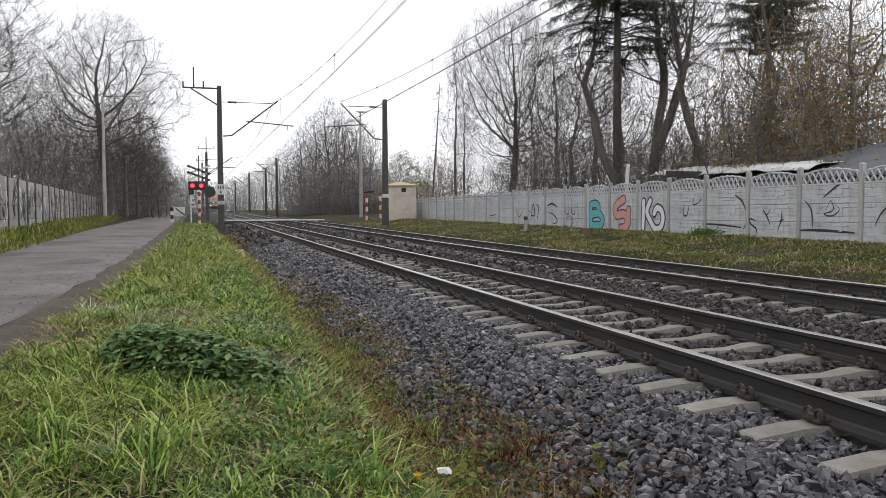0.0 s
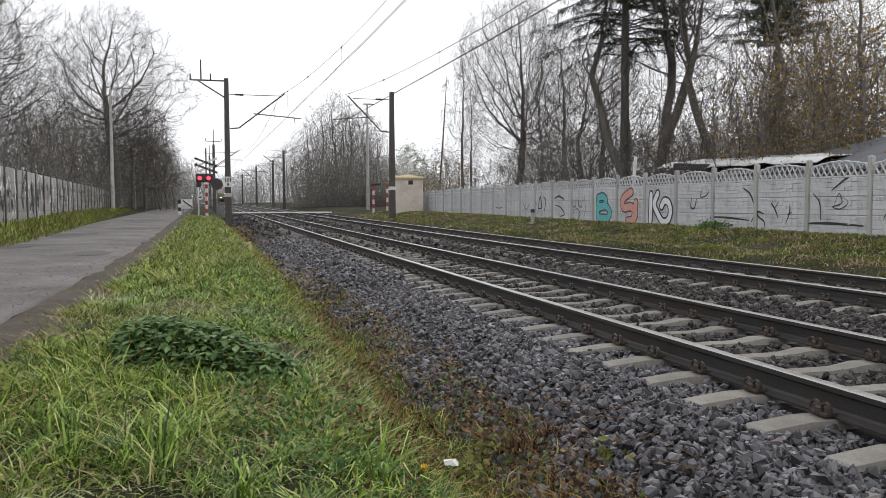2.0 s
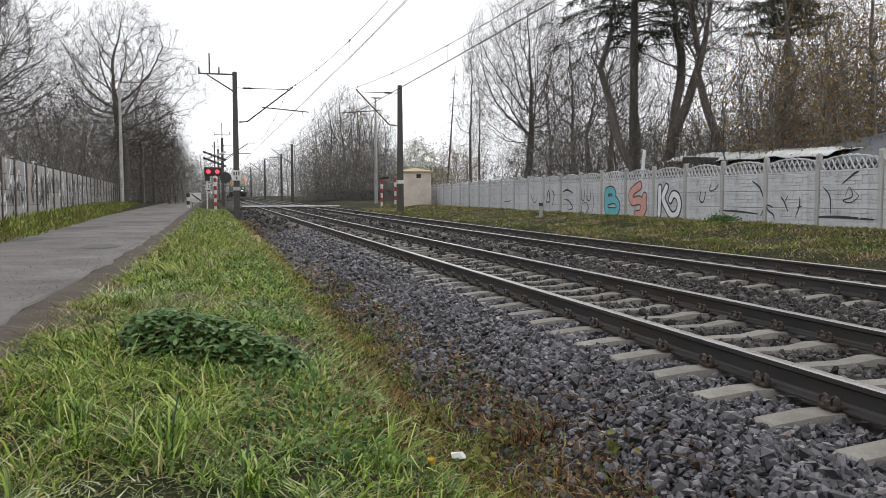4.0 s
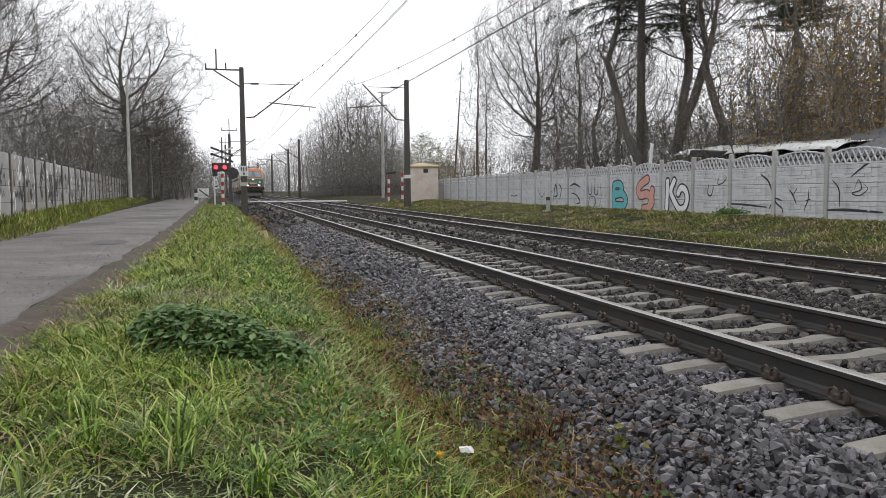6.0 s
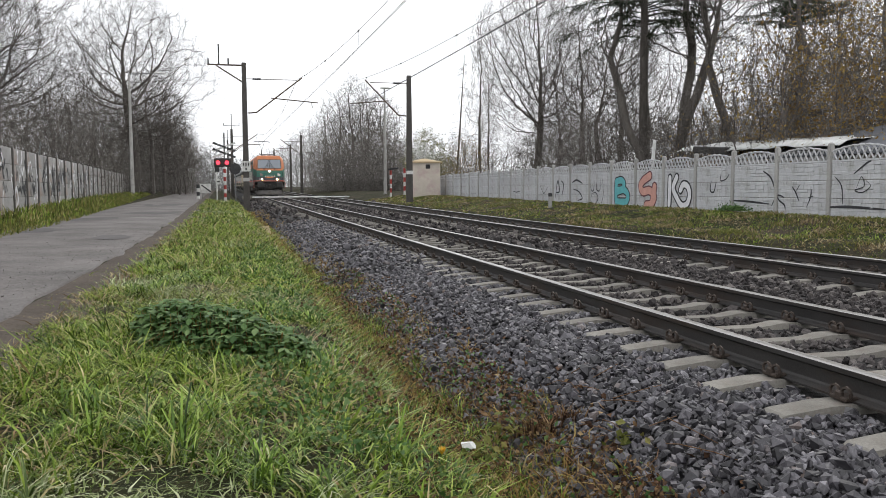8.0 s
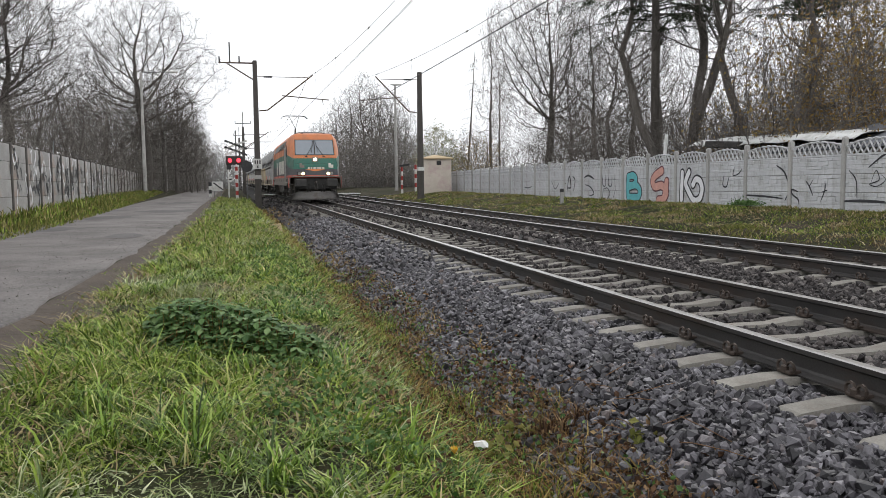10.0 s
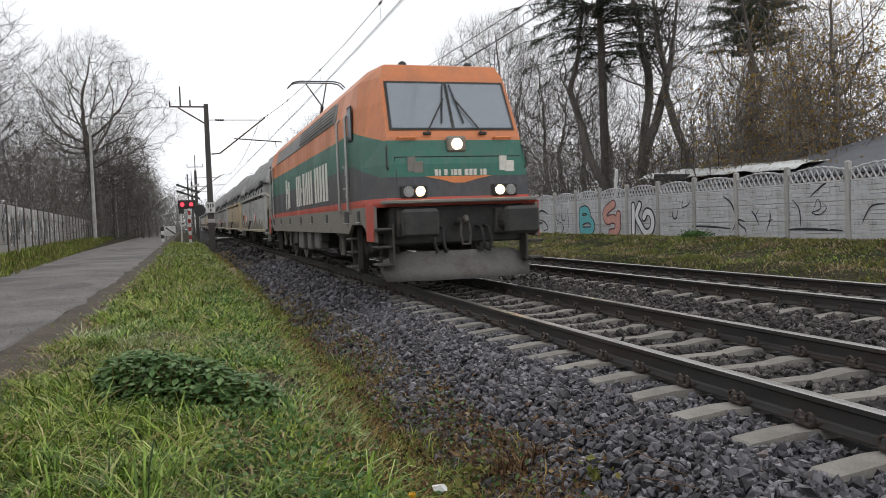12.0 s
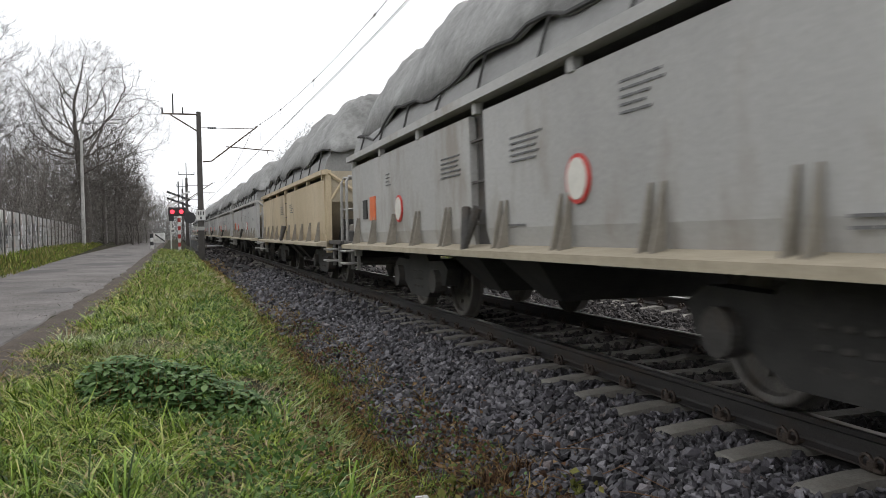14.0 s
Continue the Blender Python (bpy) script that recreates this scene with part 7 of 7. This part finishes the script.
def crossing_signal(x, y):
    z = surface_z(x, y)
    s = striped_post("crossing_signal", "red and white railway crossing signal with lit red lamps", x, y, 2.5, 0.1, n=9)
    tagged(s, category="crossing signal")
    g = Geo()
    g.box((-0.12, -0.06, 2.65), (1.15, 0.08, 0.6), ch=0.12)
    bd = part("backboard", g, M_BLACK, s, "black lamp board")
    for k, dx in enumerate((-0.42, 0.16)):
        g = Geo()
        disc(g, (dx, -0.16, 2.65), 0.135, 0.14, 1, 18)
        part("red_lamp", g, M_REDLAMP, bd, "lit red lamp")
    for sgn in (-1, 1):
        for dz in (0.0, 0.42):
            g = Geo()
            n = 5
            for k in range(n):
                a = -0.75 + 1.5 * k / n
                g.box((a + 0.15, -0.1, 3.3 + dz + sgn * (a + 0.15) * 0.38), (0.31, 0.025, 0.14), pose(0, 0, 0, 0, -sgn * 21, 0), ch=0.004)
            part("cross_board", g, M_WHITEPAINT if sgn > 0 else M_DARKSTEEL, s, "crossed warning board")
    g = Geo()
    g.tube([(0, 0, 2.4), (0, 0, 4.7)], 0.05, 8)
    part("mast", g, M_STEEL, s)
    return s


crossing_signal(-1.0, 57.0)


def disc_sign():
    x, y = -0.3, 56.0
    z = surface_z(x, y)
    s = thing("octagonal_sign", "back of a dark octagonal road sign on a post", "road sign", pose(x, y, z))
    g = Geo()
    g.tube([(0, 0, -0.3), (0, 0, 2.75)], 0.035, 8)
    part("post", g, M_STEEL, s)
    g = Geo()
    g.tube([(0, -0.04, 2.3), (0, -0.06, 2.3)], 0.4, 8)
    part("plate", g, M_DARKSTEEL, s, "dark grey sign back")
    x, y = -1.62, 60.0
    z = surface_z(x, y)
    s = thing("round_sign", "white round sign with dark mark on a post", "road sign", pose(x, y, z))
    g = Geo()
    g.tube([(0, 0, -0.3), (0, 0, 2.9)], 0.05, 8)
    part("post", g, M_WHITEPAINT, s)
    g = Geo()
    disc(g, (0.12, -0.08, 1.35), 0.2, 0.03, 1, 16)
    part("plate", g, M_WHITEPAINT, s)
    g = Geo()
    g.box((0.12, -0.1, 1.35), (0.18, 0.02, 0.09))
    part("mark", g, M_DARKSTEEL, s)
    g = Geo()
    g.box((0.05, 0, 2.45), (0.34, 0.3, 0.75), ch=0.03)
    part("cabinet", g, M_DARKSTEEL, s)
    x, y = -2.95, 62.0
    z = surface_z(x, y)
    s = thing("chevron_board", "white and green board beside a striped bollard", "road sign", pose(x, y, z))
    g = Geo()
    g.box((0.45, 0, 0.8), (0.8, 0.05, 0.7), ch=0.01)
    part("board", g, M_WHITEPAINT, s)
    g = Geo()
    g.box((0.5, -0.035, 0.8), (0.85, 0.02, 0.09), pose(0, 0, 0, 0, 38, 0))
    part("slash", g, M_DARKSTEEL, s)
    for e in (0.2, 0.7):
        g = Geo()
        g.tube([(e, 0.04, -0.2), (e, 0.04, 0.6)], 0.03, 6)
        part("leg", g, M_STEEL, s)
    striped_post("bollard", "black and white striped bollard", -3.0, 61.5, 1.1, 0.12, M_DARKSTEEL, 4)


disc_sign()
for x, y, h in ((11.51, 62.0, 2.1), (12.61, 62.0, 2.1)):
    striped_post("striped_post", "red and white striped barrier post", x, y, h, 0.09)
g = Geo()
g.box((0, 0, 2.2), (0.8, 0.1, 0.14), pose(0, 0, 0, 0, -8, 0), ch=0.02)
barrier = thing("signal_lamp", "small dark crossing lamp on an arm", "lamp", pose(11.7, 61.9, surface_z(11.7, 61.9)))
part("lamp_arm", g, M_DARKSTEEL, barrier)


def street_lamp(x, y, h, reach, label):
    z = surface_z(x, y)
    s = thing("street_lamp", label, "street lamp", pose(x, y, z), group="street lamps")
    g = Geo()
    g.tube([(0, 0, -0.4), (0, 0, h * 0.55), (0, 0, h)], [0.16, 0.12, 0.075], 10)
    part("pole", g, M_FENCEPOST, s, "pale concrete pole")
    g = Geo()
    g.tube([(0, 0, h - 0.05), (reach * 0.4, 0, h + 0.02), (reach, 0, h + 0.06)], 0.04, 7)
    part("arm", g, M_STEEL, s)
    g = Geo()
    rr = []
    for u, w, d2 in ((0.0, 0.06, 0.05), (0.2, 0.13, 0.08), (0.6, 0.16, 0.1), (0.95, 0.1, 0.05)):
        rr.append([(reach - 0.1 + u, w * math.cos(a * math.pi / 4), h + 0.08 + d2 * math.sin(a * math.pi / 4)) for a in range(8)])
    g.loft(rr)
    part("lantern", g, M_WHITEPAINT, s, "pale cobra-head lantern", True)


street_lamp(-8.08, 66.0, 9.3, 1.9, "tall concrete street lamp beside the grimy fence")
street_lamp(-8.3, 84.0, 6.9, 1.8, "distant concrete street lamp along the lane")
street_lamp(12.5, 70.0, 9.2, -0.3, "concrete lamp pole beyond the crossing")


def far_mast(x, y, h, s, reach):
    z = surface_z(x, y) - 0.05
    m = thing("catenary_mast", "distant overhead line mast with bracket", "railway mast", pose(x, y, z), group="overhead line masts")
    part("post", mast_mesh(h, 0.2, 0.14), None, m)
    g = Geo()
    g.tube([(s * 0.1, 0, h - 2.6), (s * reach, 0, h - 0.6)], 0.05, 5)
    g.tube([(s * reach * 0.4, 0, h - 1.8), (s * (reach + 0.3), 0, h - 1.8)], 0.04, 5)
    g.tube([(0, 0, h - 0.9), (s * (reach - 0.3), 0, h - 0.9)], 0.03, 5)
    part("bracket", g, M_STEELRUST, m)
    return m


far_mast(8.0, 108.0, 8.0, -1, 2.7)
far_mast(7.8, 128.0, 7.6, -1, 2.7)
far_mast(6.2, 151.0, 7.8, -1, 2.7)
far_mast(4.9, 200.0, 7.8, -1, 2.7)
for x, y, h in ((-0.85, 100.0, 9.2), (-1.9, 142.0, 10.0)):
    m = far_mast(x, y, h - 1.0, 1, 3.0)
    g = Geo()
    g.tube([(0, 0, h - 1.2), (0, 0, h + 0.8)], 0.06, 6)
    g.tube([(-0.9, 0, h - 0.6), (0.9, 0, h - 0.6)], 0.05, 6)
    for e in (-0.9, 0.9):
        g.tube([(e, 0, h - 0.6), (e, 0, h - 0.25)], 0.05, 6)
    part("cross_arm", g, M_STEEL, m)

# ---- behind the pale fence ----
M_SHEET = mottled("dirty_white_sheet", (0.55, 0.56, 0.54), (0.78, 0.79, 0.78), 1.5, 20, 0.55, bump=0.3, dist=0.02, stain=(0.4, 0.4, 0.37), stain_scale=1.5)
M_SLATE = mottled("dark_bitumen_roof", (0.075, 0.08, 0.09), (0.15, 0.155, 0.17), 2, 30, 0.8, bump=0.3, dist=0.006)


def sheds():
    z = 0.3
    s = thing("shed", "low shed covered by a crumpled dirty white sheet", "shed", pose(18.2, 24.5, z))
    g = Geo()
    g.box((0.3, 0, 0.95), (2.2, 8.2, 1.9), ch=0.03)
    part("wall", g, M_FENCEL, s)
    nx, ny = 10, 34
    V = []
    for j in range(ny + 1):
        for i in range(nx + 1):
            u, v = i / nx, j / ny
            V.append((-1.1 + 2.9 * u, -4.5 + 9.0 * v, 2.16 + 0.2 * u + 0.012 * j * 0.55 + 0.13 * noise.noise((u * 2.5, v * 9, 1.0)) + 0.06 * noise.noise((u * 7, v * 26, 4.0)) - (0.18 if i == 0 else 0)))
    g = Geo()
    g.add(V, [(j * (nx + 1) + i, j * (nx + 1) + i + 1, (j + 1) * (nx + 1) + i + 1, (j + 1) * (nx + 1) + i) for j in range(ny) for i in range(nx)])
    sh = part("sheet", g, M_SHEET, s, "crumpled dirty white sheet", True)
    sh.modifiers.new("thickness", "SOLIDIFY").thickness = 0.03
    g = Geo()
    g.box((-1.0, 2.2, 2.14), (0.3, 2.2, 0.26), pose(0, 0, 0, 4, 0, 0), ch=0.04)
    part("dark_flap", g, M_BLACK, s, "dark torn flap")
    b2 = thing("garage", "low building with dark grey pitched roof", "building", pose(21.9, 17.0, z))
    g = Geo()
    g.box((0, -0.7, 0.9), (7.6, 14.4, 1.8), ch=0.02)
    part("wall", g, M_PLASTER, b2)
    g = Geo()
    g.loft([[(-4.6, -8.6, 1.7), (4.6, -8.6, 1.7), (4.6, 7.2, 1.7), (-4.6, 7.2, 1.7)], [(-4.6, -8.6, 1.82), (4.6, -8.6, 1.82), (4.6, 7.2, 1.82), (-4.6, 7.2, 1.82)], [(-1.3, -5.0, 3.05), (1.3, -5.0, 3.05), (1.3, 2.6, 3.05), (-1.3, 2.6, 3.05)]])
    part("roof", g, M_SLATE, b2, "dark grey bitumen roof")
    p = thing("plank", "pale weathered plank leaning behind the fence", "plank", pose(15.1, 27.4, 0.3))
    g = Geo()
    g.box((0, 0, 1.25), (0.05, 0.18, 2.6), pose(0, 0, 0, 9, 0, 0), ch=0.008)
    part("board", g, M_SHEET, p)


sheds()

# ---- small things by the line ----
p = thing("marker_post", "short pale concrete marker post in the grass", "post", pose(12.5, 31.1, surface_z(12.5, 31.1)))
g = Geo()
g.box((0, 0, 0.28), (0.14, 0.12, 0.66), ch=0.02)
part("stone", g, M_FENCEPOST, p)
g = Geo()
g.box((0, 0, 0.54), (0.15, 0.13, 0.16), ch=0.02)
part("dark_top", g, M_DARKSTEEL, p)
g = Geo()
g.loft([[(-0.16, -0.1, -0.1), (0.2, -0.12, -0.1), (0.17, 0.12, -0.1), (-0.14, 0.1, -0.1)], [(-0.13, -0.08, 0.1), (0.15, -0.09, 0.14), (0.12, 0.08, 0.12), (-0.1, 0.07, 0.09)]])
thing("kerb_stone", "broken pale kerb stone lying in the grass", "stone", pose(0.62, 24.0, surface_z(0.62, 24.0) + 0.05, 0, 0, 25), data=g.mesh("kerb_stone", M_TANROOF))
g = Geo()
pts = [(math.cos(a) * r0, math.sin(a) * r0 * 0.7, h) for a, r0, h in ((0.1, 0.07, 0.02), (1.0, 0.05, 0.05), (2.2, 0.06, 0.03), (3.3, 0.05, 0.06), (4.4, 0.07, 0.02), (5.4, 0.04, 0.05))]
g.add([(0, 0, 0.065)] + pts, [(0, i + 1, (i + 1) % 6 + 1) for i in range(6)])
lit = thing("paper_scrap", "crumpled white paper scrap on the stones", "litter", pose(1.19, 4.19, -0.44, 30, 10, 0), data=g.mesh("paper_scrap", M_WHITELINE))
lit.modifiers.new("thickness", "SOLIDIFY").thickness = 0.004
f = thing("yellow_flower", "single yellow flower in the dry weeds", "flower", pose(0.9, 3.6, surface_z(0.9, 3.6)))
g = Geo()
g.tube([(0, 0, -0.02), (0.0, 0, 0.1)], 0.004, 4)
part("stem", g, M_GRASS, f)
g = Geo()
for k in range(9):
    a = 2 * math.pi * k / 9
    g.add([(0, 0, 0.09), (0.016 * math.cos(a - 0.5), 0.016 * math.sin(a - 0.5), 0.115), (0.022 * math.cos(a), 0.022 * math.sin(a), 0.13), (0.016 * math.cos(a + 0.5), 0.016 * math.sin(a + 0.5), 0.115)], [(0, 1, 2, 3)])
part("petals", g.mesh("petals", plain("yellow_petal", (0.75, 0.42, 0.02), 0.6), fix=False), None, f)

# fallen leaves and small stems among the stones
n = 900
x, y, d = scatter(n, -3.6, -1.9, 2.4, 12.0)
zz = np.maximum(ground_z(x, y), np.interp(d, BED_D, BED_Z)) + grade(y) + 0.035
thing("fallen_leaves", "brown fallen leaves among stones and weeds", "leaves", kind="stuff", data=leaf_mesh("fallen_leaves", np.stack([x, y, zz], -1), 0.05, M_LEAFLITTER))
n = 5200
x, y, d = scatter(n, -4.1, -3.05, 3.0, 16.0, 1.3)
k = field(x, y, 1.1, 12.0) > -0.05
x, y = x[k], y[k]
thing("ground_weeds", "low broad-leaved green weeds along the verge crest", "weeds", kind="stuff", data=leaf_mesh("ground_weeds", np.stack([x, y, ground_z(x, y) + grade(y) + rng.uniform(0.03, 0.11, len(x))], -1), 0.032, M_NETTLE))
x = rng.normal(14.2, 0.12, 900)
y = rng.normal(20.9, 0.32, 900)
z = 0.36 + np.abs(rng.normal(0, 0.07, 900))
thing("ivy_clump", "dark green weed clump at the fence foot", "shrub", kind="stuff", data=leaf_mesh("ivy_clump", np.stack([x, y, z], -1), 0.06, M_NETTLE))
# dark patches in the lane
for d, y, a, b2 in ((-7.0, 32.0, 0.9, 0.35), (-8.3, 27.0, 0.7, 0.3), (-7.4, 44.0, 1.1, 0.5), (-6.6, 17.5, 0.35, 0.2), (-8.6, 20.5, 0.5, 0.25)):
    g = Geo()
    ring = []
    for k in range(18):
        t = 2 * math.pi * k / 18
        w = 1 + 0.35 * noise.noise((math.cos(t) * 1.5 + d, math.sin(t) * 1.5, y))
        ring.append(at_line(d + a * w * math.cos(t), y + b2 * 4 * w * math.sin(t), 0.0))
    top = []
    for p in ring:
        dd = p.x - track_x(p.y)
        top.append((p.x, p.y, float(grade(p.y)) + float(np.interp(dd, [-9.75, -7.8, -5.7], [0.05, 0.075, 0.045])) + 0.006))
    g.add(top, [tuple(range(18))])
    thing("road_patch", "dark repair patch in the asphalt lane", "road patch", kind="structure", data=g.mesh("road_patch", M_PATCH, fix=False))

# withered leaves and seedlings in the dry band
n = 22000
x, y, d = scatter(n, -3.45, -2.2, 2.0, 14.0, 1.4)
k = field(x, y, 1.5, 21.0) + rng.normal(0, 0.2, n) > 0.0
x, y, d = x[k], y[k], d[k]
zz = np.maximum(ground_z(x, y), np.interp(d, BED_D, BED_Z)) + grade(y) + rng.uniform(0.01, 0.1, len(x))
half = rng.uniform(0, 1, len(x)) < 0.72
P3 = np.stack([x, y, zz], -1)
thing("withered_weeds", "small withered brown leaves in the dry band", "weeds", kind="stuff", data=leaf_mesh("withered_weeds", P3[half], 0.035, M_LEAFLITTER))
thing("seedlings", "small green seedlings in the dry band", "weeds", kind="stuff", data=leaf_mesh("seedlings", P3[~half], 0.035, M_NETTLE))


def withered_clump(x, y, z, h, n, mat, label):
    """A dead plant: stems with drooping seed heads."""
    px, py = rng.normal(x, 0.05, n), rng.normal(y, 0.05, n)
    blades("withered_plant", px, py, rng.uniform(0.5, 1.0, n) * h, rng.uniform(0.006, 0.014, n), mat, label, "weeds", 0.7, np.full(n, z))


withered_clump(1.71, 4.38, -0.45, 0.15, 130, M_LEAFLITTER, "drooping brown dead plant among the stones")
withered_clump(1.92, 4.42, -0.42, 0.15, 120, M_LEAFLITTER, "drooping brown dead plant among the stones")
for x, y, z, c in ((1.98, 3.86, -0.36, 26), (1.5, 4.4, -0.42, 22), (1.25, 4.05, -0.43, 24)):
    pts = np.stack([rng.normal(x, 0.06, c), rng.normal(y, 0.05, c), z + np.abs(rng.normal(0.03, 0.04, c))], -1)
    thing("seedling", "yellow-green seedling among the stones", "weeds", kind="stuff", data=leaf_mesh("seedling", pts, 0.055, M_OLIVE))

# loose grit along the lane, dead stems over the stones
n = 1800
d = -5.95 - np.abs(rng.normal(0, 0.9, n))
y = rng.uniform(4.0, 24.0, n)
d, y = d[d > -9.6], y[d > -9.6]
c = np.stack([line_x(y) + d, y, grade(y) + np.interp(d, [-9.75, -7.8, -5.92], [0.05, 0.075, 0.045]) + 0.004], -1)
thing("lane_grit", "loose pale grit and leaf bits on the lane", "gravel", kind="stuff", data=leaf_mesh("lane_grit", c, 0.017, islands("pale_grit", [(0.0, (0.05, 0.045, 0.04)), (0.6, (0.2, 0.185, 0.17)), (1.0, (0.34, 0.31, 0.27))])))
for k in range(34):
    x, y = rng.uniform(1.05, 2.3), rng.uniform(3.4, 5.2)
    a, ln = rng.uniform(0, 2 * math.pi), rng.uniform(0.2, 0.55)
    z = max(float(ground_z(x, y)), float(np.interp(x - track_x(y), BED_D, BED_Z))) + 0.03
    g = Geo()
    g.tube([(0, 0, 0), (0.35 * ln * math.cos(a), 0.35 * ln * math.sin(a), 0.05), (0.7 * ln * math.cos(a + 0.3), 0.7 * ln * math.sin(a + 0.3), 0.055), (ln * math.cos(a + 0.5), ln * math.sin(a + 0.5), 0.02)], [0.003, 0.003, 0.0025, 0.0015], 4)
    thing("fallen_twig", "thin dead brown twig lying on the stones", "twig", pose(x, y, z), "fallen twigs", data=g.mesh("fallen_twig", M_LEAFLITTER))

# bent bracket with a loose wire on the grimy fence
y0 = 31.5
br = thing("wire_bracket", "bent steel bracket with loose wire on the fence", "bracket", pose(left_fence_point(y0) + 0.05, y0, 2.3))
g = Geo()
g.tube([(0, 0, 0), (0, 0.15, 0.5)], 0.02, 5)
part("arm", g, M_STEEL, br)
g = Geo()
g.tube([(0, 0.15, 0.5), (-0.25, 4.5, 0.22), (-0.5, 9.0, 0.05)], 0.012, 4)
part("wire", g, M_DARKSTEEL, br)


def motions():
    """Everything that moves: locomotive, wagons, and their wheels."""
    def row(t, back, length):
        y0 = front_y(t) + back
        a, b2 = at_line(0, y0), at_line(0, y0 + length)
        d = b2 - a
        return (t, Matrix.Translation(a) @ Matrix.Rotation(math.atan2(-d.x, d.y), 4, "Z") @ Matrix.Rotation(math.atan2(d.z, d.y), 4, "X"))
    times = [0, 2, 4, 6, 8, 9, 10, 10.5, 11, 11.3, 11.6, 11.9, 12.2, 12.6, 13, 13.5, 14]
    walk(loco, [row(t, 0, LOCO_LEN) for t in times])
    for k, w in enumerate(wagons):
        walk(w, [row(t, LOCO_LEN + WAGON_LEN * k, WAGON_LEN) for t in times])
    # wheels roll with the way that the train has gone
    for t_ob in (loco, *wagons[:2]):
        for ob in t_ob.children:
            if ob.name.startswith("wheelset"):
                p = ob.matrix_basis.translation.copy()
                walk(ob, [(k / 30, Matrix.Translation(p) @ Matrix.Rotation(SPEED * (k / 30) / p.z, 4, "X")) for k in range(0, 421)])


motions()
